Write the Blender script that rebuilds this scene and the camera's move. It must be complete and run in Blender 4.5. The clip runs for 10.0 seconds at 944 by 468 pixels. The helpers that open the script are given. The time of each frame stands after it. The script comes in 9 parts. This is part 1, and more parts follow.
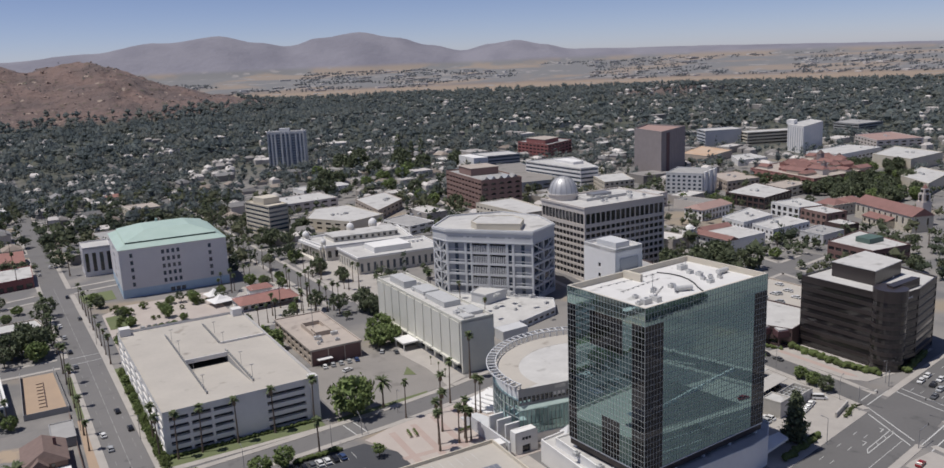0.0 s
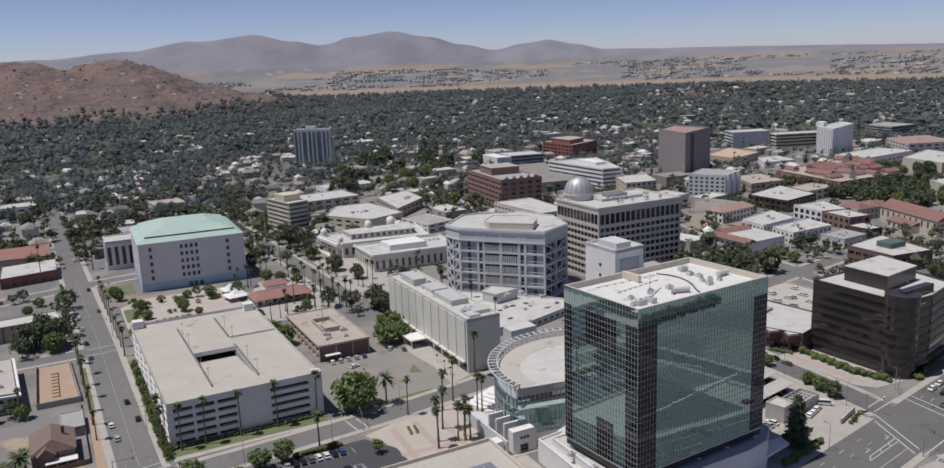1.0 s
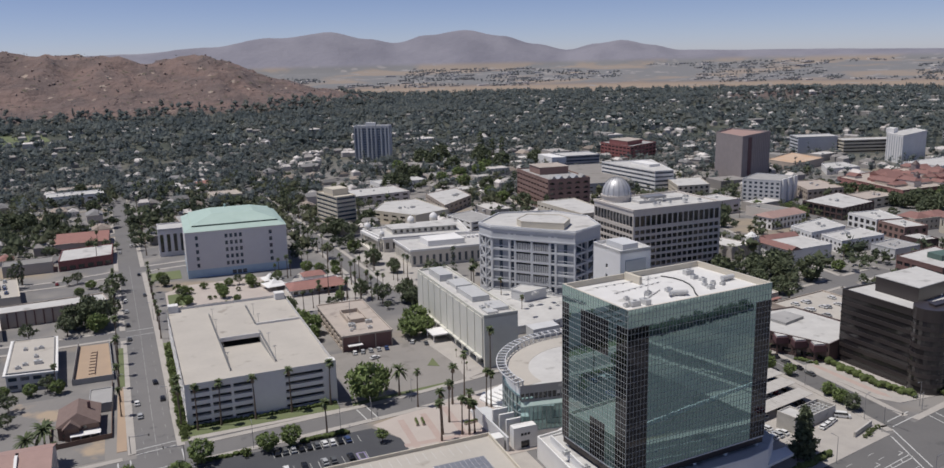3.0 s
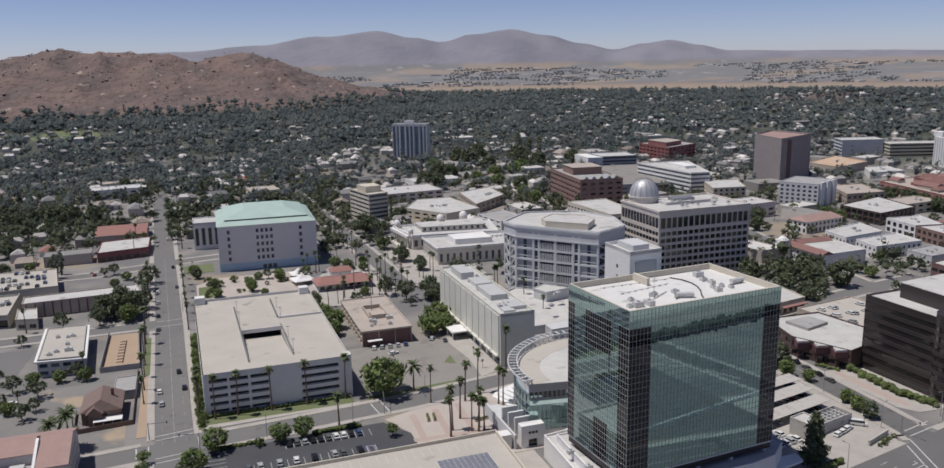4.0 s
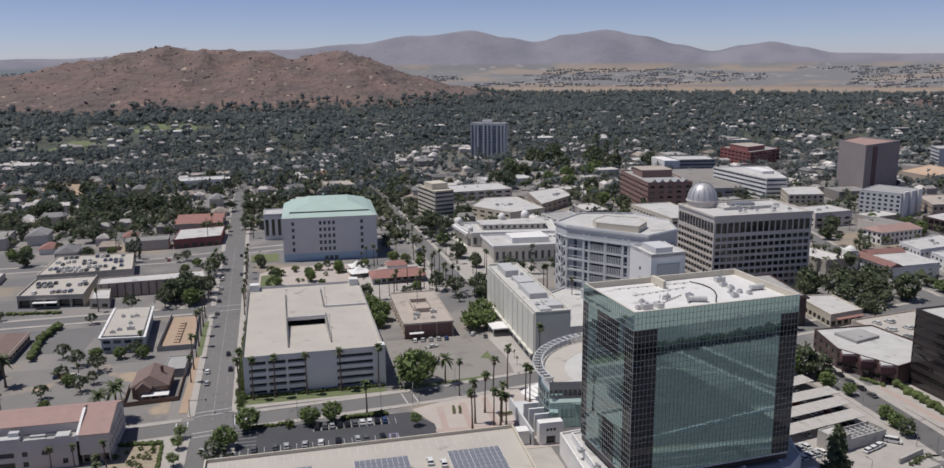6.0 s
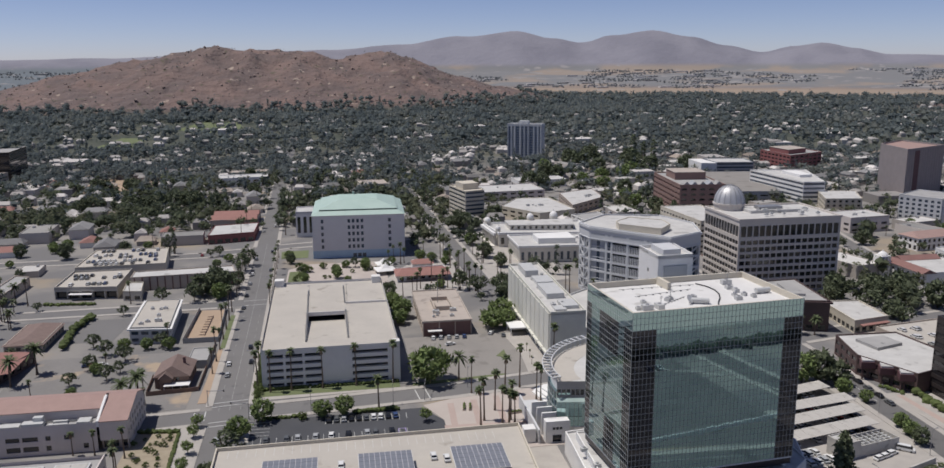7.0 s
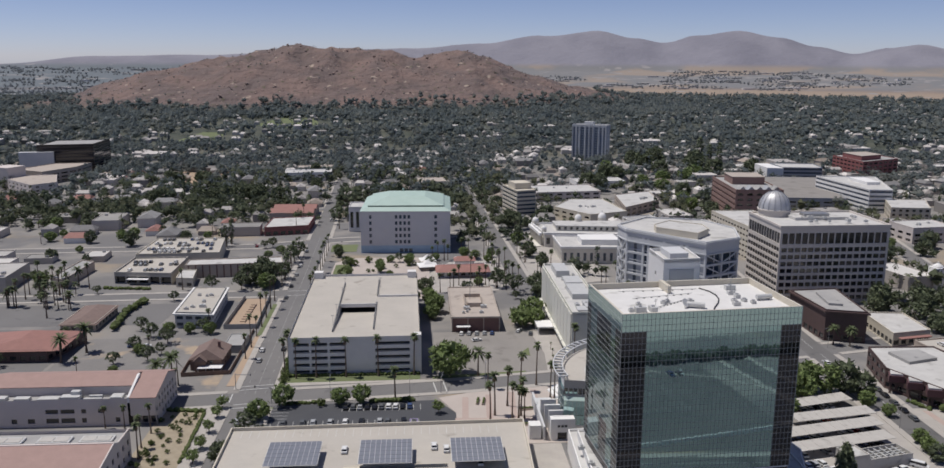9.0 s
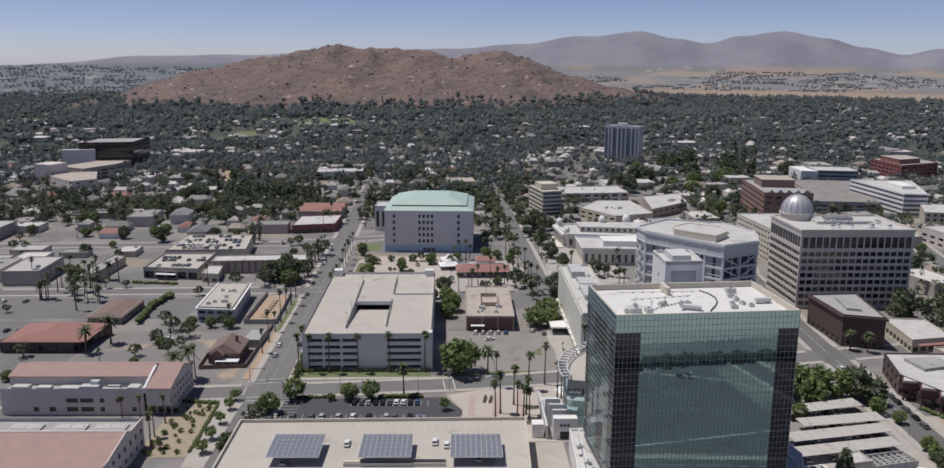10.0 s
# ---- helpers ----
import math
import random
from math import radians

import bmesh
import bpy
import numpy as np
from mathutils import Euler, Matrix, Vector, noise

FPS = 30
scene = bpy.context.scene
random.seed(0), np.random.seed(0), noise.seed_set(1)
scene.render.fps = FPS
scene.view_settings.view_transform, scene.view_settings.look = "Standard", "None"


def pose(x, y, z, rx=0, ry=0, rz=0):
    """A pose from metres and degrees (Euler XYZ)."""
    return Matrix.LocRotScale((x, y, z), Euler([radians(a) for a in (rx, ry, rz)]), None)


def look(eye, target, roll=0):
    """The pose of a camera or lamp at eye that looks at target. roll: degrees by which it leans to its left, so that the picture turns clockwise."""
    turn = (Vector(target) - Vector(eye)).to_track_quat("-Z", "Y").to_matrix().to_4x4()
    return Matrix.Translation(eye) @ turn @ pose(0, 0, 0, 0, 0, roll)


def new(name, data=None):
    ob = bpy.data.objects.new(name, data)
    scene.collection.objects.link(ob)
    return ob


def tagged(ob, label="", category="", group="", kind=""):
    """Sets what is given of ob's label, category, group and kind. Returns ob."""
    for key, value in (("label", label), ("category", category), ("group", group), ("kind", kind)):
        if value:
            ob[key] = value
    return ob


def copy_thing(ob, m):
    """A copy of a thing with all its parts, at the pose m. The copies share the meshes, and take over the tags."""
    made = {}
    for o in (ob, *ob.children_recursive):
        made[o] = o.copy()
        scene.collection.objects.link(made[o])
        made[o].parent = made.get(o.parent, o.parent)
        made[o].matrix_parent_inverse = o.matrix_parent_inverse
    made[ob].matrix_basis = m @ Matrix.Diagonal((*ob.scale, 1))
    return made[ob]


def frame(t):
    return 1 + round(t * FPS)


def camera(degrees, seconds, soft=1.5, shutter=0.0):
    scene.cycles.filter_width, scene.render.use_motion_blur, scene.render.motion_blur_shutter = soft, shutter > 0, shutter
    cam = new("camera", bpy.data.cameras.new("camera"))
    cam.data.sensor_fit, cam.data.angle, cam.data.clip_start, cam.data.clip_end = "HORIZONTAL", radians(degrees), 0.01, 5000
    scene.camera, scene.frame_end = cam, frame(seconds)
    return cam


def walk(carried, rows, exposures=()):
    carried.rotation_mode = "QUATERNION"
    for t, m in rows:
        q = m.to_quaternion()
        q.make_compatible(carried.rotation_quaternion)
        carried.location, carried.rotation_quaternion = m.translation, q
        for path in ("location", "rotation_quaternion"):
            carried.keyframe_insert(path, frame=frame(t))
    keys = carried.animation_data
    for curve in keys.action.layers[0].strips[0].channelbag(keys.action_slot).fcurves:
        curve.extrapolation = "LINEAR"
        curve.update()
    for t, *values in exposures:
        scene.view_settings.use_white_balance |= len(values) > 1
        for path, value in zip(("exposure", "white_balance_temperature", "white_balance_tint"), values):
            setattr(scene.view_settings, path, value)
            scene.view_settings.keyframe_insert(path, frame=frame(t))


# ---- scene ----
cam = camera(59.4, 10.0)
PATH = [
    (0, (7.344, 6.42, 127.471), (8.301, 8.125, 127.047), -2.3),
    (0.5, (11.509, 3.667, 127.282), (12.431, 5.391, 126.859), -2.2),
    (1, (15.7, 0.922, 126.941), (16.59, 2.663, 126.519), -2.0),
    (1.5, (19.958, -1.907, 126.733), (20.815, -0.15, 126.312), -1.9),
    (2, (24.118, -4.725, 126.457), (24.939, -2.951, 126.036), -1.7),
    (2.5, (28.524, -7.688, 126.249), (29.304, -5.895, 125.829), -1.5),
    (4, (42.385, -16.635, 126.157), (43.019, -14.785, 125.738), -1.0),
    (4.5, (47.249, -19.486, 126.067), (47.83, -17.618, 125.648), -0.9),
    (5, (52.126, -22.214, 125.856), (52.654, -20.331, 125.438), -0.8),
    (5.5, (56.888, -24.885, 125.964), (57.363, -22.987, 125.546), -0.6),
    (7, (72.682, -33.34, 126.247), (72.998, -31.409, 125.832), -0.3),
    (7.5, (77.94, -35.763, 126.395), (78.205, -33.825, 125.979), -0.2),
    (8, (83.21, -38.229, 126.634), (83.426, -36.285, 126.218), -0.1),
    (8.5, (88.715, -40.514, 126.957), (88.885, -38.565, 126.54), 0.1),
    (9, (94.394, -42.495, 127.298), (94.52, -40.543, 126.881), 0.2),
    (9.5, (100.289, -44.594, 127.711), (100.368, -42.64, 127.294), 0.3),
    (10, (106.018, -46.743, 128.015), (106.047, -44.787, 127.598), 0.3),
]
walk(cam, [(t, look(eye, target, roll)) for t, eye, target, roll in PATH], ((0.0, 0.0, 6350, 13), (10.0, 0.0, 6350, 13)))

# ---- world and sun ----
SUN_AZ, SUN_EL = 286.0, 69.0   # degrees clockwise from +y, degrees above the horizon
world = bpy.data.worlds.new("world")
scene.world = world
world.use_nodes = True
wn = world.node_tree.nodes
sky = wn.new("ShaderNodeTexSky")
sky.sky_type = "NISHITA"
sky.sun_disc = False
sky.sun_elevation = radians(SUN_EL)
sky.sun_rotation = radians(SUN_AZ)
sky.altitude = 0
sky.air_density = 0.5
sky.dust_density = 0.2
sky.ozone_density = 5.0
tint = wn.new("ShaderNodeMix")
tint.data_type, tint.blend_type = "RGBA", "MULTIPLY"
tint.inputs[0].default_value = 1.0
tint.inputs[7].default_value = (1.17, 0.975, 0.955, 1)
world.node_tree.links.new(sky.outputs[0], tint.inputs[6])
world.node_tree.links.new(tint.outputs[2], wn["Background"].inputs[0])
wn["Background"].inputs[1].default_value = 0.088
sun = new("sun", bpy.data.lights.new("sun", "SUN"))
sun.data.energy = 3.6
sun.data.angle = radians(0.6)
sun.data.color = (0.99, 0.95, 0.86)
to_sun = Vector((math.sin(radians(SUN_AZ)) * math.cos(radians(SUN_EL)), math.cos(radians(SUN_AZ)) * math.cos(radians(SUN_EL)), math.sin(radians(SUN_EL))))
sun.matrix_world = look(to_sun * 300, (0, 0, 0))


# ---- materials ----
def mat(name, base, other=None, scale=0.15, rough=0.8, metal=0.0, bump=0.0, fine=3.0, spots=None, spot_scale=0.05, spot_cut=0.6, random_amount=0.0, spec=0.5, island=0.0, leaf=0.0):
    """Two scales of noise between base and other, optional stains, optional change from object to object."""
    m = bpy.data.materials.new(name)
    m.use_nodes = True
    nt = m.node_tree
    b = nt.nodes["Principled BSDF"]
    b.inputs["Roughness"].default_value = rough
    b.inputs["Metallic"].default_value = metal
    b.inputs["Specular IOR Level"].default_value = spec
    geo = nt.nodes.new("ShaderNodeNewGeometry")
    other = other or tuple(c * 0.8 for c in base)

    def noise_at(sc, detail=4.0):
        n = nt.nodes.new("ShaderNodeTexNoise")
        n.inputs["Scale"].default_value = sc
        n.inputs["Detail"].default_value = detail
        nt.links.new(geo.outputs["Position"], n.inputs["Vector"])
        return n.outputs["Fac"]

    def mix(fac, a, c, blend="MIX"):
        x = nt.nodes.new("ShaderNodeMix")
        x.data_type = "RGBA"
        x.blend_type = blend
        for sock, v in ((x.inputs[0], fac), (x.inputs[6], a), (x.inputs[7], c)):
            if isinstance(v, (int, float)):
                sock.default_value = v
            elif isinstance(v, tuple):
                sock.default_value = (*v, 1)
            else:
                nt.links.new(v, sock)
        return x.outputs[2]

    def ramp(fac, lo, hi):
        r = nt.nodes.new("ShaderNodeMapRange")
        r.inputs[1].default_value, r.inputs[2].default_value = lo, hi
        nt.links.new(fac, r.inputs[0])
        return r.outputs[0]

    coarse = ramp(noise_at(scale), 0.3, 0.7)
    grain = ramp(noise_at(fine, 6.0), 0.25, 0.75)
    col = mix(coarse, base, other)
    col = mix(0.35, col, mix(grain, other, base))
    if spots:
        col = mix(ramp(noise_at(spot_scale, 5.0), spot_cut, spot_cut + 0.08), col, spots)
    if random_amount:
        info = nt.nodes.new("ShaderNodeObjectInfo")
        hsv = nt.nodes.new("ShaderNodeHueSaturation")
        nt.links.new(ramp_out(nt, info.outputs["Random"], 1 - random_amount, 1 + random_amount), hsv.inputs["Value"])
        nt.links.new(col, hsv.inputs["Color"])
        col = hsv.outputs[0]
    if island:
        hsv = nt.nodes.new("ShaderNodeHueSaturation")
        nt.links.new(ramp_out(nt, geo.outputs["Random Per Island"], 1 - island, 1 + island), hsv.inputs["Value"])
        nt.links.new(col, hsv.inputs["Color"])
        col = hsv.outputs[0]
    nt.links.new(col, b.inputs["Base Color"])
    if bump:
        bp = nt.nodes.new("ShaderNodeBump")
        bp.inputs["Strength"].default_value = bump
        bp.inputs["Distance"].default_value = 0.1
        nt.links.new(grain, bp.inputs["Height"])
        nt.links.new(bp.outputs[0], b.inputs["Normal"])
    if leaf:   # light comes through leaves
        thin = nt.nodes.new("ShaderNodeBsdfTranslucent")
        nt.links.new(col, thin.inputs["Color"])
        both = nt.nodes.new("ShaderNodeMixShader")
        both.inputs[0].default_value = leaf
        nt.links.new(b.outputs[0], both.inputs[1])
        nt.links.new(thin.outputs[0], both.inputs[2])
        nt.links.new(both.outputs[0], nt.nodes["Material Output"].inputs["Surface"])
    return m


def ramp_out(nt, fac, lo, hi):
    r = nt.nodes.new("ShaderNodeMapRange")
    r.inputs[3].default_value, r.inputs[4].default_value = lo, hi
    nt.links.new(fac, r.inputs[0])
    return r.outputs[0]


M_ASPHALT = mat("asphalt", (0.115, 0.115, 0.12), (0.085, 0.085, 0.09), 0.06, 0.9, fine=1.2, spots=(0.06, 0.06, 0.065), spot_scale=0.12, spot_cut=0.6)
M_ASPHALT_DARK = mat("fresh_asphalt", (0.055, 0.057, 0.065), (0.075, 0.077, 0.085), 0.08, 0.85, fine=1.5)
M_ROAD = mat("worn_road", (0.182, 0.176, 0.174), (0.148, 0.143, 0.142), 0.05, 0.9, fine=0.8, spots=(0.125, 0.122, 0.122), spot_scale=0.15, spot_cut=0.62)
M_BOULEVARD = mat("dark_worn_road", (0.155, 0.15, 0.148), (0.12, 0.117, 0.116), 0.05, 0.9, fine=0.8, spots=(0.095, 0.093, 0.093), spot_scale=0.1, spot_cut=0.6)
M_PAVE = mat("pavement_concrete", (0.44, 0.41, 0.375), (0.35, 0.325, 0.30), 0.2, 0.9, fine=1.5, bump=0.1)
M_PLAZA = mat("plaza_paving", (0.48, 0.425, 0.385), (0.42, 0.365, 0.33), 0.12, 0.85, fine=1.0)
M_PLAZA_RED = mat("red_paving", (0.40, 0.305, 0.27), (0.44, 0.355, 0.315), 0.2, 0.85)
M_LINE = mat("road_paint", (0.62, 0.62, 0.60), (0.45, 0.45, 0.44), 0.4, 0.8)
M_LINE_WORN = mat("worn_road_paint", (0.36, 0.355, 0.345), (0.27, 0.265, 0.26), 0.4, 0.85)
M_SHEET = mat("pale_sheet_roofing", (0.50, 0.475, 0.44), (0.42, 0.40, 0.37), 0.3, 0.7, fine=1.0, spots=(0.33, 0.31, 0.285), spot_scale=0.3, spot_cut=0.6)
M_LOTDECK = mat("deck_concrete", (0.49, 0.455, 0.405), (0.42, 0.39, 0.35), 0.08, 0.9, fine=0.7, spots=(0.33, 0.30, 0.26), spot_scale=0.12, spot_cut=0.63)
M_GARAGE = mat("garage_wall_paint", (0.74, 0.725, 0.70), (0.66, 0.645, 0.625), 0.1, 0.8, fine=0.6)
M_WHITE = mat("white_stucco", (0.79, 0.78, 0.765), (0.70, 0.69, 0.675), 0.12, 0.8, fine=0.8)
M_WHITE_ROOF = mat("white_roofing", (0.57, 0.56, 0.54), (0.45, 0.44, 0.425), 0.15, 0.85, fine=0.5, spots=(0.36, 0.35, 0.335), spot_scale=0.13, spot_cut=0.60)
M_CREAM = mat("cream_concrete", (0.62, 0.57, 0.47), (0.54, 0.49, 0.41), 0.12, 0.85, fine=0.8)
M_TAN = mat("tan_concrete", (0.47, 0.40, 0.34), (0.41, 0.35, 0.30), 0.15, 0.85, fine=0.8)
M_BEIGE_ROOF = mat("beige_roofing", (0.46, 0.40, 0.35), (0.38, 0.33, 0.29), 0.2, 0.9, fine=0.6, spots=(0.30, 0.26, 0.23), spot_scale=0.2, spot_cut=0.62)
M_GREY_ROOF = mat("grey_roofing", (0.40, 0.39, 0.38), (0.30, 0.295, 0.29), 0.15, 0.9, fine=0.6, spots=(0.22, 0.22, 0.22), spot_scale=0.2, spot_cut=0.62)
M_GREY = mat("grey_concrete", (0.36, 0.36, 0.36), (0.29, 0.29, 0.29), 0.2, 0.85)
M_LIBRARY = mat("pale_precast", (0.68, 0.66, 0.66), (0.62, 0.60, 0.60), 0.15, 0.8, fine=0.7)
M_COPPER = mat("green_copper", (0.36, 0.475, 0.425), (0.43, 0.545, 0.49), 0.12, 0.6, fine=0.8)
M_COPPER_DARK = mat("dark_green_copper", (0.075, 0.125, 0.108), (0.105, 0.16, 0.138), 0.2, 0.6)
M_LBLUE = mat("pale_blue_tile", (0.42, 0.55, 0.66), (0.36, 0.48, 0.60), 0.3, 0.5)
M_BRICK = mat("brown_brick", (0.20, 0.115, 0.105), (0.15, 0.09, 0.085), 0.3, 0.85, fine=2.0)
M_BRICK_RED = mat("terracotta_concrete", (0.28, 0.18, 0.155), (0.23, 0.15, 0.13), 0.2, 0.85, fine=1.0)
M_RED = mat("red_granite", (0.27, 0.10, 0.095), (0.22, 0.085, 0.08), 0.2, 0.7)
M_REDTILE = mat("red_roof_tile", (0.335, 0.17, 0.145), (0.265, 0.138, 0.118), 0.3, 0.85, fine=2.0, bump=0.3)
M_PINKTILE = mat("pink_roof_tile", (0.38, 0.255, 0.225), (0.32, 0.215, 0.19), 0.3, 0.85, fine=1.5, bump=0.2)
M_ORANGE_ROOF = mat("orange_stained_roofing", (0.50, 0.30, 0.16), (0.55, 0.46, 0.38), 0.05, 0.9)
M_BROWN = mat("brown_cladding", (0.105, 0.066, 0.062), (0.078, 0.05, 0.048), 0.3, 0.6)
M_TAUPE = mat("taupe_panels", (0.31, 0.27, 0.265), (0.26, 0.23, 0.225), 0.2, 0.7)
M_TAUPE_DARK = mat("dark_red_panels", (0.13, 0.06, 0.065), (0.10, 0.05, 0.055), 0.2, 0.7)
M_STEELBLUE = mat("pale_steel_panels", (0.59, 0.595, 0.605), (0.52, 0.525, 0.535), 0.15, 0.7)
M_STEELGREY = mat("grey_blue_recess_panels", (0.36, 0.375, 0.40), (0.31, 0.325, 0.35), 0.2, 0.7)
M_METAL = mat("grey_metal", (0.42, 0.42, 0.43), (0.30, 0.30, 0.31), 0.5, 0.45, metal=0.6)
M_DOME = mat("zinc_dome", (0.56, 0.56, 0.57), (0.47, 0.47, 0.48), 0.3, 0.5, metal=0.35)
M_DARKMETAL = mat("dark_metal", (0.05, 0.05, 0.055), (0.03, 0.03, 0.035), 0.5, 0.5, metal=0.4)
M_GLASS = mat("dark_window_glass", (0.012, 0.014, 0.018), (0.02, 0.022, 0.028), 0.2, 0.08, spec=0.8)
M_GLASS_BLUE = mat("blue_window_glass", (0.05, 0.075, 0.11), (0.035, 0.05, 0.08), 0.2, 0.1, spec=0.8)
M_GLASS_PALE = mat("pale_blue_window_glass", (0.14, 0.18, 0.24), (0.10, 0.13, 0.18), 0.2, 0.15, spec=0.8)
M_PALE_TEAL = mat("pale_green_metal", (0.42, 0.52, 0.49), (0.36, 0.46, 0.43), 0.3, 0.4)
M_TEAL = mat("teal_mirror_glass", (0.31, 0.46, 0.465), (0.28, 0.43, 0.44), 0.05, 0.02, metal=0.92, random_amount=0.06)
M_TEAL_BAND = mat("pale_teal_mirror_glass", (0.40, 0.56, 0.56), (0.36, 0.52, 0.52), 0.05, 0.03, metal=0.92, random_amount=0.05)
M_BLACKGLASS = mat("black_mirror_glass", (0.062, 0.064, 0.072), (0.05, 0.052, 0.06), 0.05, 0.03, metal=0.9, random_amount=0.12)
M_MULLION = mat("mullion_metal", (0.40, 0.42, 0.42), (0.33, 0.35, 0.35), 0.3, 0.5, metal=0.2)
M_BLACKBLDG = mat("black_glass_band", (0.022, 0.020, 0.022), (0.03, 0.027, 0.028), 0.1, 0.06, spec=0.7)
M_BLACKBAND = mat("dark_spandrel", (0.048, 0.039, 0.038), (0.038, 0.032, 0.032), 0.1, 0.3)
M_SOLAR = mat("solar_cells", (0.185, 0.195, 0.225), (0.215, 0.225, 0.255), 0.3, 0.3, spec=0.5)
M_YARD = mat("worn_gravel_yard", (0.235, 0.222, 0.212), (0.18, 0.172, 0.166), 0.06, 0.95, fine=0.6, spots=(0.38, 0.30, 0.22), spot_scale=0.05, spot_cut=0.58)
M_LIGHTLOT = mat("sun_bleached_lot", (0.28, 0.26, 0.24), (0.23, 0.215, 0.20), 0.08, 0.9, fine=0.8, spots=(0.20, 0.185, 0.17), spot_scale=0.09, spot_cut=0.6)
M_DIRT = mat("bare_earth", (0.42, 0.31, 0.22), (0.36, 0.27, 0.20), 0.1, 0.95, fine=1.0)
M_GRASS = mat("lawn_grass", (0.12, 0.15, 0.068), (0.155, 0.172, 0.085), 0.15, 0.95, fine=2.0)
M_HEDGE = mat("hedge_leaves", (0.085, 0.12, 0.034), (0.13, 0.16, 0.05), 0.6, 0.8, fine=3.0, bump=0.6, island=0.3, leaf=0.3)
M_LEAF = mat("tree_leaves", (0.138, 0.190, 0.060), (0.185, 0.235, 0.085), 0.5, 0.75, fine=2.5, bump=0.5, island=0.35, leaf=0.15)
M_LEAF_DARK = mat("dark_tree_leaves", (0.085, 0.108, 0.056), (0.122, 0.142, 0.078), 0.5, 0.75, fine=2.5, bump=0.5, island=0.35, leaf=0.15)
# distant leaves, paled and blued: haze is painted into these three colours
M_LEAF_FAR = mat("hazed_woodland_leaves", (0.172, 0.202, 0.200), (0.238, 0.268, 0.260), 0.012, 0.9, fine=0.3, island=0.16, leaf=0.5, spec=0.2)
M_LEAF_OLIVE = mat("hazed_olive_leaves", (0.206, 0.224, 0.206), (0.266, 0.282, 0.258), 0.012, 0.9, fine=0.3, island=0.16, leaf=0.5, spec=0.2)
M_LEAF_DEEP = mat("hazed_deep_leaves", (0.134, 0.162, 0.166), (0.184, 0.214, 0.214), 0.012, 0.9, fine=0.3, island=0.16, leaf=0.5, spec=0.2)
M_LEAF_TOWN = mat("town_tree_leaves", (0.105, 0.128, 0.078), (0.148, 0.168, 0.104), 0.02, 0.9, fine=0.4, island=0.2, leaf=0.4, spec=0.3)
M_LEAF_TOWN_OLIVE = mat("olive_town_leaves", (0.135, 0.148, 0.090), (0.178, 0.188, 0.118), 0.02, 0.9, fine=0.4, island=0.2, leaf=0.4, spec=0.3)
M_LEAF_TOWN_DEEP = mat("deep_town_leaves", (0.070, 0.090, 0.060), (0.102, 0.122, 0.082), 0.02, 0.9, fine=0.4, island=0.2, leaf=0.4, spec=0.3)
M_PALM = mat("palm_fronds", (0.10, 0.125, 0.05), (0.07, 0.095, 0.038), 0.5, 0.7, island=0.3, leaf=0.15)
M_PALMDEAD = mat("dry_palm_skirt", (0.26, 0.19, 0.12), (0.18, 0.13, 0.085), 0.8, 0.9)
M_TRUNK = mat("grey_bark", (0.17, 0.13, 0.10), (0.12, 0.09, 0.07), 1.0, 0.95, bump=0.4)
M_TYRE = mat("tyre_rubber", (0.02, 0.02, 0.02), (0.03, 0.03, 0.03), 1.0, 0.8)
M_CARS = [mat("car_paint_" + n, c, tuple(v * 0.92 for v in c), 0.5, 0.25, spec=0.6) for n, c in
          (("white", (0.75, 0.75, 0.74)), ("silver", (0.42, 0.43, 0.44)), ("black", (0.02, 0.02, 0.022)), ("grey", (0.12, 0.125, 0.13)), ("red", (0.28, 0.03, 0.03)), ("blue", (0.05, 0.08, 0.18)))]
# near-black that stands in for the shade inside the garage decks
M_DECKDARK = mat("deck_shade_black", (0.035, 0.035, 0.037), (0.05, 0.05, 0.05), 0.2, 0.9)
M_PALEGREEN = mat("pale_green_white_panels", (0.66, 0.65, 0.58), (0.58, 0.57, 0.51), 0.12, 0.85, fine=0.8)
M_GARDEN = mat("sandy_garden_gravel", (0.37, 0.315, 0.235), (0.28, 0.235, 0.17), 0.4, 0.95, fine=2.0)
M_JUSTICE = mat("pale_tan_precast", (0.61, 0.56, 0.515), (0.54, 0.495, 0.455), 0.15, 0.85, fine=0.8)
M_DULLTILE = mat("dull_red_tile", (0.27, 0.145, 0.13), (0.21, 0.115, 0.10), 0.2, 0.9, fine=1.5, bump=0.2)
M_COURT = mat("pale_cream_stone", (0.70, 0.665, 0.595), (0.61, 0.58, 0.52), 0.2, 0.85, fine=0.8)
M_CYPRESS = mat("dark_cypress_leaves", (0.030, 0.040, 0.026), (0.045, 0.056, 0.036), 0.5, 0.8)
M_CASING = mat("pale_painted_metal", (0.60, 0.60, 0.585), (0.50, 0.50, 0.49), 0.5, 0.5, metal=0.1)
M_TOWER_ROOF = mat("clean_white_membrane", (0.70, 0.69, 0.675), (0.61, 0.60, 0.585), 0.2, 0.8, fine=0.6, spots=(0.47, 0.46, 0.44), spot_scale=0.16, spot_cut=0.63)
M_WOOD = mat("dark_brown_boards", (0.22, 0.145, 0.115), (0.17, 0.115, 0.09), 0.4, 0.8)


# ---- building helpers ----
def mesh(name, verts, faces, material, parent=None, label="", smooth=False):
    me = bpy.data.meshes.new(name)
    me.from_pydata([tuple(v) for v in verts], [], faces)
    me.update()
    return wrap(name, me, material, parent, label, smooth)


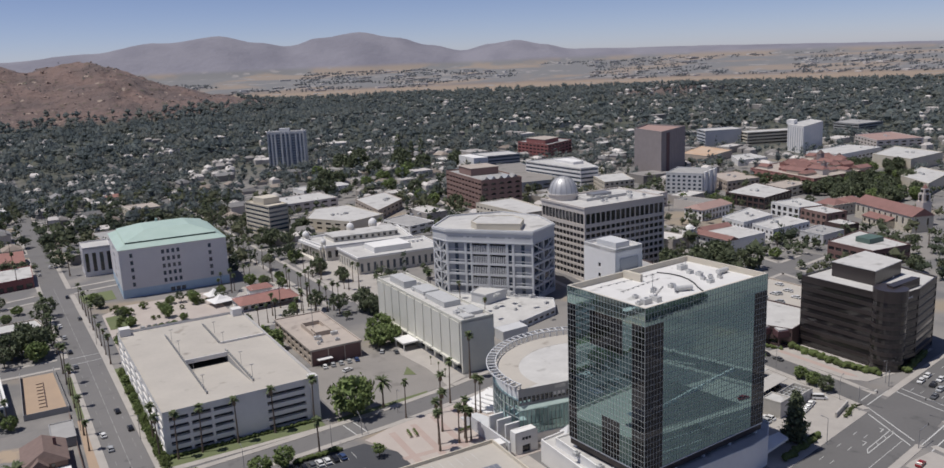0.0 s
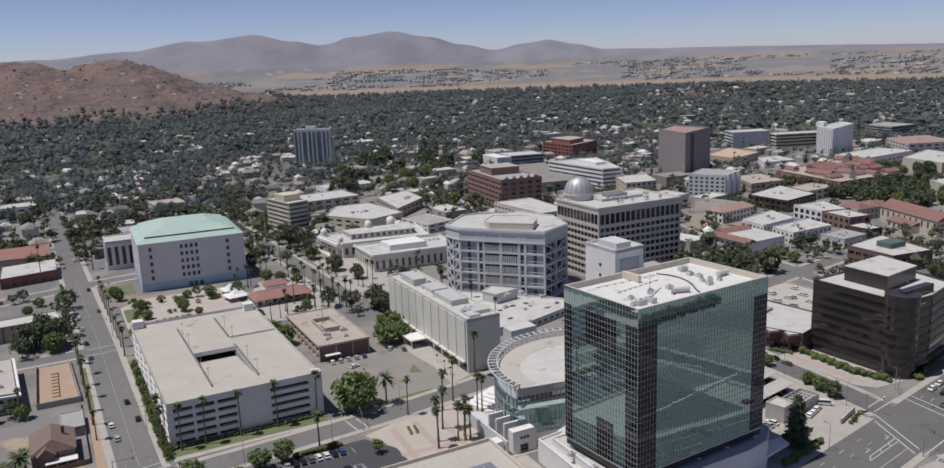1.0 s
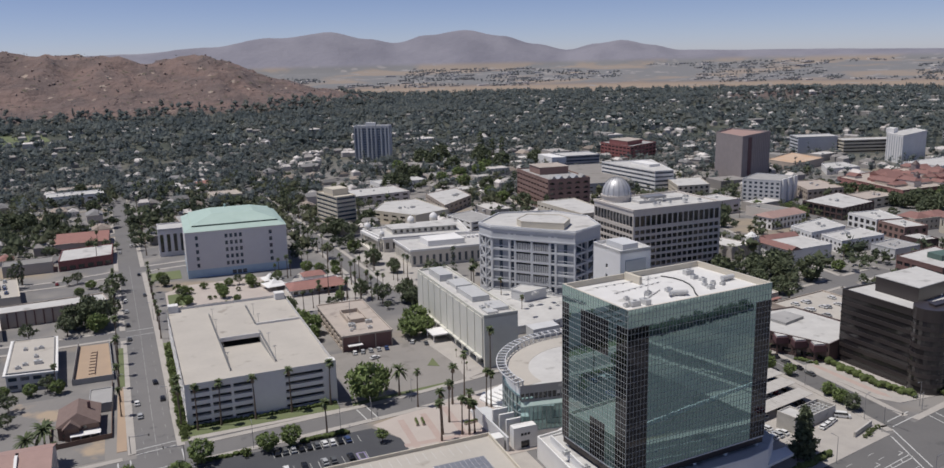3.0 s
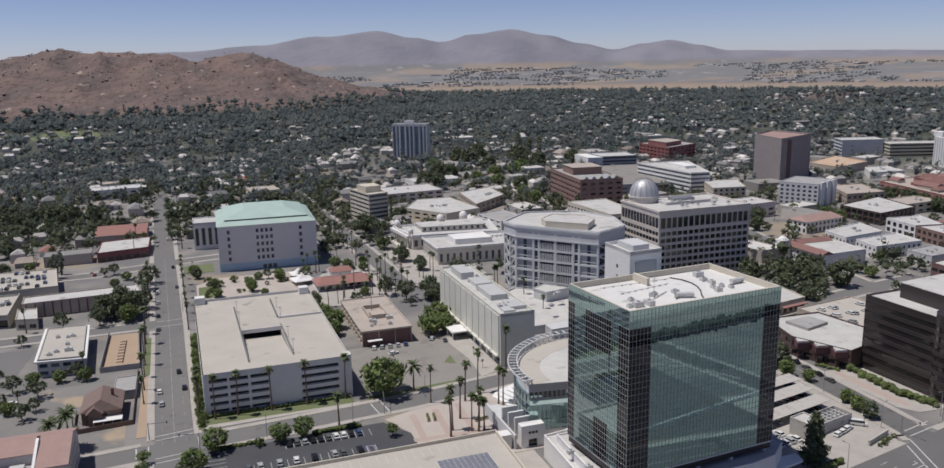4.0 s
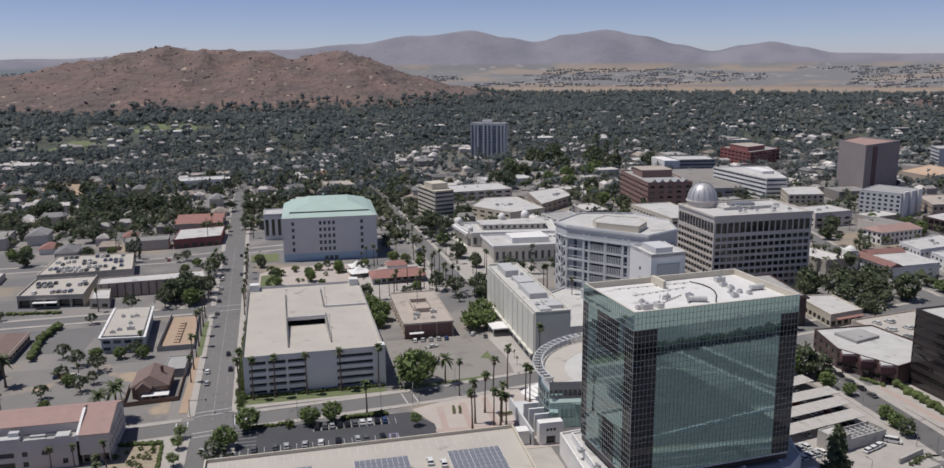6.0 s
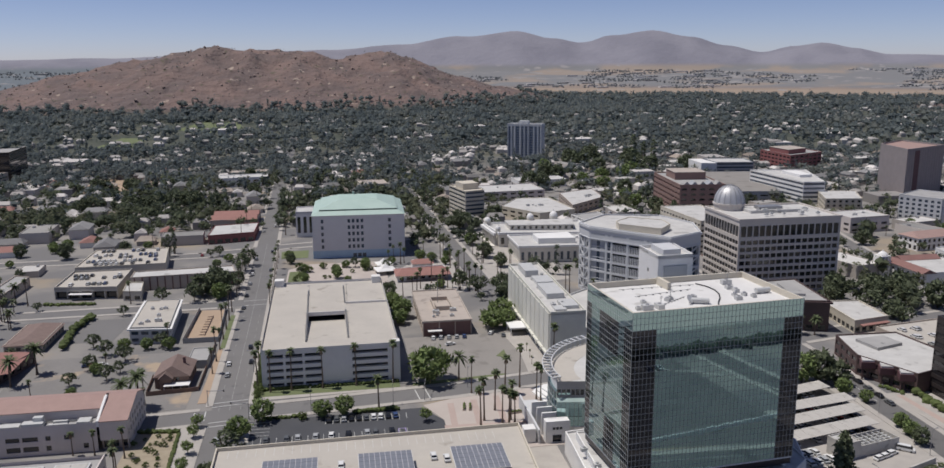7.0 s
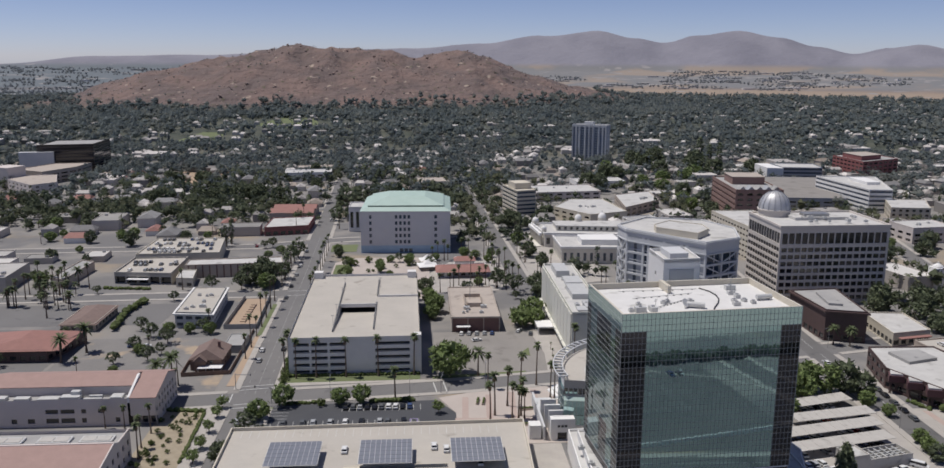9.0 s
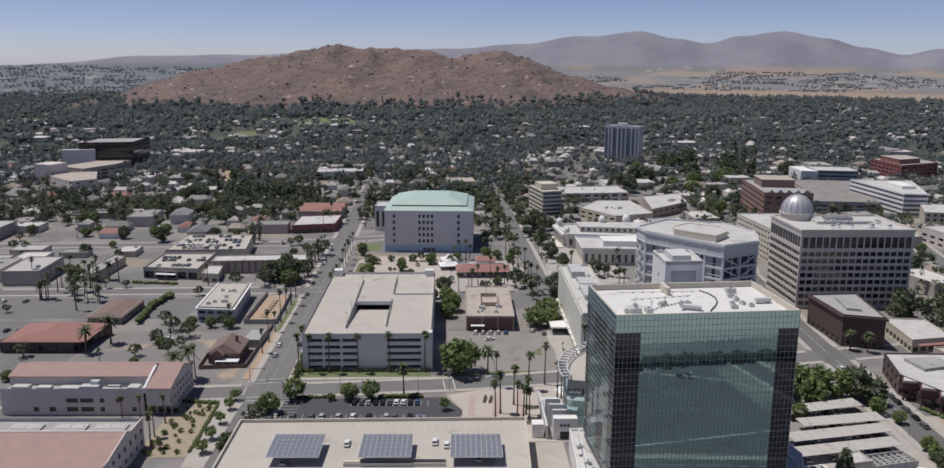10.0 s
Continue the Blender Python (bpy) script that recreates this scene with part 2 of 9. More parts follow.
def wrap(name, me, material, parent=None, label="", smooth=False):
    if not me.materials:
        me.materials.append(material)
    if smooth:
        for p in me.polygons:
            p.use_smooth = True
    ob = new(name, me)
    if parent:
        ob.parent = parent
    return tagged(ob, label)


def part(name, bm, material, parent, label="", smooth=False):
    bmesh.ops.recalc_face_normals(bm, faces=bm.faces)
    me = bpy.data.meshes.new(name)
    bm.to_mesh(me)
    bm.free()
    return wrap(name, me, material, parent, label, smooth)


def box(bm, x0, x1, y0, y1, z0, z1):
    v = [bm.verts.new(p) for p in ((x0, y0, z0), (x1, y0, z0), (x1, y1, z0), (x0, y1, z0), (x0, y0, z1), (x1, y0, z1), (x1, y1, z1), (x0, y1, z1))]
    for f in ((3, 2, 1, 0), (4, 5, 6, 7), (0, 1, 5, 4), (1, 2, 6, 5), (2, 3, 7, 6), (3, 0, 4, 7)):
        bm.faces.new([v[i] for i in f])
    return v


def bar(bm, a, b, w, h=None):
    """A square bar from a to b."""
    a, b = Vector(a), Vector(b)
    d = (b - a).normalized()
    side = d.cross(Vector((0, 0, 1)))
    side = side.normalized() if side.length > 1e-4 else Vector((1, 0, 0))
    up = side.cross(d).normalized()
    h = h or w
    ends = []
    for p in (a, b):
        ends.append([bm.verts.new(p + side * sx * w / 2 + up * sz * h / 2) for sx, sz in ((-1, -1), (1, -1), (1, 1), (-1, 1))])
    for i in range(4):
        bm.faces.new((ends[0][i], ends[0][(i + 1) % 4], ends[1][(i + 1) % 4], ends[1][i]))
    bm.faces.new(ends[0][::-1])
    bm.faces.new(ends[1])


def prism(bm, poly, z0, z1):
    lo = [bm.verts.new((x, y, z0)) for x, y in poly]
    hi = [bm.verts.new((x, y, z1)) for x, y in poly]
    n = len(poly)
    for i in range(n):
        bm.faces.new((lo[i], lo[(i + 1) % n], hi[(i + 1) % n], hi[i]))
    bm.faces.new(hi)
    bm.faces.new(lo[::-1])


def tube(bm, x, y, z0, z1, r0, r1, n=10, cap=True):
    lo = [bm.verts.new((x + r0 * math.cos(2 * math.pi * i / n), y + r0 * math.sin(2 * math.pi * i / n), z0)) for i in range(n)]
    hi = [bm.verts.new((x + r1 * math.cos(2 * math.pi * i / n), y + r1 * math.sin(2 * math.pi * i / n), z1)) for i in range(n)]
    for i in range(n):
        bm.faces.new((lo[i], lo[(i + 1) % n], hi[(i + 1) % n], hi[i]))
    if cap:
        bm.faces.new(hi)
        bm.faces.new(lo[::-1])


def inset(poly, d):
    """A convex polygon, anticlockwise, moved inwards by d."""
    out, n = [], len(poly)
    for i in range(n):
        p0, p1, p2 = Vector(poly[i - 1]), Vector(poly[i]), Vector(poly[(i + 1) % n])
        a, b = (p1 - p0).normalized(), (p2 - p1).normalized()
        na, nb = Vector((-a.y, a.x)), Vector((-b.y, b.x))
        m = (na + nb)
        out.append(tuple(p1 + m * (d / max(0.2, 1 + na.dot(nb)))))
    return out


def thing(name, label, category, x, y, z=0.0, turn=0.0, group="", kind=""):
    e = new(name)
    e.empty_display_size = 0.5
    e.matrix_basis = pose(x, y, z, 0, 0, turn)
    return tagged(e, label, category, group, kind)


def solid(name, poly, z0, z1, material, parent, label=""):
    bm = bmesh.new()
    prism(bm, poly, z0, z1)
    return part(name, bm, material, parent, label)


def roof_flat(parent, poly, z, rise, m_roof, m_wall, thick=0.35, label="", name="roof"):
    """A roof deck sunk behind a parapet."""
    bm = bmesh.new()
    inner = inset(poly, thick)
    n = len(poly)
    o0 = [bm.verts.new((*p, z - 0.3)) for p in poly]
    o1 = [bm.verts.new((*p, z + rise)) for p in poly]
    i1 = [bm.verts.new((*p, z + rise)) for p in inner]
    i0 = [bm.verts.new((*p, z - 0.3)) for p in inner]
    for i in range(n):
        j = (i + 1) % n
        bm.faces.new((o0[i], o0[j], o1[j], o1[i]))
        bm.faces.new((o1[i], o1[j], i1[j], i1[i]))
        bm.faces.new((i1[i], i1[j], i0[j], i0[i]))
        bm.faces.new((i0[i], i0[j], o0[j], o0[i]))
    part("parapet", bm, m_wall, parent)
    return solid(name, inset(poly, thick + 0.002), z - 0.3, z, m_roof, parent, label)


PANES = {}


def pane_mesh(w, h, material, d=0.08):
    key = (round(w, 2), round(h, 2), material.name)
    if key not in PANES:
        bm = bmesh.new()
        box(bm, -w / 2, w / 2, 0, d, -h / 2, h / 2)
        me = bpy.data.meshes.new("window")
        bm.to_mesh(me)
        bm.free()
        me.materials.append(material)
        PANES[key] = me
    return PANES[key]


def wall(parent, a, b, z0, z1, us, vs, m_wall, m_pane, depth=0.35, name="wall", window="window", skip=(), label="", rim=0.0):
    """A wall from a to b (its outside to the right of that way) with window openings at us x vs, in metres along and up."""
    a, b = Vector(a), Vector(b)
    length = (b - a).length
    d = (b - a) / length
    out = Vector((d.y, -d.x))
    ub = sorted({0.0, length, *[u for i in us for u in i]})
    vb = sorted({z0, z1, *[v for i in vs for v in i]})
    hole_u = {round(u[0], 4): k for k, u in enumerate(us)}
    hole_v = {round(v[0], 4): k for k, v in enumerate(vs)}
    verts, faces = [], []

    known, held = {}, []

    def at(u, v, back=0.0):
        key = (round(u, 4), round(v, 4), back)
        if key not in known:
            p = a + d * u - out * back
            verts.append((p.x, p.y, v))
            known[key] = len(verts) - 1
        return known[key]

    turn = math.atan2(d.y, d.x)
    for u0, u1 in zip(ub, ub[1:]):
        for v0, v1 in zip(vb, vb[1:]):
            hu, hv = hole_u.get(round(u0, 4)), hole_v.get(round(v0, 4))
            q = [at(u0, v0), at(u1, v0), at(u1, v1), at(u0, v1)]
            if hu is None or hv is None or (hu, hv) in skip:
                faces.append(tuple(q))
                continue
            r = [at(u0, v0, depth), at(u1, v0, depth), at(u1, v1, depth), at(u0, v1, depth)]
            for i in range(4):
                j = (i + 1) % 4
                faces.append((q[i], q[j], r[j], r[i]))
            p = a + d * (u0 + u1) / 2 - out * (depth - 0.02)
            held.append((pane_mesh(u1 - u0, v1 - v0, m_pane), Matrix.Translation((p.x, p.y, (v0 + v1) / 2)) @ Matrix.Rotation(turn, 4, "Z")))
    body = mesh(name, verts, faces, m_wall, parent, label)
    for me, m in held:
        w = new(window, me)
        w.parent = body
        w.matrix_basis = m
    return body


def spread(n, length, width, start=0.0, end=0.0):
    """n openings of a width, evenly spread over a length."""
    pitch = (length - start - end) / n
    return [(start + pitch * (i + 0.5) - width / 2, start + pitch * (i + 0.5) + width / 2) for i in range(n)]


def strip(name, pts, left, right, z0, z1, material, label="", category="", kind="structure", parent=None):
    """A slab along a line, reaching left and right of it."""
    pts = [Vector(p) for p in pts]
    verts, faces = [], []
    for i, p in enumerate(pts):
        d = (pts[min(i + 1, len(pts) - 1)] - pts[max(i - 1, 0)]).normalized()
        n = Vector((-d.y, d.x))
        for off in (left, -right):
            q = p + n * off
            verts += [(q.x, q.y, z0), (q.x, q.y, z1)]
    for i in range(len(pts) - 1):
        k, m = 4 * i, 4 * i + 4
        faces += [(k + 1, k + 3, m + 3, m + 1), (k, k + 1, m + 1, m), (k + 3, k + 2, m + 2, m + 3)]
    n = 4 * len(pts) - 4
    faces += [(0, 2, 3, 1), (n, n + 1, n + 3, n + 2)]
    return tagged(mesh(name, verts, faces, material, parent), label, category, "", kind)


OCC = []   # taken ground: centre and radius


def take(x0, x1, y0, y1, pad=2.0):
    OCC.append((x0 - pad, x1 + pad, y0 - pad, y1 + pad))


def free(x, y, r=3.0):
    return all(not (a - r < x < b + r and c - r < y < d + r) for a, b, c, d in OCC)


ROADS = []


def on_road(x, y, pad=4.0):
    p = Vector((x, y))
    for pts, half in ROADS:
        for a, b in zip(pts, pts[1:]):
            a, b = Vector(a), Vector(b)
            k = max(0.0, min(1.0, (p - a).dot(b - a) / (b - a).length_squared))
            if (a + (b - a) * k - p).length < half + pad:
                return True
    return False

# ---- ground, hills, roads ----
def smooth(a, b, v):
    k = max(0.0, min(1.0, (v - a) / (b - a)))
    return k * k * (3 - 2 * k)


FAR_RIDGE = ((-60, -1.0), (-30, -0.9), (-25, -0.45), (-20, 0.0), (-14, 0.1), (-6, 0.45), (0, 0.6), (5, 0.95), (9, 1.5), (12.5, 1.75), (15, 1.3), (17, 1.0), (19, 1.4), (21.5, 1.75),
             (24, 1.35), (26.5, 0.7), (28.5, 0.3), (30.5, 0.65), (32, 0.85), (34, 0.5), (36, 0.1), (42, 0.0), (60, -0.3), (90, -0.4))
CX, CY = 55.0, -20.0


def ridge(az):
    for (a, e), (b, f) in zip(FAR_RIDGE, FAR_RIDGE[1:]):
        if a <= az <= b:
            return e + (f - e) * smooth(a, b, az)
    return -0.5


HILL = ((-930, 0), (-800, 38), (-660, 82), (-528, 108), (-400, 134), (-290, 154), (-120, 148), (-20, 152), (60, 132), (105, 126), (170, 138), (240, 146), (300, 128), (345, 108), (430, 78), (540, 46), (680, 20), (800, 0))


def hill(x, y):
    """The dry brown hill above the suburbs."""
    if not -930 < x < 800 or not 1700 < y < 3100:
        return 0.0
    h = 0.0
    for (a, e), (c, f) in zip(HILL, HILL[1:]):
        if a <= x <= c:
            h = e + (f - e) * (x - a) / (c - a)
    mid = 2400 + 0.10 * x + 40 * noise.noise(Vector((x * 0.006, 0, 2.0)))
    k = abs(y - mid) / (560 if y < mid else 520)
    h *= (1 - smooth(0, 1, k)) * 0.55 + 0.45 * max(0.0, 1 - k)
    if h > 1:
        n = noise.fractal(Vector((x * 0.011, y * 0.011, 3.0)), 0.9, 2.1, 5)
        g = 1 - abs(noise.noise(Vector((x * 0.014 + 0.004 * y, y * 0.006, 4.0)))) * 2
        h *= 1 + 0.12 * n + 0.13 * (g - 0.5) * min(1.0, k * 4)
        h += min(1.0, h / 40) * 9 * noise.noise(Vector((x * 0.03, y * 0.03, 1.0)))
    return max(0.0, h)


def height(x, y):
    d = math.hypot(x - CX, y - CY)
    az = math.degrees(math.atan2(x - CX, y - CY))
    z = 78 * smooth(2900, 4750, d)
    z += hill(x, y)
    if d > 3900 and -60 < az < 90:
        top = 127 + 4700 * math.tan(radians(ridge(az)))
        k = smooth(3900, 4700, d)
        n = noise.fractal(Vector((az * 0.35, d * 0.003, 7.0)), 0.9, 2.1, 5)
        z = max(z, top * k ** 1.5 * (1 + 0.10 * n * (1 - 0.7 * k)))
    # a small wooded rise with a bare slope on it
    z += 26 * math.exp(-((x - 1560) / 240) ** 2 - ((y - 1640) / 160) ** 2)
    return z


radii = [0, 60, 120, 200, 300, 420, 560, 720, 900, 1100, 1300, 1500, 1650, 1800]
r = 1800
while r < 4880:
    r += 28 if r < 3200 else 45
    radii.append(min(r, 4880))
azs = []
a = -180.0
while a < 180:
    azs.append(a)
    a += 0.45 if -40 <= a < 80 else 5.0
verts, faces = [], []
na = len(azs)
for rr in radii:
    for a in azs:
        x, y = CX + rr * math.sin(radians(a)), CY + rr * math.cos(radians(a))
        verts.append((x, y, height(x, y) if rr > 1400 and -60 <= a <= 90 else (78 * smooth(2900, 4750, rr))))
for i in range(len(radii) - 1):
    for j in range(na):
        k = (j + 1) % na
        q = (i * na + j, i * na + k, (i + 1) * na + k, (i + 1) * na + j)
        faces.append(q)
ground = mesh("ground", verts, faces, M_ASPHALT, None, smooth=True)
tagged(ground, "dry valley floor rising to brown hills and mountains tinted for haze", "ground", "", "structure")


def ground_material():
    m = bpy.data.materials.new("land")
    m.use_nodes = True
    nt = m.node_tree
    b = nt.nodes["Principled BSDF"]
    b.inputs["Roughness"].default_value = 0.95
    geo = nt.nodes.new("ShaderNodeNewGeometry")
    sep = nt.nodes.new("ShaderNodeSeparateXYZ")
    nt.links.new(geo.outputs["Position"], sep.inputs[0])

    def noise_at(sc, detail=5.0):
        n = nt.nodes.new("ShaderNodeTexNoise")
        n.inputs["Scale"].default_value = sc
        n.inputs["Detail"].default_value = detail
        nt.links.new(geo.outputs["Position"], n.inputs["Vector"])
        return n.outputs["Fac"]

    def ramp(fac, lo, hi):
        x = nt.nodes.new("ShaderNodeMapRange")
        x.interpolation_type = "SMOOTHSTEP"
        x.inputs[1].default_value, x.inputs[2].default_value = lo, hi
        nt.links.new(fac, x.inputs[0])
        return x.outputs[0]

    def mix(fac, a, c):
        x = nt.nodes.new("ShaderNodeMix")
        x.data_type = "RGBA"
        for sock, v in ((x.inputs[0], fac), (x.inputs[6], a), (x.inputs[7], c)):
            if isinstance(v, (int, float)):
                sock.default_value = v
            elif isinstance(v, tuple):
                sock.default_value = (*v, 1)
            else:
                nt.links.new(v, sock)
        return x.outputs[2]

    dist = nt.nodes.new("ShaderNodeVectorMath")
    dist.operation = "DISTANCE"
    flat = nt.nodes.new("ShaderNodeVectorMath")
    flat.operation = "MULTIPLY"
    flat.inputs[1].default_value = (1, 1, 0)
    nt.links.new(geo.outputs["Position"], flat.inputs[0])
    nt.links.new(flat.outputs[0], dist.inputs[0])
    dist.inputs[1].default_value = (CX, CY, 0)
    d = dist.outputs["Value"]
    city = mix(ramp(noise_at(0.03), 0.4, 0.6), (0.17, 0.165, 0.165), (0.25, 0.235, 0.22))
    city = mix(ramp(noise_at(0.012), 0.56, 0.66), city, (0.30, 0.25, 0.19))
    suburb = mix(ramp(noise_at(0.02), 0.42, 0.6), (0.080, 0.086, 0.062), (0.135, 0.128, 0.108))
    suburb = mix(ramp(noise_at(0.05), 0.64, 0.72), suburb, (0.27, 0.25, 0.23))
    floor = mix(ramp(noise_at(0.015), 0.42, 0.62), (0.055, 0.064, 0.048), (0.095, 0.098, 0.074))
    suburb = mix(ramp(d, 1050, 1350), suburb, floor)
    # dry fields in tan; the blue-greys of the plain hold painted-in haze
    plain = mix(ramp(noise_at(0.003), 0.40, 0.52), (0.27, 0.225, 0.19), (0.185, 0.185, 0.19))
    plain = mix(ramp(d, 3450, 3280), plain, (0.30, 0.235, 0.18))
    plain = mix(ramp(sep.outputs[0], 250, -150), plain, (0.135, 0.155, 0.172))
    plain = mix(ramp(noise_at(0.012), 0.60, 0.66), plain, (0.28, 0.265, 0.26))
    rock = mix(ramp(noise_at(0.01), 0.35, 0.65), (0.190, 0.132, 0.116), (0.134, 0.102, 0.096))
    rock = mix(ramp(noise_at(0.06), 0.6, 0.72), rock, (0.10, 0.09, 0.06))
    rock = mix(ramp(noise_at(0.045), 0.66, 0.70), rock, (0.36, 0.29, 0.24))
    # blue-violet mountain tones: air haze painted into the rock colour
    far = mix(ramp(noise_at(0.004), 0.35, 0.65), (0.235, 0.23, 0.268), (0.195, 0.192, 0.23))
    col = mix(ramp(d, 800, 1200), city, suburb)
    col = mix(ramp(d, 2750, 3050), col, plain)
    hillmask = nt.nodes.new("ShaderNodeMath")
    hillmask.operation = "MULTIPLY"
    nt.links.new(ramp(sep.outputs[2], 6, 22), hillmask.inputs[0])
    nt.links.new(ramp(d, 3500, 3300), hillmask.inputs[1])
    col = mix(hillmask.outputs[0], col, rock)
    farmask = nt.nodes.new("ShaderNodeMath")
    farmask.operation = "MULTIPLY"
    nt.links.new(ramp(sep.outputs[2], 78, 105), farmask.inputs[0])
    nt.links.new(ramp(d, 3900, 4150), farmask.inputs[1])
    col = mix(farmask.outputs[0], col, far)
    nt.links.new(col, b.inputs["Base Color"])
    bp = nt.nodes.new("ShaderNodeBump")
    bp.inputs["Distance"].default_value = 22.0
    bp.inputs["Strength"].default_value = 0.5
    nt.links.new(noise_at(0.03, 8.0), bp.inputs["Height"])
    both = nt.nodes.new("ShaderNodeMath")
    both.operation = "MULTIPLY"
    some = nt.nodes.new("ShaderNodeMath")
    some.operation = "MAXIMUM"
    nt.links.new(hillmask.outputs[0], some.inputs[0])
    weak = nt.nodes.new("ShaderNodeMath")
    weak.operation = "MULTIPLY"
    weak.inputs[1].default_value = 0.3
    nt.links.new(farmask.outputs[0], weak.inputs[0])
    nt.links.new(weak.outputs[0], some.inputs[1])
    nt.links.new(some.outputs[0], both.inputs[0])
    both.inputs[1].default_value = 0.85
    nt.links.new(both.outputs[0], bp.inputs["Strength"])
    nt.links.new(bp.outputs[0], b.inputs["Normal"])
    return m


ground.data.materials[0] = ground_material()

ROAD_LEFT = [(36, 40), (31.5, 160), (30.5, 240), (30.2, 262), (29.2, 300), (27, 400), (22.5, 550), (15, 820), (8, 1200), (0, 1600)]
ROAD_MALL = [(153, 412), (151, 461), (147, 574), (137, 828), (134, 1160), (128, 1600)]
ROAD_CROSS = [(-260, 236), (-60, 249), (20, 257.2), (67, 261.4), (112, 266), (150, 272.5), (200, 284), (262, 296), (330, 310), (430, 330)]
ROAD_SECOND = [(-420, 500), (-18, 519), (38, 537), (150, 556), (190, 566)]
ROAD_THIRD = [(-240, 392), (-80, 398), (24, 402)]
ROAD_RIGHT = [(250, 60), (257.5, 145), (266, 178), (267.6, 200), (268.6, 228), (270, 262), (270, 300), (272, 345), (277.5, 390), (281, 440), (302, 520), (345, 700)]
ROAD_BIG = [(40, 116), (120, 133), (204, 151.6), (250, 161.6), (285, 169.3), (330, 179), (420, 199), (560, 232)]
ROAD_FAR_A = [(-260, 640), (20, 660), (140, 668), (300, 690)]
ROAD_FAR_B = [(-330, 770), (-100, 790), (140, 805), (420, 850)]
ROAD_EAST = [(384, 300), (400, 400), (430, 520), (470, 640), (520, 780)]
for nm, pts, half, walk_w in (("road_1", ROAD_LEFT, 6.4, 3.0), ("road_2", ROAD_MALL, 5.5, 3.0), ("road_3", ROAD_CROSS, 5.3, 2.6), ("road_4", ROAD_SECOND, 5.5, 3.0), ("road_5", ROAD_THIRD, 5.0, 2.5),
                              ("road_6", ROAD_RIGHT, 5.4, 2.8), ("road_7", ROAD_BIG, 10.4, 3.0), ("road_8", ROAD_FAR_A, 5.0, 2.5), ("road_9", ROAD_FAR_B, 5.0, 2.5), ("road_10", ROAD_EAST, 5.5, 2.5)):
    lift = 0.03 + 0.006 * len(ROADS)
    ROADS.append((pts, half))
    strip(nm, pts, half, half, -0.2, lift, M_BOULEVARD if pts is ROAD_BIG or pts is ROAD_RIGHT else M_ROAD, "worn grey asphalt city street", "road")


def pavements():
    """Raised pavements beside the roads, broken off at the crossings."""
    n = 0
    for pts, half in ROADS:
        for side in (1, -1):
            run = []
            for a, b in zip(pts, pts[1:]):
                a, b = Vector(a), Vector(b)
                d = (b - a).normalized()
                nrm = Vector((-d.y, d.x)) * side
                steps = max(1, int((b - a).length / 4))
                for i in range(steps + 1):
                    p = a + (b - a) * i / steps + nrm * (half + 1.3)
                    clear = True
                    for other, oh in ROADS:
                        if other is pts:
                            continue
                        for c, e in zip(other, other[1:]):
                            c, e = Vector(c), Vector(e)
                            k = max(0.0, min(1.0, (p - c).dot(e - c) / (e - c).length_squared))
                            if (c + (e - c) * k - p).length < oh + 1.0:
                                clear = False
                    if clear and p.y < 900:
                        run.append(tuple(p))
                    else:
                        if len(run) > 2:
                            n += 1
                            strip("pavement_%d" % n, run, 1.3, 1.3, -0.1, 0.16, M_PAVE, "pale concrete pavement with a kerb", "pavement")
                        run = []
            if len(run) > 2:
                n += 1
                strip("pavement_%d" % n, run, 1.3, 1.3, -0.1, 0.16, M_PAVE, "pale concrete pavement with a kerb", "pavement")


pavements()


def slab(name, poly, z1, material, label, category, z0=-0.2, kind="structure"):
    bm = bmesh.new()
    prism(bm, poly, z0, z1)
    return tagged(part(name, bm, material, None), label, category, "", kind)


# lots and lawns
slab("parking_lot_1", [(37, 228), (107, 228), (107, 240), (100, 252), (37, 250)], 0.08, M_ASPHALT_DARK, "fresh dark asphalt parking lot with white stalls", "parking lot")
slab("parking_lot_2", [(101, 276), (157, 281), (157, 322), (140, 331), (100, 331)], 0.06, M_LIGHTLOT, "worn asphalt parking lot beside the brick building", "parking lot")
slab("plaza", [(107, 214), (160, 214), (160, 266), (112, 258), (101, 254), (107, 240)], 0.12, M_PLAZA, "pink and cream paved plaza", "plaza")
slab("lawn_1", [(99, 273.4), (117, 275.2), (137, 277.6), (138, 280), (118, 278), (99, 276)], 0.14, M_GRASS, "strip of mown lawn beside the street", "lawn")
slab("side_path", [(147, 279.6), (157.6, 284), (157.6, 330), (146, 330), (148.6, 300)], 0.15, M_PAVE, "pale concrete path beside the ribbed building", "pavement")
slab("lawn_10", [(137.6, 300.4), (142, 297.6), (142.6, 308)], 0.15, M_GRASS, "small grass island in the car park", "lawn")
slab("lawn_2", [(40, 272), (94, 273), (94, 279), (40, 279)], 0.14, M_GRASS, "strip of lawn before the garage", "lawn")
slab("lawn_3", [(38.0, 269), (40.3, 269), (40.3, 380), (36.4, 380)], 0.19, M_GRASS, "planted strip along the garage", "lawn")
slab("lawn_4", [(35, 500), (52, 500), (52, 522), (34, 520)], 0.14, M_GRASS, "green lawn beside the pale civic building", "lawn")
slab("lawn_5", [(-278, 1250), (-212, 1248), (-236, 1402), (-276, 1416)], 0.3, M_GRASS, "green golf course between trees", "lawn")
slab("lawn_6", [(-218, 1565), (-151, 1480), (-98, 1581), (-124, 1745), (-198, 1765)], 0.3, M_GRASS, "green golf course between trees", "lawn")
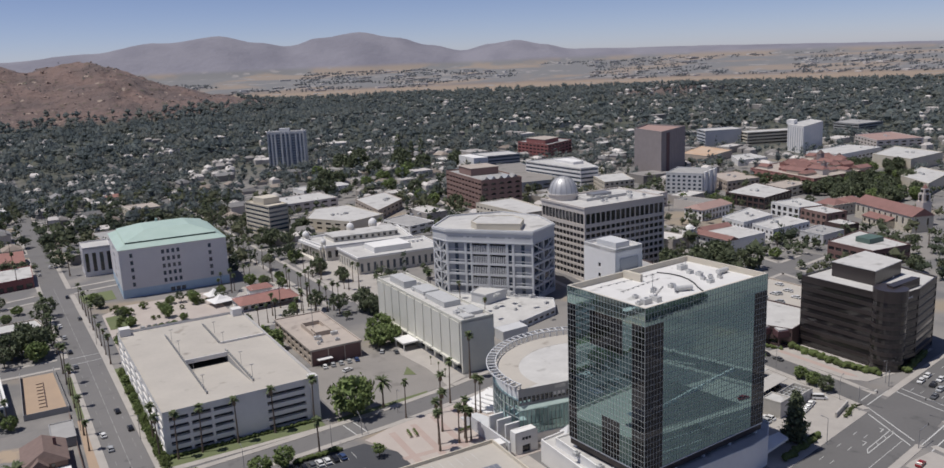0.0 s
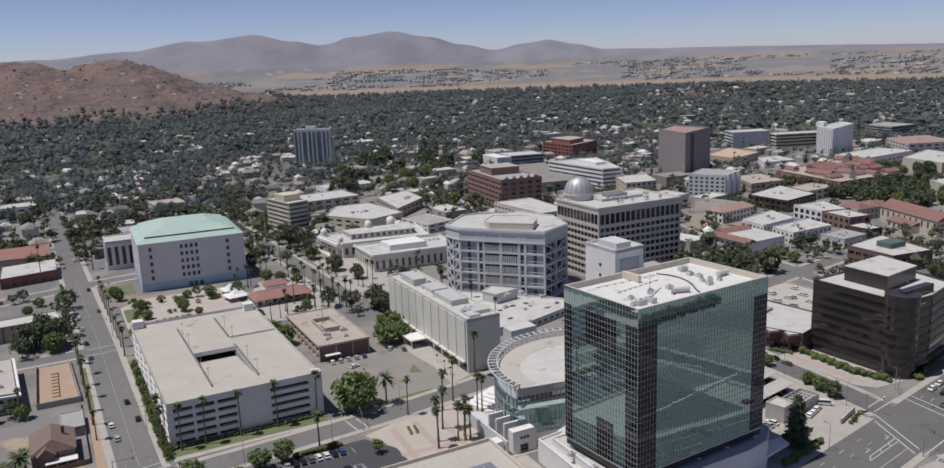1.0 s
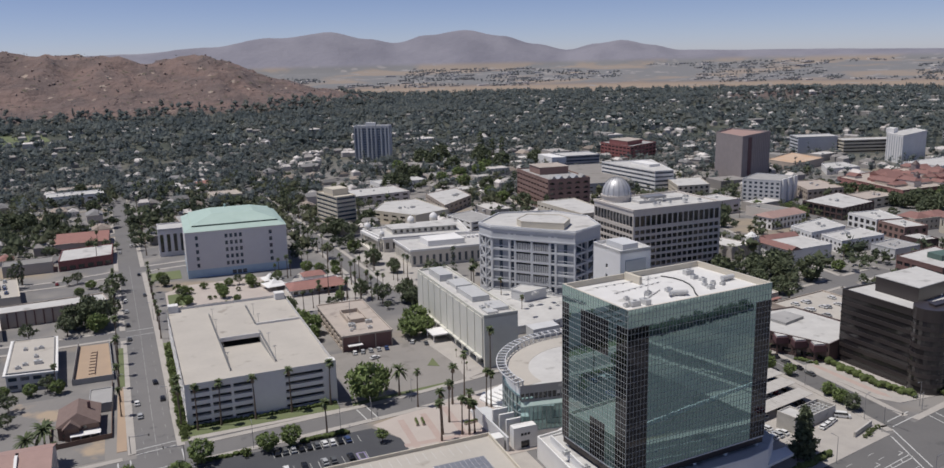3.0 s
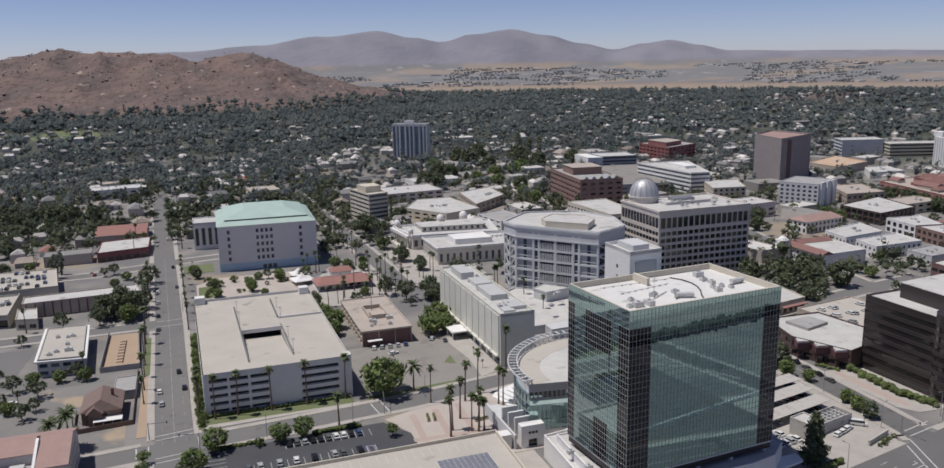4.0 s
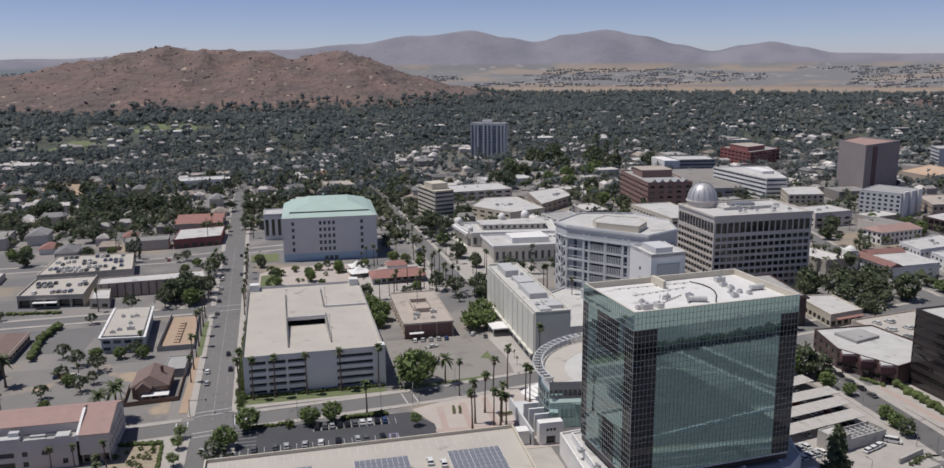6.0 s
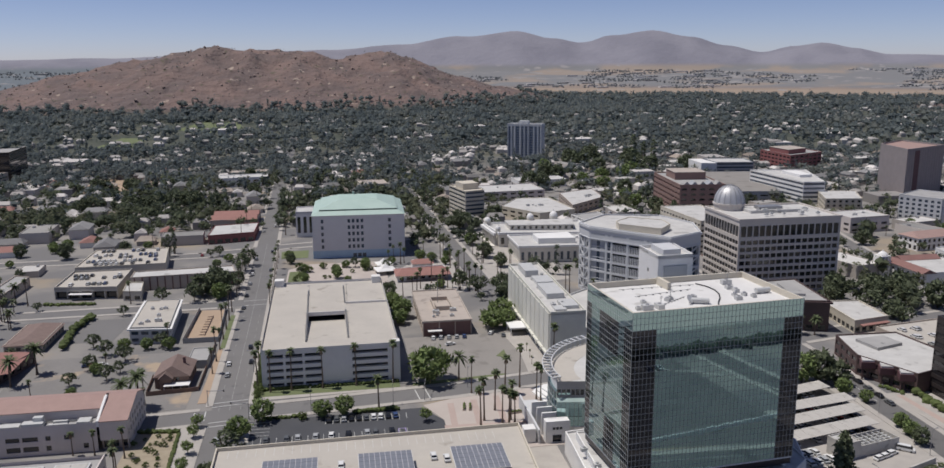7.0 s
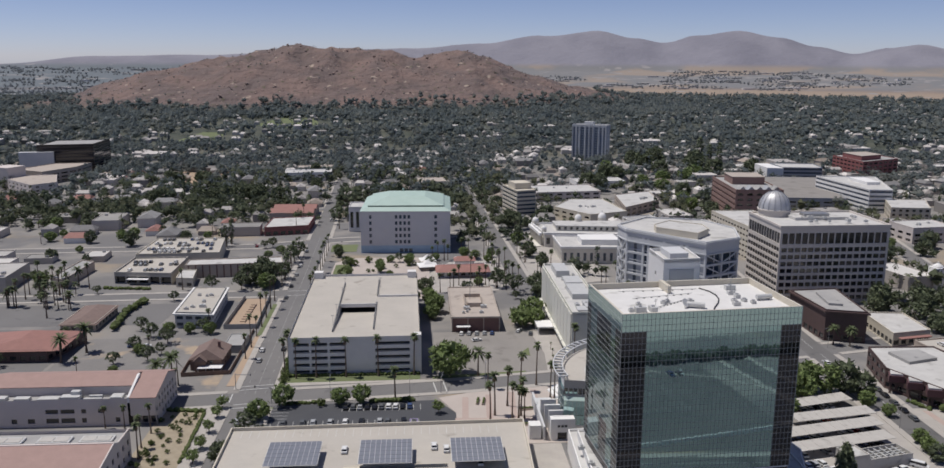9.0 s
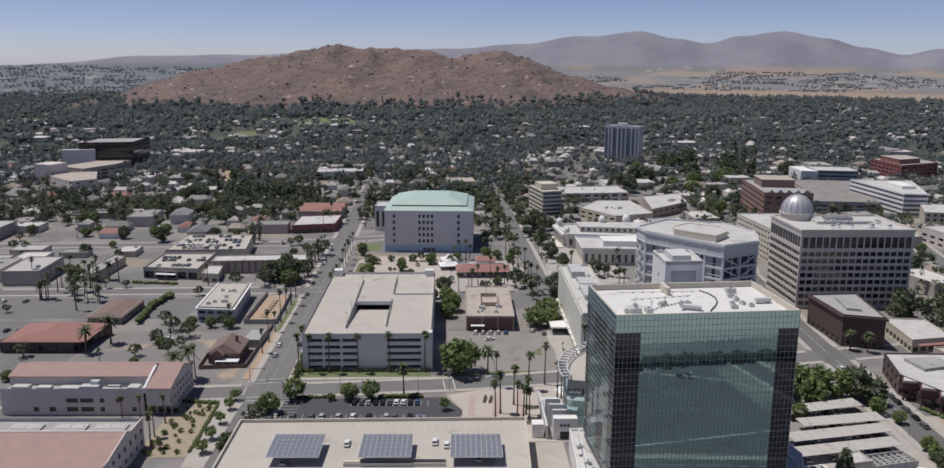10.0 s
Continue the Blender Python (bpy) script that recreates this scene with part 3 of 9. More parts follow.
slab("yard_1", [(-60, 262), (14, 266), (13, 330), (-60, 330)], 0.05, M_YARD, "worn gravel yard with patches of earth", "yard")
slab("yard_2", [(0.5, 342), (15.5, 342), (13, 392), (1, 392)], 0.07, M_DIRT, "fenced bare earth lot", "yard")
slab("courtyard_paving", [(100, 398), (142, 402), (142, 480), (118, 480), (100, 440)], 0.08, M_PAVE, "pale paved civic square with palms", "plaza")
slab("courtyard_paving_2", [(160, 405), (205, 420), (205, 520), (160, 510)], 0.08, M_PAVE, "pale paved forecourt of the old courthouse", "plaza")
slab("garden_bed", [(0, 203), (17, 203), (15, 245), (0, 247)], 0.10, M_GARDEN, "ornamental garden bed with gravel", "garden")
slab("podium_court", [(128.6, 150), (141, 152), (141.4, 213.8), (128.6, 213.8)], 0.10, M_PAVE, "pale paved court between deck and tower", "paving")
slab("parking_lot_3", [(198, 163.5), (255, 175.8), (258.5, 180), (259.5, 200), (260.5, 228), (261, 262), (205, 262)], 0.05, M_PAVE, "concrete car park under carports", "parking lot")
slab("wide_pavement", [(17.2, 196), (24.4, 196), (23.9, 249), (15.4, 249.5)], 0.14, M_PAVE, "wide pale concrete pavement with round trees", "pavement")
slab("car_park_surface", [(205, 203), (257, 213), (258, 243), (205, 234)], 0.065, M_LIGHTLOT, "grey asphalt between the carports", "parking lot")
slab("garden_paving", [(41, 384), (100, 384), (100, 482), (54, 482), (41, 470)], 0.075, M_PLAZA, "pale paved garden court behind the garage", "paving")
slab("lawn_8", [(42, 440), (52, 440), (52, 466), (42, 464)], 0.15, M_GRASS, "small lawn beside the garden court", "lawn")
slab("lawn_9", [(66, 402), (92, 402), (90, 418), (68, 418)], 0.15, M_GRASS, "small lawn in the garden court", "lawn")
slab("verge_1", [(38, 268.6), (96, 271.6), (96, 272.9), (40, 272), (38, 271.8)], 0.13, M_PAVE, "pale concrete strip before the garage lawn", "pavement")
slab("lawn_7", [(18.0, 331), (20.2, 331), (19.4, 381), (17.2, 381)], 0.19, M_GRASS, "strip of grass beside the street", "lawn")
slab("verge_2", [(17.6, 270), (20.8, 270), (20.1, 330), (17.6, 330)], 0.13, M_DIRT, "bare earth verge with palms", "verge")
slab("corner_paving", [(232.2, 119), (246, 122), (247.5, 145), (236, 144.6), (232.2, 143.8)], 0.07, M_PAVE, "pale concrete forecourt at the crossroads", "pavement")
slab("office_paving", [(276.3, 234), (276.2, 197), (280.4, 190.6), (296, 189.6), (332, 197), (332, 199.4), (300, 192.8), (294.6, 196), (293.6, 234)], 0.17, M_PAVE, "pale concrete forecourt before the dark office", "pavement")
slab("red_paving", [(279.2, 232), (281.6, 231.6), (282.6, 199), (281.6, 195), (279.4, 200)], 0.18, M_PLAZA_RED, "red brick pavement beside the dark office", "paving")
slab("yard_3", [(-187, 839), (-156, 777), (-104, 850), (-104, 906), (-141, 934), (-175, 909)], 0.06, M_DIRT, "bare tan earth lot between trees", "yard")
slab("parking_lot_4", [(-170, 350), (-32, 350), (-30, 385), (-170, 385)], 0.05, M_ROAD, "worn asphalt parking lot", "parking lot")
slab("parking_lot_5", [(-170, 270), (-62, 270), (-62, 345), (-170, 345)], 0.05, M_ROAD, "worn asphalt parking lot with trees", "parking lot")

# ---- main buildings ----
def glass_tower():
    """Fourteen-storey mirror-glass office tower on a white podium."""
    W, D, Z0, Z1 = 52.0, 30.8, 12.8, 60.4
    T = thing("office_tower", "fourteen-storey teal mirror-glass office tower on white podium", "office building", 148.1, 165.9, 0, 5.2)
    take(130, 216, 150, 224)
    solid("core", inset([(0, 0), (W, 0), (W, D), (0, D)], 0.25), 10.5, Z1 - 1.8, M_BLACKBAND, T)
    rows, cf, cs = 28, 44, 26
    ph = (Z1 - Z0) / rows
    top_band = 3

    def dark(face, c, rw):
        n = cf if face == "front" else cs
        up = rows - 1 - rw
        if up < top_band:
            return False
        if face in ("front", "back"):
            return c < 6 or c >= n - 5
        if c >= n - 4 or c < 3:
            return True
        # stepped black panels, enlarged so they also hold the face's dark reflection
        return (up < 9 and 8 <= c < 19) or (up > rows - 8 and 12 <= c < 18)

    count = 0
    rest = {}
    shared = {}
    for face, n, length, a, ang in (("front", cf, W, (0, 0), 0), ("left", cs, D, (0, D), -90), ("right", cs, D, (W, 0), 90), ("back", cf, W, (W, D), 180)):
        pw = length / n
        frame_m = pose(a[0], a[1], 0, 0, 0, ang)
        for rw in range(rows):
            for c in range(n):
                m = M_BLACKGLASS if dark(face, c, rw) else (M_TEAL_BAND if rows - 1 - rw < top_band else M_TEAL)
                tilt = pose((c + 0.5) * pw, 0, Z0 + (rw + 0.5) * ph, random.gauss(0, 0.045), 0, random.gauss(0, 0.06))
                local = frame_m @ tilt
                near = face == "front" and 10 <= rw < 20 and 8 <= c < 38
                if near and count < 300:
                    key = (m.name,)
                    if key not in shared:
                        bm = bmesh.new()
                        box(bm, -pw / 2 + 0.03, pw / 2 - 0.03, 0.0, 0.05, -ph / 2 + 0.03, ph / 2 - 0.03)
                        me = bpy.data.meshes.new("pane")
                        bm.to_mesh(me)
                        bm.free()
                        me.materials.append(m)
                        shared[key] = me
                    ob = new("pane", shared[key])
                    ob.parent = T
                    ob.matrix_basis = local
                    count += 1
                else:
                    vs, fs = rest.setdefault((face, m.name), ([], []))
                    k = len(vs)
                    w, h = pw / 2 - 0.03, ph / 2 - 0.03
                    vs += [tuple(local @ Vector(p)) for p in ((-w, 0, -h), (w, 0, -h), (w, 0, h), (-w, 0, h), (-w, 0.05, -h), (w, 0.05, -h), (w, 0.05, h), (-w, 0.05, h))]
                    fs += [(k, k + 1, k + 2, k + 3), (k, k + 4, k + 5, k + 1), (k + 1, k + 5, k + 6, k + 2), (k + 2, k + 6, k + 7, k + 3), (k + 3, k + 7, k + 4, k)]
        bm = bmesh.new()
        for c in range(n + 1):
            box(bm, c * pw - 0.04, c * pw + 0.04, -0.06, 0.1, Z0, Z1)
        for rw in range(rows + 1):
            box(bm, 0, length, -0.05, 0.09, Z0 + rw * ph - 0.05, Z0 + rw * ph + 0.05)
        ob = part("mullion_grid", bm, M_MULLION, T)
        ob.matrix_basis = frame_m
        tagged(ob, kind="stuff")
    for (face, mn), (vs, fs) in rest.items():
        ob = mesh("glazing", vs, fs, bpy.data.materials[mn], T)
        tagged(ob, kind="stuff")
    roof_flat(T, [(0.1, 0.1), (W - 0.1, 0.1), (W - 0.1, D - 0.1), (0.1, D - 0.1)], Z1 - 1.7, 1.75, M_TOWER_ROOF, M_CREAM, 0.5, "white membrane roof with ducts and pipes")
    # penthouse wall at the back of the roof
    bm = bmesh.new()
    box(bm, 22, 23, D - 8, D - 0.7, Z1 - 1.7, Z1 + 0.6)
    part("roof_wall", bm, M_CREAM, T)
    # podium under the overhanging tower; the recessed storey between is coloured near-black for shade
    back = pose(148.1, 165.9, 0, 0, 0, 5.2).inverted()

    def loc(*pts):
        return [tuple((back @ Vector((x, y, 0))).xy) for x, y in pts]

    pod = loc((141, 170), (166, 171), (208, 175.5), (213, 190), (208, 214), (154, 209.5), (142.5, 208))
    solid("podium", pod, 0, 6.9, M_WHITE, T, "white stucco podium")
    roof_flat(T, pod, 7.0, 0.7, M_WHITE_ROOF, M_WHITE, 0.4, name="podium_roof")
    ter = loc((143.4, 163.4), (190, 165.4), (199, 167.4), (206.5, 173.6), (207, 180), (205, 205), (144.6, 203))
    solid("front_terrace", ter, 0, 9.2, M_WHITE, T, "white stucco terrace below the tower")
    roof_flat(T, ter, 9.3, 0.5, M_WHITE_ROOF, M_WHITE, 0.35, name="terrace_roof")
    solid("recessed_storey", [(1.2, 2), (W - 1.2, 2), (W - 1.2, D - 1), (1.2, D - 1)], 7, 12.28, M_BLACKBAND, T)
    solid("soffit", [(0.1, 0.1), (W - 0.1, 0.1), (W - 0.1, D - 0.1), (0.1, D - 0.1)], 12.3, 12.75, M_WHITE, T)
    for x in (1.5, 14, 26, 38, W - 1.5):
        for y in (1.5, D - 1.5):
            bm = bmesh.new()
            tube(bm, x, y, 0, 12.4, 0.7, 0.7, 12)
            part("column", bm, M_WHITE, T)
    solid("entrance_canopy", loc((196, 167), (212, 170.5), (213, 175), (199, 174)), 3.4, 4.2, M_WHITE, T, "low white canopy")
    core = loc((171, 206), (183, 207), (183, 222.5), (170.5, 221.5))
    for i in range(4):
        wall(T, core[i], core[(i + 1) % 4], 0, 65.3, [(7.2, 8.4)] if i == 3 else [], [(38 + 3.4 * k, 39.3 + 3.4 * k) for k in range(7)] if i == 3 else [], M_WHITE, M_GLASS, 0.3, name="service_core_wall")
    roof_flat(T, core, 64.5, 1.0, M_WHITE_ROOF, M_WHITE, 0.3, name="service_core_roof")
    solid("core_plant_room", inset(core, 3.0), 64.5, 66.5, M_STEELBLUE, T)
    cf = Vector(core[0]).lerp(Vector(core[1]), 0.5)
    bm = bmesh.new()
    box(bm, cf.x - 4, cf.x + 4, cf.y - 0.25, cf.y + 0.1, 40, 62)
    part("louvre_panel", bm, M_STEELGREY, T)
    link = loc((172, 198), (182, 198.5), (182, 206.5), (172, 206))
    solid("core_link", link, 0, 58, M_WHITE, T)
    S = loc((154, 211))
    bm = bmesh.new()
    x, y = S[0][0], S[0][1] - 1
    v = [bm.verts.new(p) for p in ((x - 2.5, y - 2.5, 7), (x + 2.5, y - 2.5, 7), (x + 2.5, y + 1, 7), (x - 2.5, y + 1, 7), (x, y - 0.8, 9.2))]
    for f in ((0, 1, 4), (1, 2, 4), (2, 3, 4), (3, 0, 4)):
        bm.faces.new([v[i] for i in f])
    part("pyramid_skylight", bm, M_STEELBLUE, T)
    return T


def roof_gear(x, y, z, n, w, d, seed, turn=0.0):
    """Air handlers, ducts and vents standing about on a roof."""
    rng = random.Random(seed)
    for _ in range(n):
        a, b = rng.uniform(0, w), rng.uniform(0, d)
        q = pose(x, y, z, 0, 0, turn) @ Vector((a, b, 0))
        copy_thing(rng.choice(GEAR), pose(q.x, q.y, q.z, 0, 0, turn + rng.choice((0, 90))))


def make_gear():
    out = []
    for w, d, h in ((2.0, 1.4, 1.1), (3.0, 1.8, 1.5), (1.3, 1.3, 0.9)):
        g = thing("air_conditioning_unit", "pale metal rooftop air conditioning unit", "air conditioner", 700 + w * 9, -900, 0, 0, "rooftop units")
        bm = bmesh.new()
        box(bm, -w / 2, w / 2, -d / 2, d / 2, 0.0, h)
        casing = part("casing", bm, M_CASING, g)
        bm = bmesh.new()
        tube(bm, 0, 0, h, h + 0.2, 0.5, 0.5, 10)
        part("fan_cowl", bm, M_METAL, casing)
        out.append(g)
    return out


GEAR = make_gear()


def parking_garage():
    """White five-level parking garage with a light well in its roof."""
    W, D, H = 53.4, 100.0, 15.25
    G = thing("parking_garage", "white concrete parking garage with open decks and light well", "parking garage", 40.8, 279.2, 0, 0.8)
    take(38, 96, 278, 380)
    slots = [(1.0 + 2.9 * i, 2.4 + 2.9 * i) for i in range(5)]
    us_l = [(2.0, 8.3), (9.2, 15.7), (16.6, 23.0)]
    us_r = [(35.0, 49.0)]
    # dark panels close the deck openings in place of shaded interiors
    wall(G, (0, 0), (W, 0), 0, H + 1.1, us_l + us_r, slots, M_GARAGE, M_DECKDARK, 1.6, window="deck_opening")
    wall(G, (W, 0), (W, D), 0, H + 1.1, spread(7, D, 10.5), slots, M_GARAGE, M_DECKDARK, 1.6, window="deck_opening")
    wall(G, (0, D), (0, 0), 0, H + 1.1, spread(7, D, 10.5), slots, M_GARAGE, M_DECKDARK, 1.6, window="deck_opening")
    wall(G, (W, D), (0, D), 0, H + 1.1, [], [], M_GARAGE, M_DECKDARK, 1.6, window="deck_opening")
    # roof deck with the well left open
    hx0, hx1, hy0, hy1 = 17.5, 33.5, 9.0, 47.5
    bm = bmesh.new()
    t = H - 0.5
    xs, ys = (0.25, hx0, hx1, W - 0.25), (0.25, hy0, hy1, D - 0.25)
    for z, up in ((H, 1), (t, -1)):
        g = [[bm.verts.new((x, y, z)) for x in xs] for y in ys]
        for j in range(3):
            for k in range(3):
                if (j, k) != (1, 1):
                    bm.faces.new((g[j][k], g[j][k + 1], g[j + 1][k + 1], g[j + 1][k])[::up])
        if up == 1:
            top = g
    for (j, k), (m, n) in (((0, 0), (0, 3)), ((0, 3), (3, 3)), ((3, 3), (3, 0)), ((3, 0), (0, 0)), ((1, 2), (1, 1)), ((2, 2), (1, 2)), ((2, 1), (2, 2)), ((1, 1), (2, 1))):
        js = range(j, m + (1 if m >= j else -1), 1 if m >= j else -1) if j != m else [j] * (abs(n - k) + 1)
        ks = range(k, n + (1 if n >= k else -1), 1 if n >= k else -1) if k != n else [k] * (abs(m - j) + 1)
        run = list(zip(js, ks))
        for (a, b), (c, d) in zip(run, run[1:]):
            bm.faces.new((g[a][b], g[c][d], top[c][d], top[a][b]))
    part("roof_deck", bm, M_LOTDECK, G, "pale stained concrete roof deck")
    # ramp sinking to the deck below, its mouth under a pale beam coloured black for shade
    v = [(hx0, hy0, H), (hx1, hy0, H), (hx1, hy1, H - 3.3), (hx0, hy1, H - 3.3), (hx0, hy0, H - 0.5), (hx1, hy0, H - 0.5), (hx1, hy1, H - 3.8), (hx0, hy1, H - 3.8)]
    mesh("ramp", v, [(0, 1, 2, 3), (7, 6, 5, 4), (0, 4, 5, 1), (2, 6, 7, 3), (1, 5, 6, 2), (3, 7, 4, 0)], M_LOTDECK, G, "sloping concrete ramp in the roof deck")
    for x0, x1 in ((hx0 - 0.25, hx0 - 0.005), (hx1 + 0.005, hx1 + 0.25)):
        bm = bmesh.new()
        box(bm, x0, x1, hy0, hy1 + 8, H - 4, H - 0.505)
        part("well_wall", bm, M_GREY, G)
    bm = bmesh.new()
    box(bm, hx0 - 0.2, hx1 + 0.2, hy1 - 0.35, hy1 - 0.01, H - 0.9, H + 0.85)
    part("ramp_beam", bm, M_GARAGE, G)
    bm = bmesh.new()
    box(bm, hx0, hx1, hy1 + 7.5, hy1 + 7.9, H - 4, H - 0.6)
    box(bm, hx0, hx1, hy1 + 0.02, hy1 + 7.5, H - 3.8, H - 3.4)
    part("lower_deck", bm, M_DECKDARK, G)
    for x, y0, y1 in ((hx0 - 0.6, 10, 86), (hx1 + 0.3, 12, 52), (hx1 + 0.3, 62, 92)):
        bm = bmesh.new()
        box(bm, x, x + 0.3, y0, y1, H, H + 0.75)
        kerb = part("ramp_kerb", bm, M_GREY, G)
        for k in range(int((y1 - y0) / 2.4)):
            bm = bmesh.new()
            box(bm, x - 0.15, x + 0.45, y0 + 2.4 * k, y0 + 2.4 * k + 0.3, H, H + 1.15)
            part("kerb_post", bm, M_GREY, kerb)
    bm = bmesh.new()
    box(bm, hx1 + 0.7, W - 0.3, 60.5, 61, H, H + 0.9)
    part("ramp_kerb", bm, M_GARAGE, G)
    for x, y in ((0.5, D - 4.5), (W - 5, D - 5)):
        bm = bmesh.new()
        box(bm, x, x + 4.4, y, y + 4.4, H, H + 3.2)
        part("stair_head", bm, M_GARAGE, G)
    solid("corner_pier", [(W - 2.6, -0.6), (W + 0.4, -0.6), (W + 0.4, 3), (W - 2.6, 3)], 0, H + 1.6, M_GARAGE, G)
    for x in (hx0 - 0.5, hx1 + 0.9):
        for y in (14, 30, 58, 74):
            L = thing("roof_lamp", "slim grey lamp post on the garage roof", "street lamp", 40.5 + x, 279.7 + y, H + 0.7, 0, "garage roof lamps")
            bm = bmesh.new()
            tube(bm, 0, 0, 0, 5.0, 0.09, 0.06, 6)
            pole = part("pole", bm, M_METAL, L)
            bm = bmesh.new()
            box(bm, -0.7, 0.7, -0.15, 0.15, 4.95, 5.1)
            part("lamp_head", bm, M_METAL, pole)


def brick_block():
    B = thing("brick_office", "low brown brick office with beige flat roof", "office building", 109.3, 331.6)
    take(107, 134, 330, 387)
    W, D, H = 22.4, 52, 7.0
    q = [(0, 0), (W, 0), (W, D), (0, D)]
    wall(B, q[0], q[1], 0, H, [], [], M_BRICK, M_GLASS)
    for i in range(4):
        bm = bmesh.new()
        box(bm, i * W / 3 - 0.2, i * W / 3 + 0.2, -0.25, 0.1, 0, H)
        part("pilaster", bm, M_TAN, B)
    wall(B, q[1], q[2], 0, H, spread(9, D, 3.6), [(1, 2.6), (4.2, 5.8)], M_TAN, M_GLASS)
    wall(B, q[2], q[3], 0, H, [], [], M_BRICK, M_GLASS)
    wall(B, q[3], q[0], 0, H, spread(9, D, 3.6), [(1, 2.6), (4.2, 5.8)], M_TAN, M_GLASS)
    roof_flat(B, inset(q, -0.5), H, 0.5, M_BEIGE_ROOF, M_BEIGE_ROOF, 0.5)
    bm = bmesh.new()
    box(bm, 7, 7.4, 16, 34, H, H + 1.8)
    box(bm, 15.5, 15.9, 16, 34, H, H + 1.8)
    box(bm, 7, 15.9, 34, 34.4, H, H + 1.8)
    box(bm, 8.2, 15, 17, 24, H, H + 2.0)
    part("screen_wall", bm, M_TAN, B)
    bm = bmesh.new()
    tube(bm, 10, 26, H, H + 15, 0.18, 0.07, 6)
    part("antenna_mast", bm, M_METAL, B)
    bm = bmesh.new()
    box(bm, 2, 8.5, -3, -0.3, 3.0, 3.3)
    part("canopy", bm, M_WHITE, B)


def courts_block():
    """Long white windowless building with vertical ribs."""
    C = thing("white_ribbed_building", "long cream-white windowless building with vertical ribs", "court building", 158, 286.8)
    take(155, 246, 284, 400)
    W, D, H = 15.3, 84, 22.0
    q = [(0, 0), (W, 0), (W, D), (0, D)]
    wall(C, q[0], q[1], 0, H, [], [], M_PALEGREEN, M_GLASS)
    wall(C, q[1], q[2], 0, H, [], [], M_PALEGREEN, M_GLASS)
    wall(C, q[2], q[3], 0, H, [], [], M_PALEGREEN, M_GLASS)
    wall(C, q[3], q[0], 0, H, spread(10, D, 6.4), [(0.4, 3.4)], M_PALEGREEN, M_GLASS, 1.5)
    for i in range(10):
        bm = bmesh.new()
        y = 1.2 + i * (D - 1) / 10
        box(bm, -0.5, 0, y, y + 7.6, 4.6, H - 0.2)
        part("rib_panel", bm, M_PALEGREEN, C)
        bm = bmesh.new()
        v = box(bm, -1.6, 0, y, y + 7.6, 3.9, 4.6)
        part("sill_band", bm, M_PALEGREEN, C)
    roof_flat(C, q, H, 1.0, M_WHITE_ROOF, M_PALEGREEN, 0.4)
    for x0, x1, y0, y1, h in ((3, 9.5, 60, 76, 4.0), (5, 13, 44, 56, 2.2), (4, 12, 22, 40, 3.0), (7, 14, 6, 16, 1.8), (3, 8, 3, 9, 1.2)):
        solid("plant_room", [(x0, y0), (x1, y0), (x1, y1), (x0, y1)], H, H + h * 0.8, M_CASING, C)
    solid("entrance_canopy", [(-9, 38), (-0.7, 38), (-0.7, 48), (-9, 48)], 3.4, 4.0, M_WHITE, C)
    for y in (38.5, 47):
        bm = bmesh.new()
        tube(bm, -8.5, y, 0, 3.4, 0.25, 0.25, 8)
        part("canopy_column", bm, M_WHITE, C)
    # low wing behind, reaching to the octagon, with a stair block on its roof
    wing = [(16, 32.5), (50, 33), (76, 42), (84, 55), (77, 64), (46, 98), (30, 85), (16, 63)]
    for k in range(8):
        p, q = wing[k], wing[(k + 1) % 8]
        n = math.dist(p, q)
        wall(C, p, q, 0, 3.1, spread(int(n / 4.5), n, 3.0) if k in (1, 2) else [], [(1.0, 2.3)], M_STEELBLUE, M_GLASS, 0.4, name="low_wing_wall")
    roof_flat(C, wing, 3.2, 0.8, M_WHITE_ROOF, M_STEELBLUE, name="low_wing_roof")
    stair = [(48, 77), (51, 67.5), (65, 70.5), (56, 82)]
    solid("stair_block", stair, 3.2, 8.2, M_STEELBLUE, C)
    roof_flat(C, inset(stair, -0.3), 8.3, 0.4, M_WHITE_ROOF, M_STEELBLUE, name="stair_roof")
    solid("lobby_block", [(34, 23.5), (48, 24.5), (48, 31.5), (34, 31)], 0, 4.6, M_STEELBLUE, C)


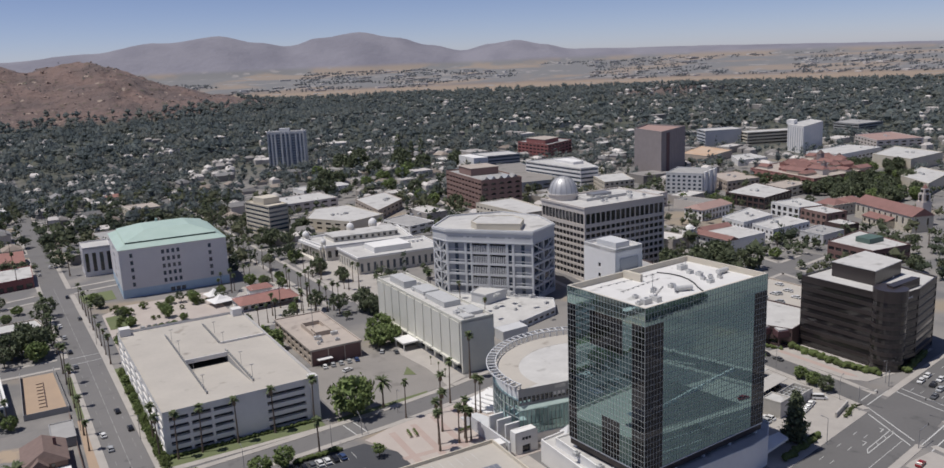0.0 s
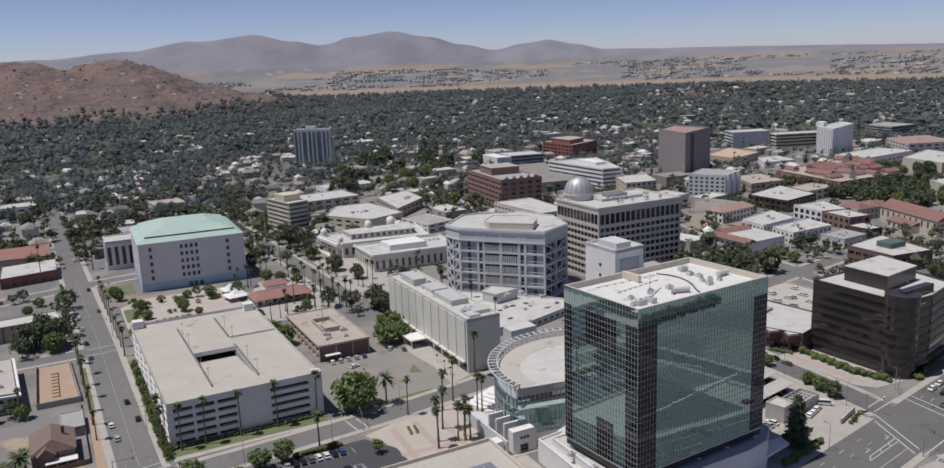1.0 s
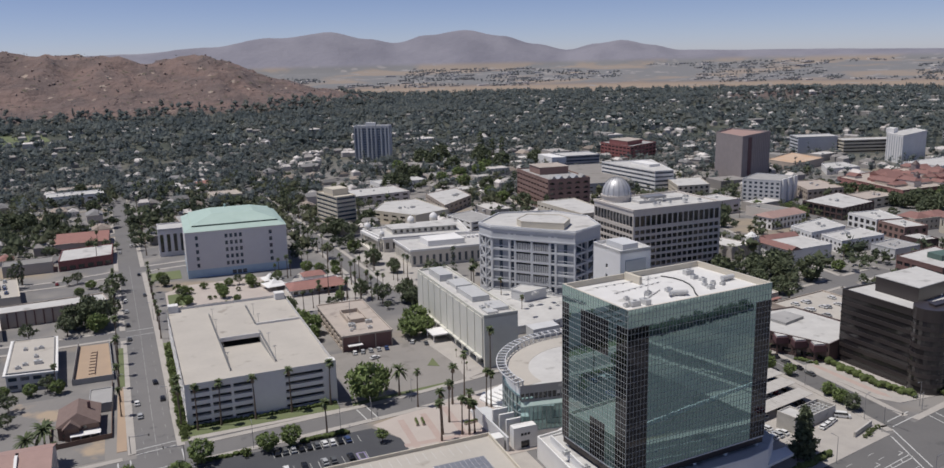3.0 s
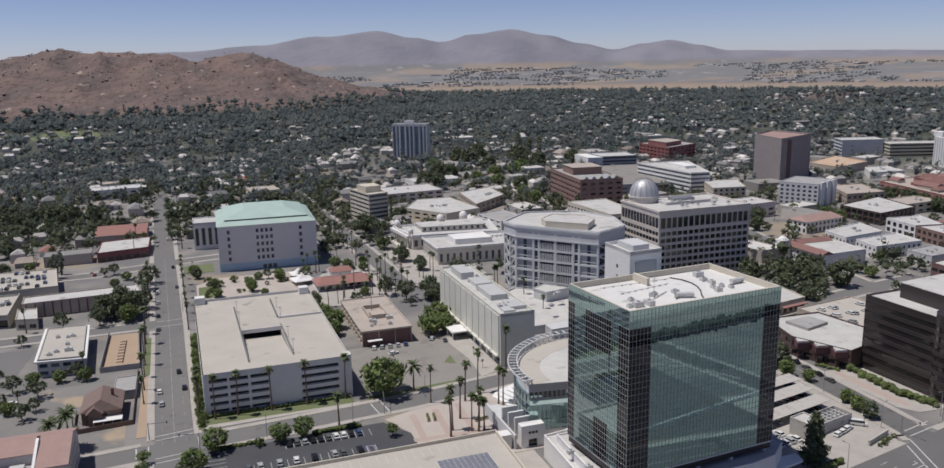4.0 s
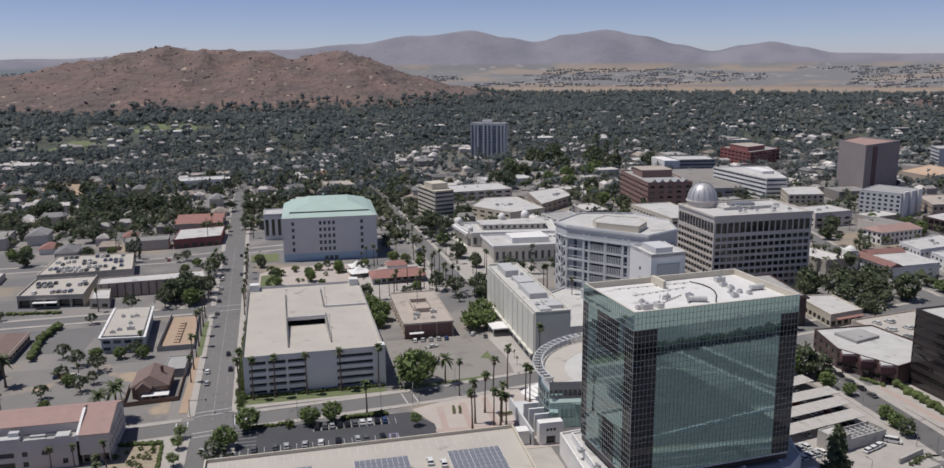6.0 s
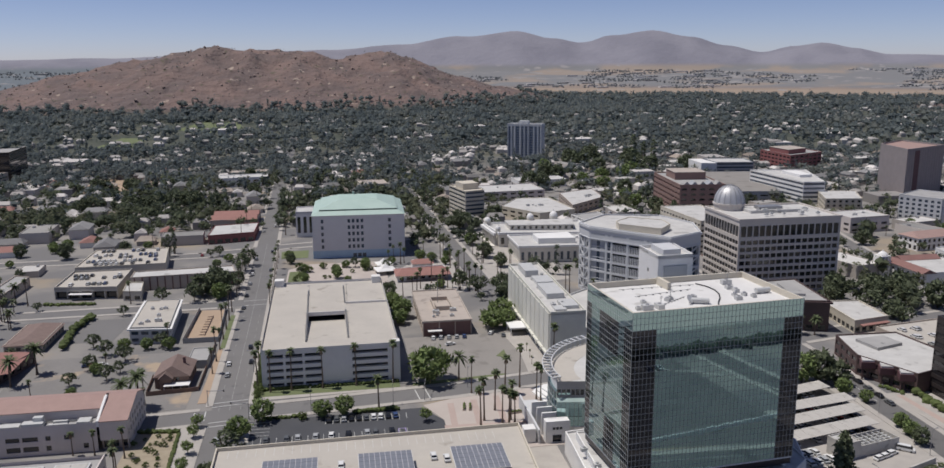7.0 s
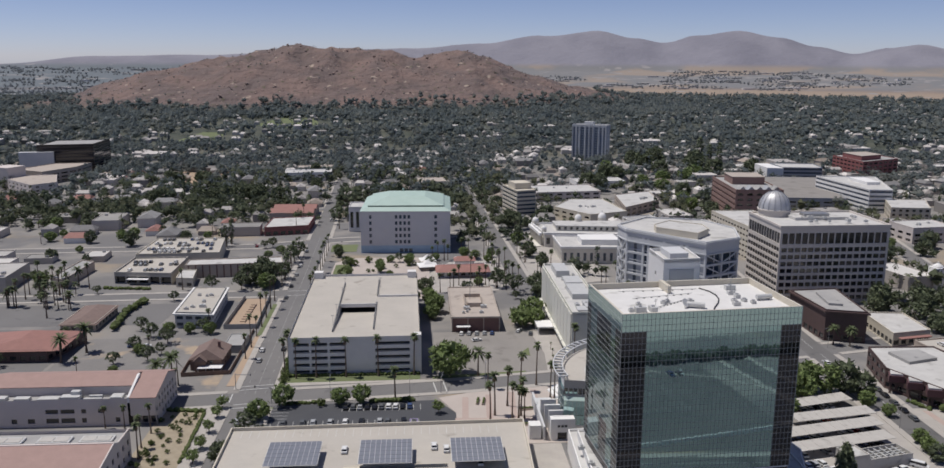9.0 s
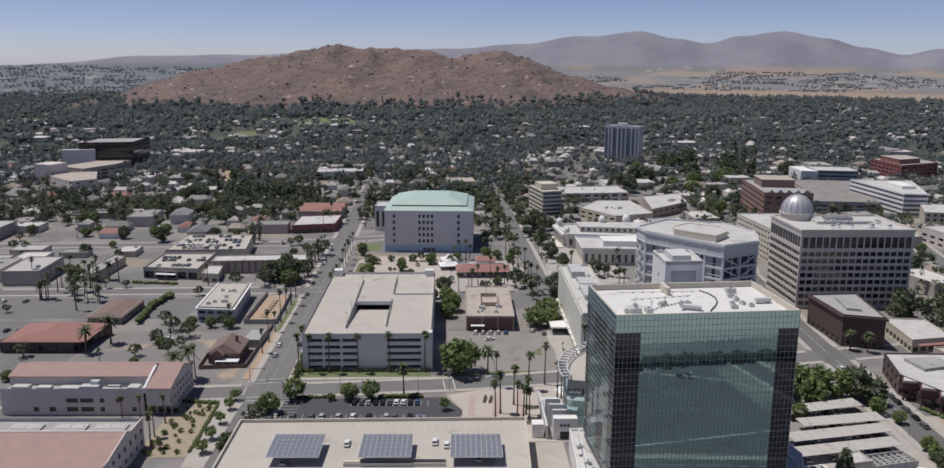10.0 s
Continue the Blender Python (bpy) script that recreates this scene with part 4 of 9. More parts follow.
def octagon():
    """Pale steel detention building with cut corners, finned bays and lattice corners."""
    O = thing("octagonal_building", "pale grey multi-storey octagonal building with lattice corner bays", "jail building", 213, 404)
    take(203, 267, 350, 423)
    H = 36.8
    P = [(-7, -15.5), (24.5, -51), (45.5, -40.5), (52, -16), (42, 8), (12, 17), (-9, -3.5)]
    n = len(P)
    tiers = [(2.0 + 5.85 * i, 2.0 + 5.85 * i + 4.8) for i in range(5)]
    for i in range(n):
        a, b = P[i], P[(i + 1) % n]
        L = (Vector(b) - Vector(a)).length
        d = (Vector(b) - Vector(a)).normalized()
        out = Vector((d.y, -d.x))

        def at(u, o):
            p = Vector(a) + d * u + out * o
            return p.x, p.y
        if i in (1, 6):   # lattice bays
            half = L / 2
            bays = [(1.0, half - 0.5), (half + 0.5, L - 1.0)]
            wall(O, a, b, 0, H, bays, tiers, M_STEELBLUE, M_GLASS_BLUE, 1.8)
            for (u0, u1), flip in zip(bays, (0, 1)):
                for v0, v1 in tiers:
                    bm = bmesh.new()
                    lo, hi = (u0, u1) if flip else (u1, u0)
                    bar(bm, (*at(lo, -0.1), v0), (*at(hi, -0.1), v1), 0.6)
                    bar(bm, (*at((u0 + u1) / 2, -0.15), v0), (*at((u0 + u1) / 2, -0.15), v1), 0.35)
                    part("lattice_brace", bm, M_STEELBLUE, O)
        else:
            if i == 0:
                us = [(0.8, 9.9), (11.1, 13.2), (14.2, 22.7), (23.9, 32.8), (34.0, 36.1), (37.3, L - 0.9)]
            else:
                us = spread(max(2, int(L / 9)), L, 7.4) if i == 5 else []
            wall(O, a, b, 0, H, us, tiers, M_STEELBLUE, M_STEELGREY, 0.9, window="recessed_panel")
            for k, (u0, u1) in enumerate(us):
                for v0, v1 in tiers:
                    if i == 0 and k in (2, 3):
                        # black glass strip under each bay's head stands for the shadow there
                        bm = bmesh.new()
                        p, q = at(u0, -0.85), at(u1, -0.85)
                        prism(bm, [p, q, at(u1, -0.8), at(u0, -0.8)], v1 - 1.1, v1)
                        part("shadow_slot", bm, M_GLASS, O)
                        for j in range(9):
                            u = u0 + (u1 - u0) * (j + 0.5) / 9
                            bm = bmesh.new()
                            bar(bm, (*at(u, -0.35), v0), (*at(u, -0.35), v1 - 1.1), 0.34, 0.6)
                            part("fin", bm, M_STEELBLUE, O)
                        bm = bmesh.new()
                        prism(bm, [at(u0, -0.84), at(u1, -0.84), at(u1, -0.78), at(u0, -0.78)], v0, v1 - 1.15)
                        part("dark_backing", bm, M_GLASS, O)
                    else:
                        um = (u0 + u1) / 2
                        bm = bmesh.new()
                        prism(bm, [at(um - 0.9, -0.85), at(um + 0.9, -0.85), at(um + 0.9, -0.75), at(um - 0.9, -0.75)], v0, v1)
                        part("window", bm, M_GLASS_BLUE, O)
                        bm = bmesh.new()
                        bar(bm, (*at(u0, -0.6), (v0 + v1) / 2 - 1), (*at(u1, -0.6), (v0 + v1) / 2 - 1), 0.3, 0.3)
                        part("mid_rail", bm, M_STEELBLUE, O)
            bm = bmesh.new()
            for u0, u1 in us:
                bar(bm, (*at(u0 + 0.3, 0.0), H - 3.2), (*at(u1 - 0.3, 0.0), H - 3.2), 0.1, 0.8)
            part("dark_slot_band", bm, M_STEELGREY, O)
        for z, h, w in ((H - 5.9, 0.45, 0.4), (H - 0.3, 1.2, 0.5)):
            bm = bmesh.new()
            bar(bm, (*at(-0.1, w / 2), z), (*at(L + 0.1, w / 2), z), w, h)
            part("cornice", bm, M_STEELBLUE, O)
    roof_flat(O, P, H, 0.8, M_WHITE_ROOF, M_STEELBLUE, 0.6)
    inn = [(7, -18), (6, -26), (23, -42), (32.5, -31), (33, -19), (18, -8)]
    solid("penthouse", inn, H, H + 3.0, M_CREAM, O, "cream rooftop plant room")
    roof_flat(O, inn, H + 3.1, 0.4, M_WHITE_ROOF, M_CREAM, name="penthouse_roof")


def justice_tower():
    """Tan ten-storey office building with a metal dome on its corner."""
    J = thing("domed_office_building", "tan concrete office building with a ribbed metal corner dome", "office building", 281.9, 367.6, 0, 0.8)
    take(284, 352, 370, 432)
    W, D, H = 59.2, 41, 41.5
    q = [(0, 0), (W, 0), (W, D), (0, D)]
    small = [(1.9 + 3.75 * i, 1.9 + 3.75 * i + 2.3) for i in range(8)]
    tall = [(32.5, 38.3)]
    for a, b, n in ((q[0], q[1], 16), (q[1], q[2], 0), (q[2], q[3], 0), (q[3], q[0], 12)):
        L = (Vector(b) - Vector(a)).length
        wall(J, a, b, 0, H, spread(n, L, 2.95, 0.8, 0.8) if n else [], small + tall if n else [], M_JUSTICE, M_GLASS, 0.5)
    roof_flat(J, inset(q, -0.4), H, 0.9, M_WHITE_ROOF, M_JUSTICE, 0.9)
    solid("plant_room", [(16, 18), (46, 18), (46, 30), (16, 30)], H, H + 1.6, M_WHITE_ROOF, J)
    solid("plant_room", [(22, 20), (36, 20), (36, 26), (22, 26)], H + 1.6, H + 3.2, M_METAL, J)
    # dome on a round drum at the back corner
    dx, dy, R = 11.5, D - 6.0, 8.5
    bm = bmesh.new()
    tube(bm, dx, dy, 0, H + 3.0, R, R, 28)
    part("drum", bm, M_JUSTICE, J)
    bm = bmesh.new()
    tube(bm, dx, dy, H + 3.0, H + 3.8, R + 0.6, R + 0.6, 28)
    part("drum_cornice", bm, M_JUSTICE, J)
    bm = bmesh.new()
    ring = None
    for k in range(9):
        a = radians(k * 11.2)
        rr, zz = R * math.cos(a), H + 3.8 + 10.0 * math.sin(a)
        cur = [bm.verts.new((dx + rr * math.cos(2 * math.pi * i / 32), dy + rr * math.sin(2 * math.pi * i / 32), zz)) for i in range(32)]
        if ring:
            for i in range(32):
                bm.faces.new((ring[i], ring[(i + 1) % 32], cur[(i + 1) % 32], cur[i]))
        ring = cur
    bm.faces.new(ring)
    dome = part("dome", bm, M_DOME, J, "grey metal dome", smooth=True)
    for i in range(16):
        bm = bmesh.new()
        t = 2 * math.pi * i / 16
        for k in range(8):
            p = []
            for kk in (k, k + 1):
                a = radians(kk * 11.2)
                p.append((dx + (R + 0.08) * math.cos(a) * math.cos(t), dy + (R + 0.08) * math.cos(a) * math.sin(t), H + 3.8 + 10.08 * math.sin(a)))
            bar(bm, p[0], p[1], 0.25, 0.2)
        part("dome_rib", bm, M_METAL, dome)


def black_office():
    """Dark glass office block with notched front corner and white roof."""
    B = thing("dark_glass_office", "dark bronze-glass office block with horizontal bands", "office building", 294.5, 191.5)
    take(290, 350, 185, 240)
    H = 30.0
    P = [(5, 0.5), (18, 1.0), (40, 7.5), (47, 44.5), (-0.5, 41.5), (0.3, 5.5)]
    n = len(P)
    for i in range(n):
        a, b = P[i], P[(i + 1) % n]
        L = (Vector(b) - Vector(a)).length
        wall(B, a, b, 0, H, [(0.3, L - 0.3)], [(0.8 + 3.6 * k, 0.8 + 3.6 * k + 2.0) for k in range(8)], M_BLACKBAND, M_BLACKBLDG, 0.25)
    roof_flat(B, P, H, 0.7, M_WHITE_ROOF, M_BLACKBAND, 0.5)
    # round bay on the street corner, a drum of glass with a spandrel ring at each storey
    bm = bmesh.new()
    tube(bm, 4.5, 4.4, 0, H + 2.6, 6.2, 6.2, 28)
    part("corner_bay", bm, M_BLACKBLDG, B, "rounded dark glass corner bay", smooth=False)
    for k in range(9):
        bm = bmesh.new()
        tube(bm, 4.5, 4.4, 3.6 * k - (0.8 if k else 0), 3.6 * k + (0.8 if k < 8 else 3.9), 6.35, 6.35, 28)
        part("spandrel_ring", bm, M_BLACKBAND, B)
    ph = [(10, 15), (33, 19), (36, 38), (10, 35)]
    solid("penthouse", ph, H, H + 6, M_BLACKBAND, B)
    solid("penthouse_roof", inset(ph, -0.2), H + 6, H + 6.3, M_WHITE_ROOF, B)
    solid("corner_screen", [(4, 3), (24, 5), (23, 8), (5, 6.5)], H, H + 3.4, M_BLACKBAND, B)
    bm = bmesh.new()
    d = Vector((16, 2.5)).normalized()
    for k, w in enumerate((0.7, 0.3, 0.5, 0.5, 0.3, 0.5, 0.6, 0.4, 0.5)):
        u = 1.0 + k * 0.95
        p = Vector((6, 0)) + d * u
        bar(bm, (p.x, p.y - 0.25, H - 1.6), (p.x + d.x * w, p.y + d.y * w - 0.25, H - 1.6), 0.15, 0.7)
    part("sign_bars", bm, M_WHITE, B, "pale sign lettering, unreadable")


def civic_library():
    """Pale civic building with a green copper hipped roof."""
    L = thing("pale_civic_building", "pale precast civic building with green copper roof", "civic building", 55.5, 496.6, 0, -1.5)
    take(52, 118, 483, 545)
    W, D, H = 59.2, 58, 28.1
    q = [(0, 0), (W, 0), (W, D), (0, D)]
    rows = [(6.3 + 4.2 * i, 6.3 + 4.2 * i + 2.4) for i in range(5)]
    us = [(5.6, 7.2), (22.6, 24.2), (25.4, 27.0), (28.2, 29.8), (31.0, 32.6), (48.6, 50.4)]
    wall(L, q[0], q[1], 5, H, us, rows, M_LIBRARY, M_GLASS_BLUE, 0.35)
    wall(L, q[1], q[2], 5, H, [], [], M_LIBRARY, M_GLASS, 0.5)
    wall(L, q[2], q[3], 5, H, [], [], M_LIBRARY, M_GLASS, 0.5)
    wall(L, q[3], q[0], 5, H, us, rows, M_LIBRARY, M_GLASS_BLUE, 0.35)
    for a, b in ((0, 1), (1, 2), (2, 3), (3, 0)):
        wall(L, q[a], q[b], 0, 5, [(W / 2 - 4 + 3 * k, W / 2 - 1.6 + 3 * k) for k in range(3)], [(0.3, 2.9)], M_LBLUE, M_GLASS_BLUE, 0.6, name="base_wall", label="pale blue tiled base")
    # green skirt, then a step, then a hipped top
    e0, e1, e2 = inset(q, -0.4), inset(q, 4.0), inset(q, 4.6)
    bm = bmesh.new()
    lo = [bm.verts.new((*p, H)) for p in e0]
    hi = [bm.verts.new((*p, H + 2.2)) for p in e1]
    for i in range(4):
        bm.faces.new((lo[i], lo[(i + 1) % 4], hi[(i + 1) % 4], hi[i]))
    bm.faces.new(hi)
    bm.faces.new(lo[::-1])
    part("roof_skirt", bm, M_COPPER, L)
    solid("roof_step", e2, H + 2.2, H + 3.1, M_COPPER_DARK, L)
    bm = bmesh.new()
    lo = [bm.verts.new((*p, H + 3.1)) for p in inset(q, 4.2)]
    hi = [bm.verts.new((*p, H + 7.2)) for p in inset(q, 17)]
    for i in range(4):
        bm.faces.new((lo[i], lo[(i + 1) % 4], hi[(i + 1) % 4], hi[i]))
    bm.faces.new(hi)
    bm.faces.new(lo[::-1])
    part("roof", bm, M_COPPER, L, "pale green copper hipped roof")
    solid("chimney", [(26, 40), (27.2, 40), (27.2, 41.2), (26, 41.2)], H + 6, H + 9, M_COPPER, L)
    # lower annex with tall dark openings
    A = thing("civic_annex", "pale civic annex with tall dark window bays", "civic building", 42, 566)
    take(38, 64, 560, 590)
    wall(A, (0, 0), (17, 0), 0, 18, spread(4, 17, 2.2), [(3, 15)], M_LIBRARY, M_GLASS, 0.8)
    wall(A, (17, 0), (17, 22), 0, 18, spread(4, 22, 2.6), [(3, 15)], M_LIBRARY, M_GLASS, 0.8)
    wall(A, (17, 22), (0, 22), 0, 18, [], [], M_LIBRARY, M_GLASS)
    wall(A, (0, 22), (0, 0), 0, 18, spread(4, 22, 2.6), [(3, 15)], M_LIBRARY, M_GLASS, 0.8)
    roof_flat(A, [(0, 0), (17, 0), (17, 22), (0, 22)], 18, 0.8, M_WHITE_ROOF, M_LIBRARY)


def drum_building():
    """Round building with a ring trellis on its roof edge and a teal glass front."""
    X, Y = 176.5, 228.5
    R = thing("round_pavilion", "round pale pavilion with ring trellis and teal glass front", "civic building", X, Y)
    take(136, 214, 214, 268)
    rad, H = 35.0, 18.6
    seg = 60
    a0, a1 = radians(50), radians(191)
    pts = [(rad * math.cos(a0 + (a1 - a0) * i / seg), rad * math.sin(a0 + (a1 - a0) * i / seg)) for i in range(seg + 1)]

    def ring(k):
        return [(p[0] * k, p[1] * k) for p in pts]

    tail = [(-16.5, -9.4), (-4, -6), (7, -5.5), (20, -4)]
    solid("roof_slab", [*ring(0.93), *tail], H - 1.0, H, M_WHITE_ROOF, R, "white roof with a sandy border")
    solid("sandy_border", [*ring(0.925), *[(p[0] * 0.70, p[1] * 0.66) for p in reversed(pts)]], H - 0.5, H + 0.06, M_LOTDECK, R)
    solid("upper_wall", [*ring(0.93), (-16, -9.0), (-4, -5.6), (7, -5), (19.5, -3.6)], 15.0, H - 1.0, M_WHITE, R)
    solid("glazed_wall", [*ring(0.95), (-16, -8.8), (-4, -5.4), (7, -4.8), (19.5, -3.4)], 3.0, 15.0, M_TEAL, R, "curved teal glass wall")
    solid("base", [*ring(0.96), (-16, -8.8), (-4, -5.4), (7, -4.8), (19.5, -3.4)], 0, 3.0, M_WHITE, R)
    bm = bmesh.new()
    for i in range(0, seg + 1, 2):
        p = pts[i]
        bar(bm, (p[0] * 0.935, p[1] * 0.935, H - 1), (p[0] * 0.935, p[1] * 0.935, H + 1.9), 0.35)
        bar(bm, (p[0] * 1.015, p[1] * 1.015, H + 2.1), (p[0] * 0.925, p[1] * 0.925, H + 2.1), 0.5, 0.45)
    for k in (1.015, 0.925):
        for p, r in zip(pts, pts[1:]):
            bar(bm, (p[0] * k, p[1] * k, H + 2.1), (r[0] * k, r[1] * k, H + 2.1), 0.32, 0.4)
    part("ring_trellis", bm, M_STEELBLUE, R, "pale ring trellis with open ribs")
    for i in range(30, seg, 2):
        p = pts[i]
        bm = bmesh.new()
        bar(bm, (p[0] * 0.955, p[1] * 0.955, 3), (p[0] * 0.955, p[1] * 0.955, 15), 0.22)
        part("mullion", bm, M_MULLION, R)
    for z in (6, 9, 12, 15):
        bm = bmesh.new()
        for p, r in zip(pts[26:], pts[27:]):
            bar(bm, (p[0] * 0.955, p[1] * 0.955, z), (r[0] * 0.955, r[1] * 0.955, z), 0.2)
        part("transom", bm, M_MULLION, R)
    # straight front: parapet, dark window band, pale sill, teal glass with dark lights
    a, b = Vector((-33.2, -6.6)), Vector((-2, -11.5))
    L = (b - a).length
    d = (b - a) / L
    out = Vector((d.y, -d.x))
    wall(R, tuple(a), tuple(b), 13.4, H + 0.7, spread(20, L, 1.25), [(14.2, 16.4)], M_GREY, M_GLASS, 0.4, name="front_wall")
    wall(R, tuple(a + out * 0.15), tuple(b + out * 0.15), 3.0, 13.0, [(4 + 7.2 * k, 8.6 + 7.2 * k) for k in range(4)], [(6.5, 9.6)], M_TEAL_BAND, M_TEAL, 0.25, name="front_glazing", window="dark_light")
    v = []
    for u, z, o in ((0, 13.5, 0.1), (L, 13.5, 0.1), (L, 12.4, 1.3), (0, 12.4, 1.3), (0, 12.2, 0.1), (L, 12.2, 0.1), (L, 12.2, 1.3), (0, 12.2, 1.3)):
        p = a + d * u + out * o
        v.append((p.x, p.y, z))
    mesh("sloping_sill", v, [(0, 3, 2, 1), (4, 5, 6, 7), (3, 7, 6, 2), (0, 4, 7, 3), (1, 2, 6, 5), (0, 1, 5, 4)], M_PALE_TEAL, R, "pale green sloping sill")
    for k in range(22):
        bm = bmesh.new()
        p = a + d * (k * L / 21) + out * 0.2
        bar(bm, (p.x, p.y, 3), (p.x, p.y, 12.2), 0.12)
        part("mullion", bm, M_MULLION, R)
    solid("front_base", [tuple(a + out * 0.6), tuple(b + out * 0.6), tuple(b), tuple(a)], 0, 3.0, M_WHITE, R)
    # stepped fins, entrance lodge and steps, placed from the street corner
    ox, oy = -X, -Y
    for k in range(4):
        bm = bmesh.new()
        x0 = ox + 136.5 + k * 0.9
        box(bm, x0, x0 + 5.5, oy + 229.5 - 3.6 * k, oy + 230.2 - 3.6 * k, 0, 9.0 - 0.5 * k)
        part("stepped_fin", bm, M_WHITE, R)
    bm = bmesh.new()
    box(bm, ox + 135.6, ox + 136.3, oy + 216, oy + 246, 0, 5.0)
    part("side_wall", bm, M_STEELBLUE, R)
    wall(R, (ox + 138.2, oy + 215.6), (ox + 146.4, oy + 215.6), 0, 7.4, [(2.2, 5.4)], [(0.2, 3.0)], M_WHITE, M_GLASS, 0.8, name="lodge_front")
    solid("lodge", [(ox + 138.2, oy + 216.4), (ox + 146.4, oy + 216.4), (ox + 146.4, oy + 219.5), (ox + 138.2, oy + 219.5)], 0, 7.4, M_WHITE, R)
    bm = bmesh.new()
    for k in range(3):
        box(bm, ox + 140.4 + 1.2 * k, ox + 141.2 + 1.2 * k, oy + 215.45, oy + 215.6, 4.9, 5.7)
    part("sign_bars", bm, M_DARKMETAL, R, "dark sign lettering, unreadable")
    for k in range(8):
        bm = bmesh.new()
        box(bm, ox + 136.5, ox + 143.5, oy + 233 + 2.2 * k, oy + 235.2 + 2.2 * k, 0, 3.6 - 0.42 * k)
        part("step", bm, M_STEELBLUE, R)
    solid("kiosk", [(ox + 131, oy + 217), (ox + 135, oy + 217), (ox + 135, oy + 221), (ox + 131, oy + 221)], 0, 5.0, M_WHITE, R)
    return R


glass_tower()
parking_garage()
brick_block()
courts_block()
octagon()
justice_tower()
black_office()
civic_library()
drum_building()


def solar_deck():
    """The parking structure in the foreground with solar carports on its top level."""
    S = thing("parking_deck", "beige concrete parking deck with solar carports", "parking deck", 33.5, 120)
    take(30, 132, 100, 216)
    q = [(0, 0), (92, 0), (95, 94.5), (-1, 92.5)]
    H = 8.0
    solid("deck_body", inset(q, 0.5), 0, H - 0.1, M_CREAM, S)
    roof_flat(S, q, H, 1.1, M_LOTDECK, M_CREAM, 0.4, "beige stained concrete deck")
    return S


solar_deck()

# ---- other buildings, from near to far ----
def block(name, label, category, poly, H, m_wall, m_pane, m_roof, rows=(), cols=3.6, win=1.6, parapet=0.6, depth=0.3, sides=None, group=""):
    """A flat-roofed building on a footprint (anticlockwise, world metres) with windows on each side."""
    x0, y0 = poly[0]
    B = thing(name, label, category, x0, y0, 0, 0, group)
    q = [(x - x0, y - y0) for x, y in poly]
    xs, ys = [p[0] for p in poly], [p[1] for p in poly]
    take(min(xs), max(xs), min(ys), max(ys))
    n = len(q)
    for i in range(n):
        a, b = q[i], q[(i + 1) % n]
        L = (Vector(b) - Vector(a)).length
        use = rows if i in (sides or ((0, 3) if x0 > 60 else (0, 1))) else ()
        us = spread(max(1, int(L / cols)), L, win) if cols else [(0.4, L - 0.4)]
        wall(B, a, b, 0, H, us if use else [], list(use), m_wall, m_pane, depth)
    roof_flat(B, q, H, parapet, m_roof, m_wall)
    return B, q


def storeys(n, pitch, sill, h, start=0.0):
    return [(start + sill + pitch * i, start + sill + pitch * i + h) for i in range(n)]


def pitched(parent, x0, x1, y0, y1, z, rise, over, material, along="x", name="roof", hip=0.0):
    bm = bmesh.new()
    a0, a1, b0, b1 = x0 - over, x1 + over, y0 - over, y1 + over
    if along == "x":
        ym = (b0 + b1) / 2
        pts = [(a0, b0, z), (a1, b0, z), (a1, b1, z), (a0, b1, z), (a0 + hip, ym, z + rise), (a1 - hip, ym, z + rise)]
        fs = [(0, 1, 5, 4), (2, 3, 4, 5), (1, 2, 5), (3, 0, 4), (3, 2, 1, 0)]
    else:
        xm = (a0 + a1) / 2
        pts = [(a0, b0, z), (a1, b0, z), (a1, b1, z), (a0, b1, z), (xm, b0 + hip, z + rise), (xm, b1 - hip, z + rise)]
        fs = [(1, 2, 5, 4), (3, 0, 4, 5), (0, 1, 4), (2, 3, 5), (3, 2, 1, 0)]
    v = [bm.verts.new(p) for p in pts]
    for f in fs:
        bm.faces.new([v[i] for i in f])
    return part(name, bm, material, parent)


def roof_sheet(parent, name, quads, material, thick=0.3, label=""):
    """Sloping roof planes with thickness, joined into one part."""
    bm = bmesh.new()
    for q in quads:
        top = [bm.verts.new(p) for p in q]
        low = [bm.verts.new((x, y, z - thick)) for x, y, z in q]
        bm.faces.new(top)
        bm.faces.new(low[::-1])
        for k in range(len(q)):
            bm.faces.new((top[k], low[k], low[(k + 1) % len(q)], top[(k + 1) % len(q)]))
    return part(name, bm, material, parent, label)


def upright(parent, name, x0, x1, profile, material, label=""):
    """A wall that stands across x, its outline given in y and z."""
    bm = bmesh.new()
    a = [bm.verts.new((x0, y, z)) for y, z in profile]
    b = [bm.verts.new((x1, y, z)) for y, z in profile]
    n = len(profile)
    for k in range(n):
        bm.faces.new((a[k], a[(k + 1) % n], b[(k + 1) % n], b[k]))
    bm.faces.new(a)
    bm.faces.new(b[::-1])
    return part(name, bm, material, parent, label)


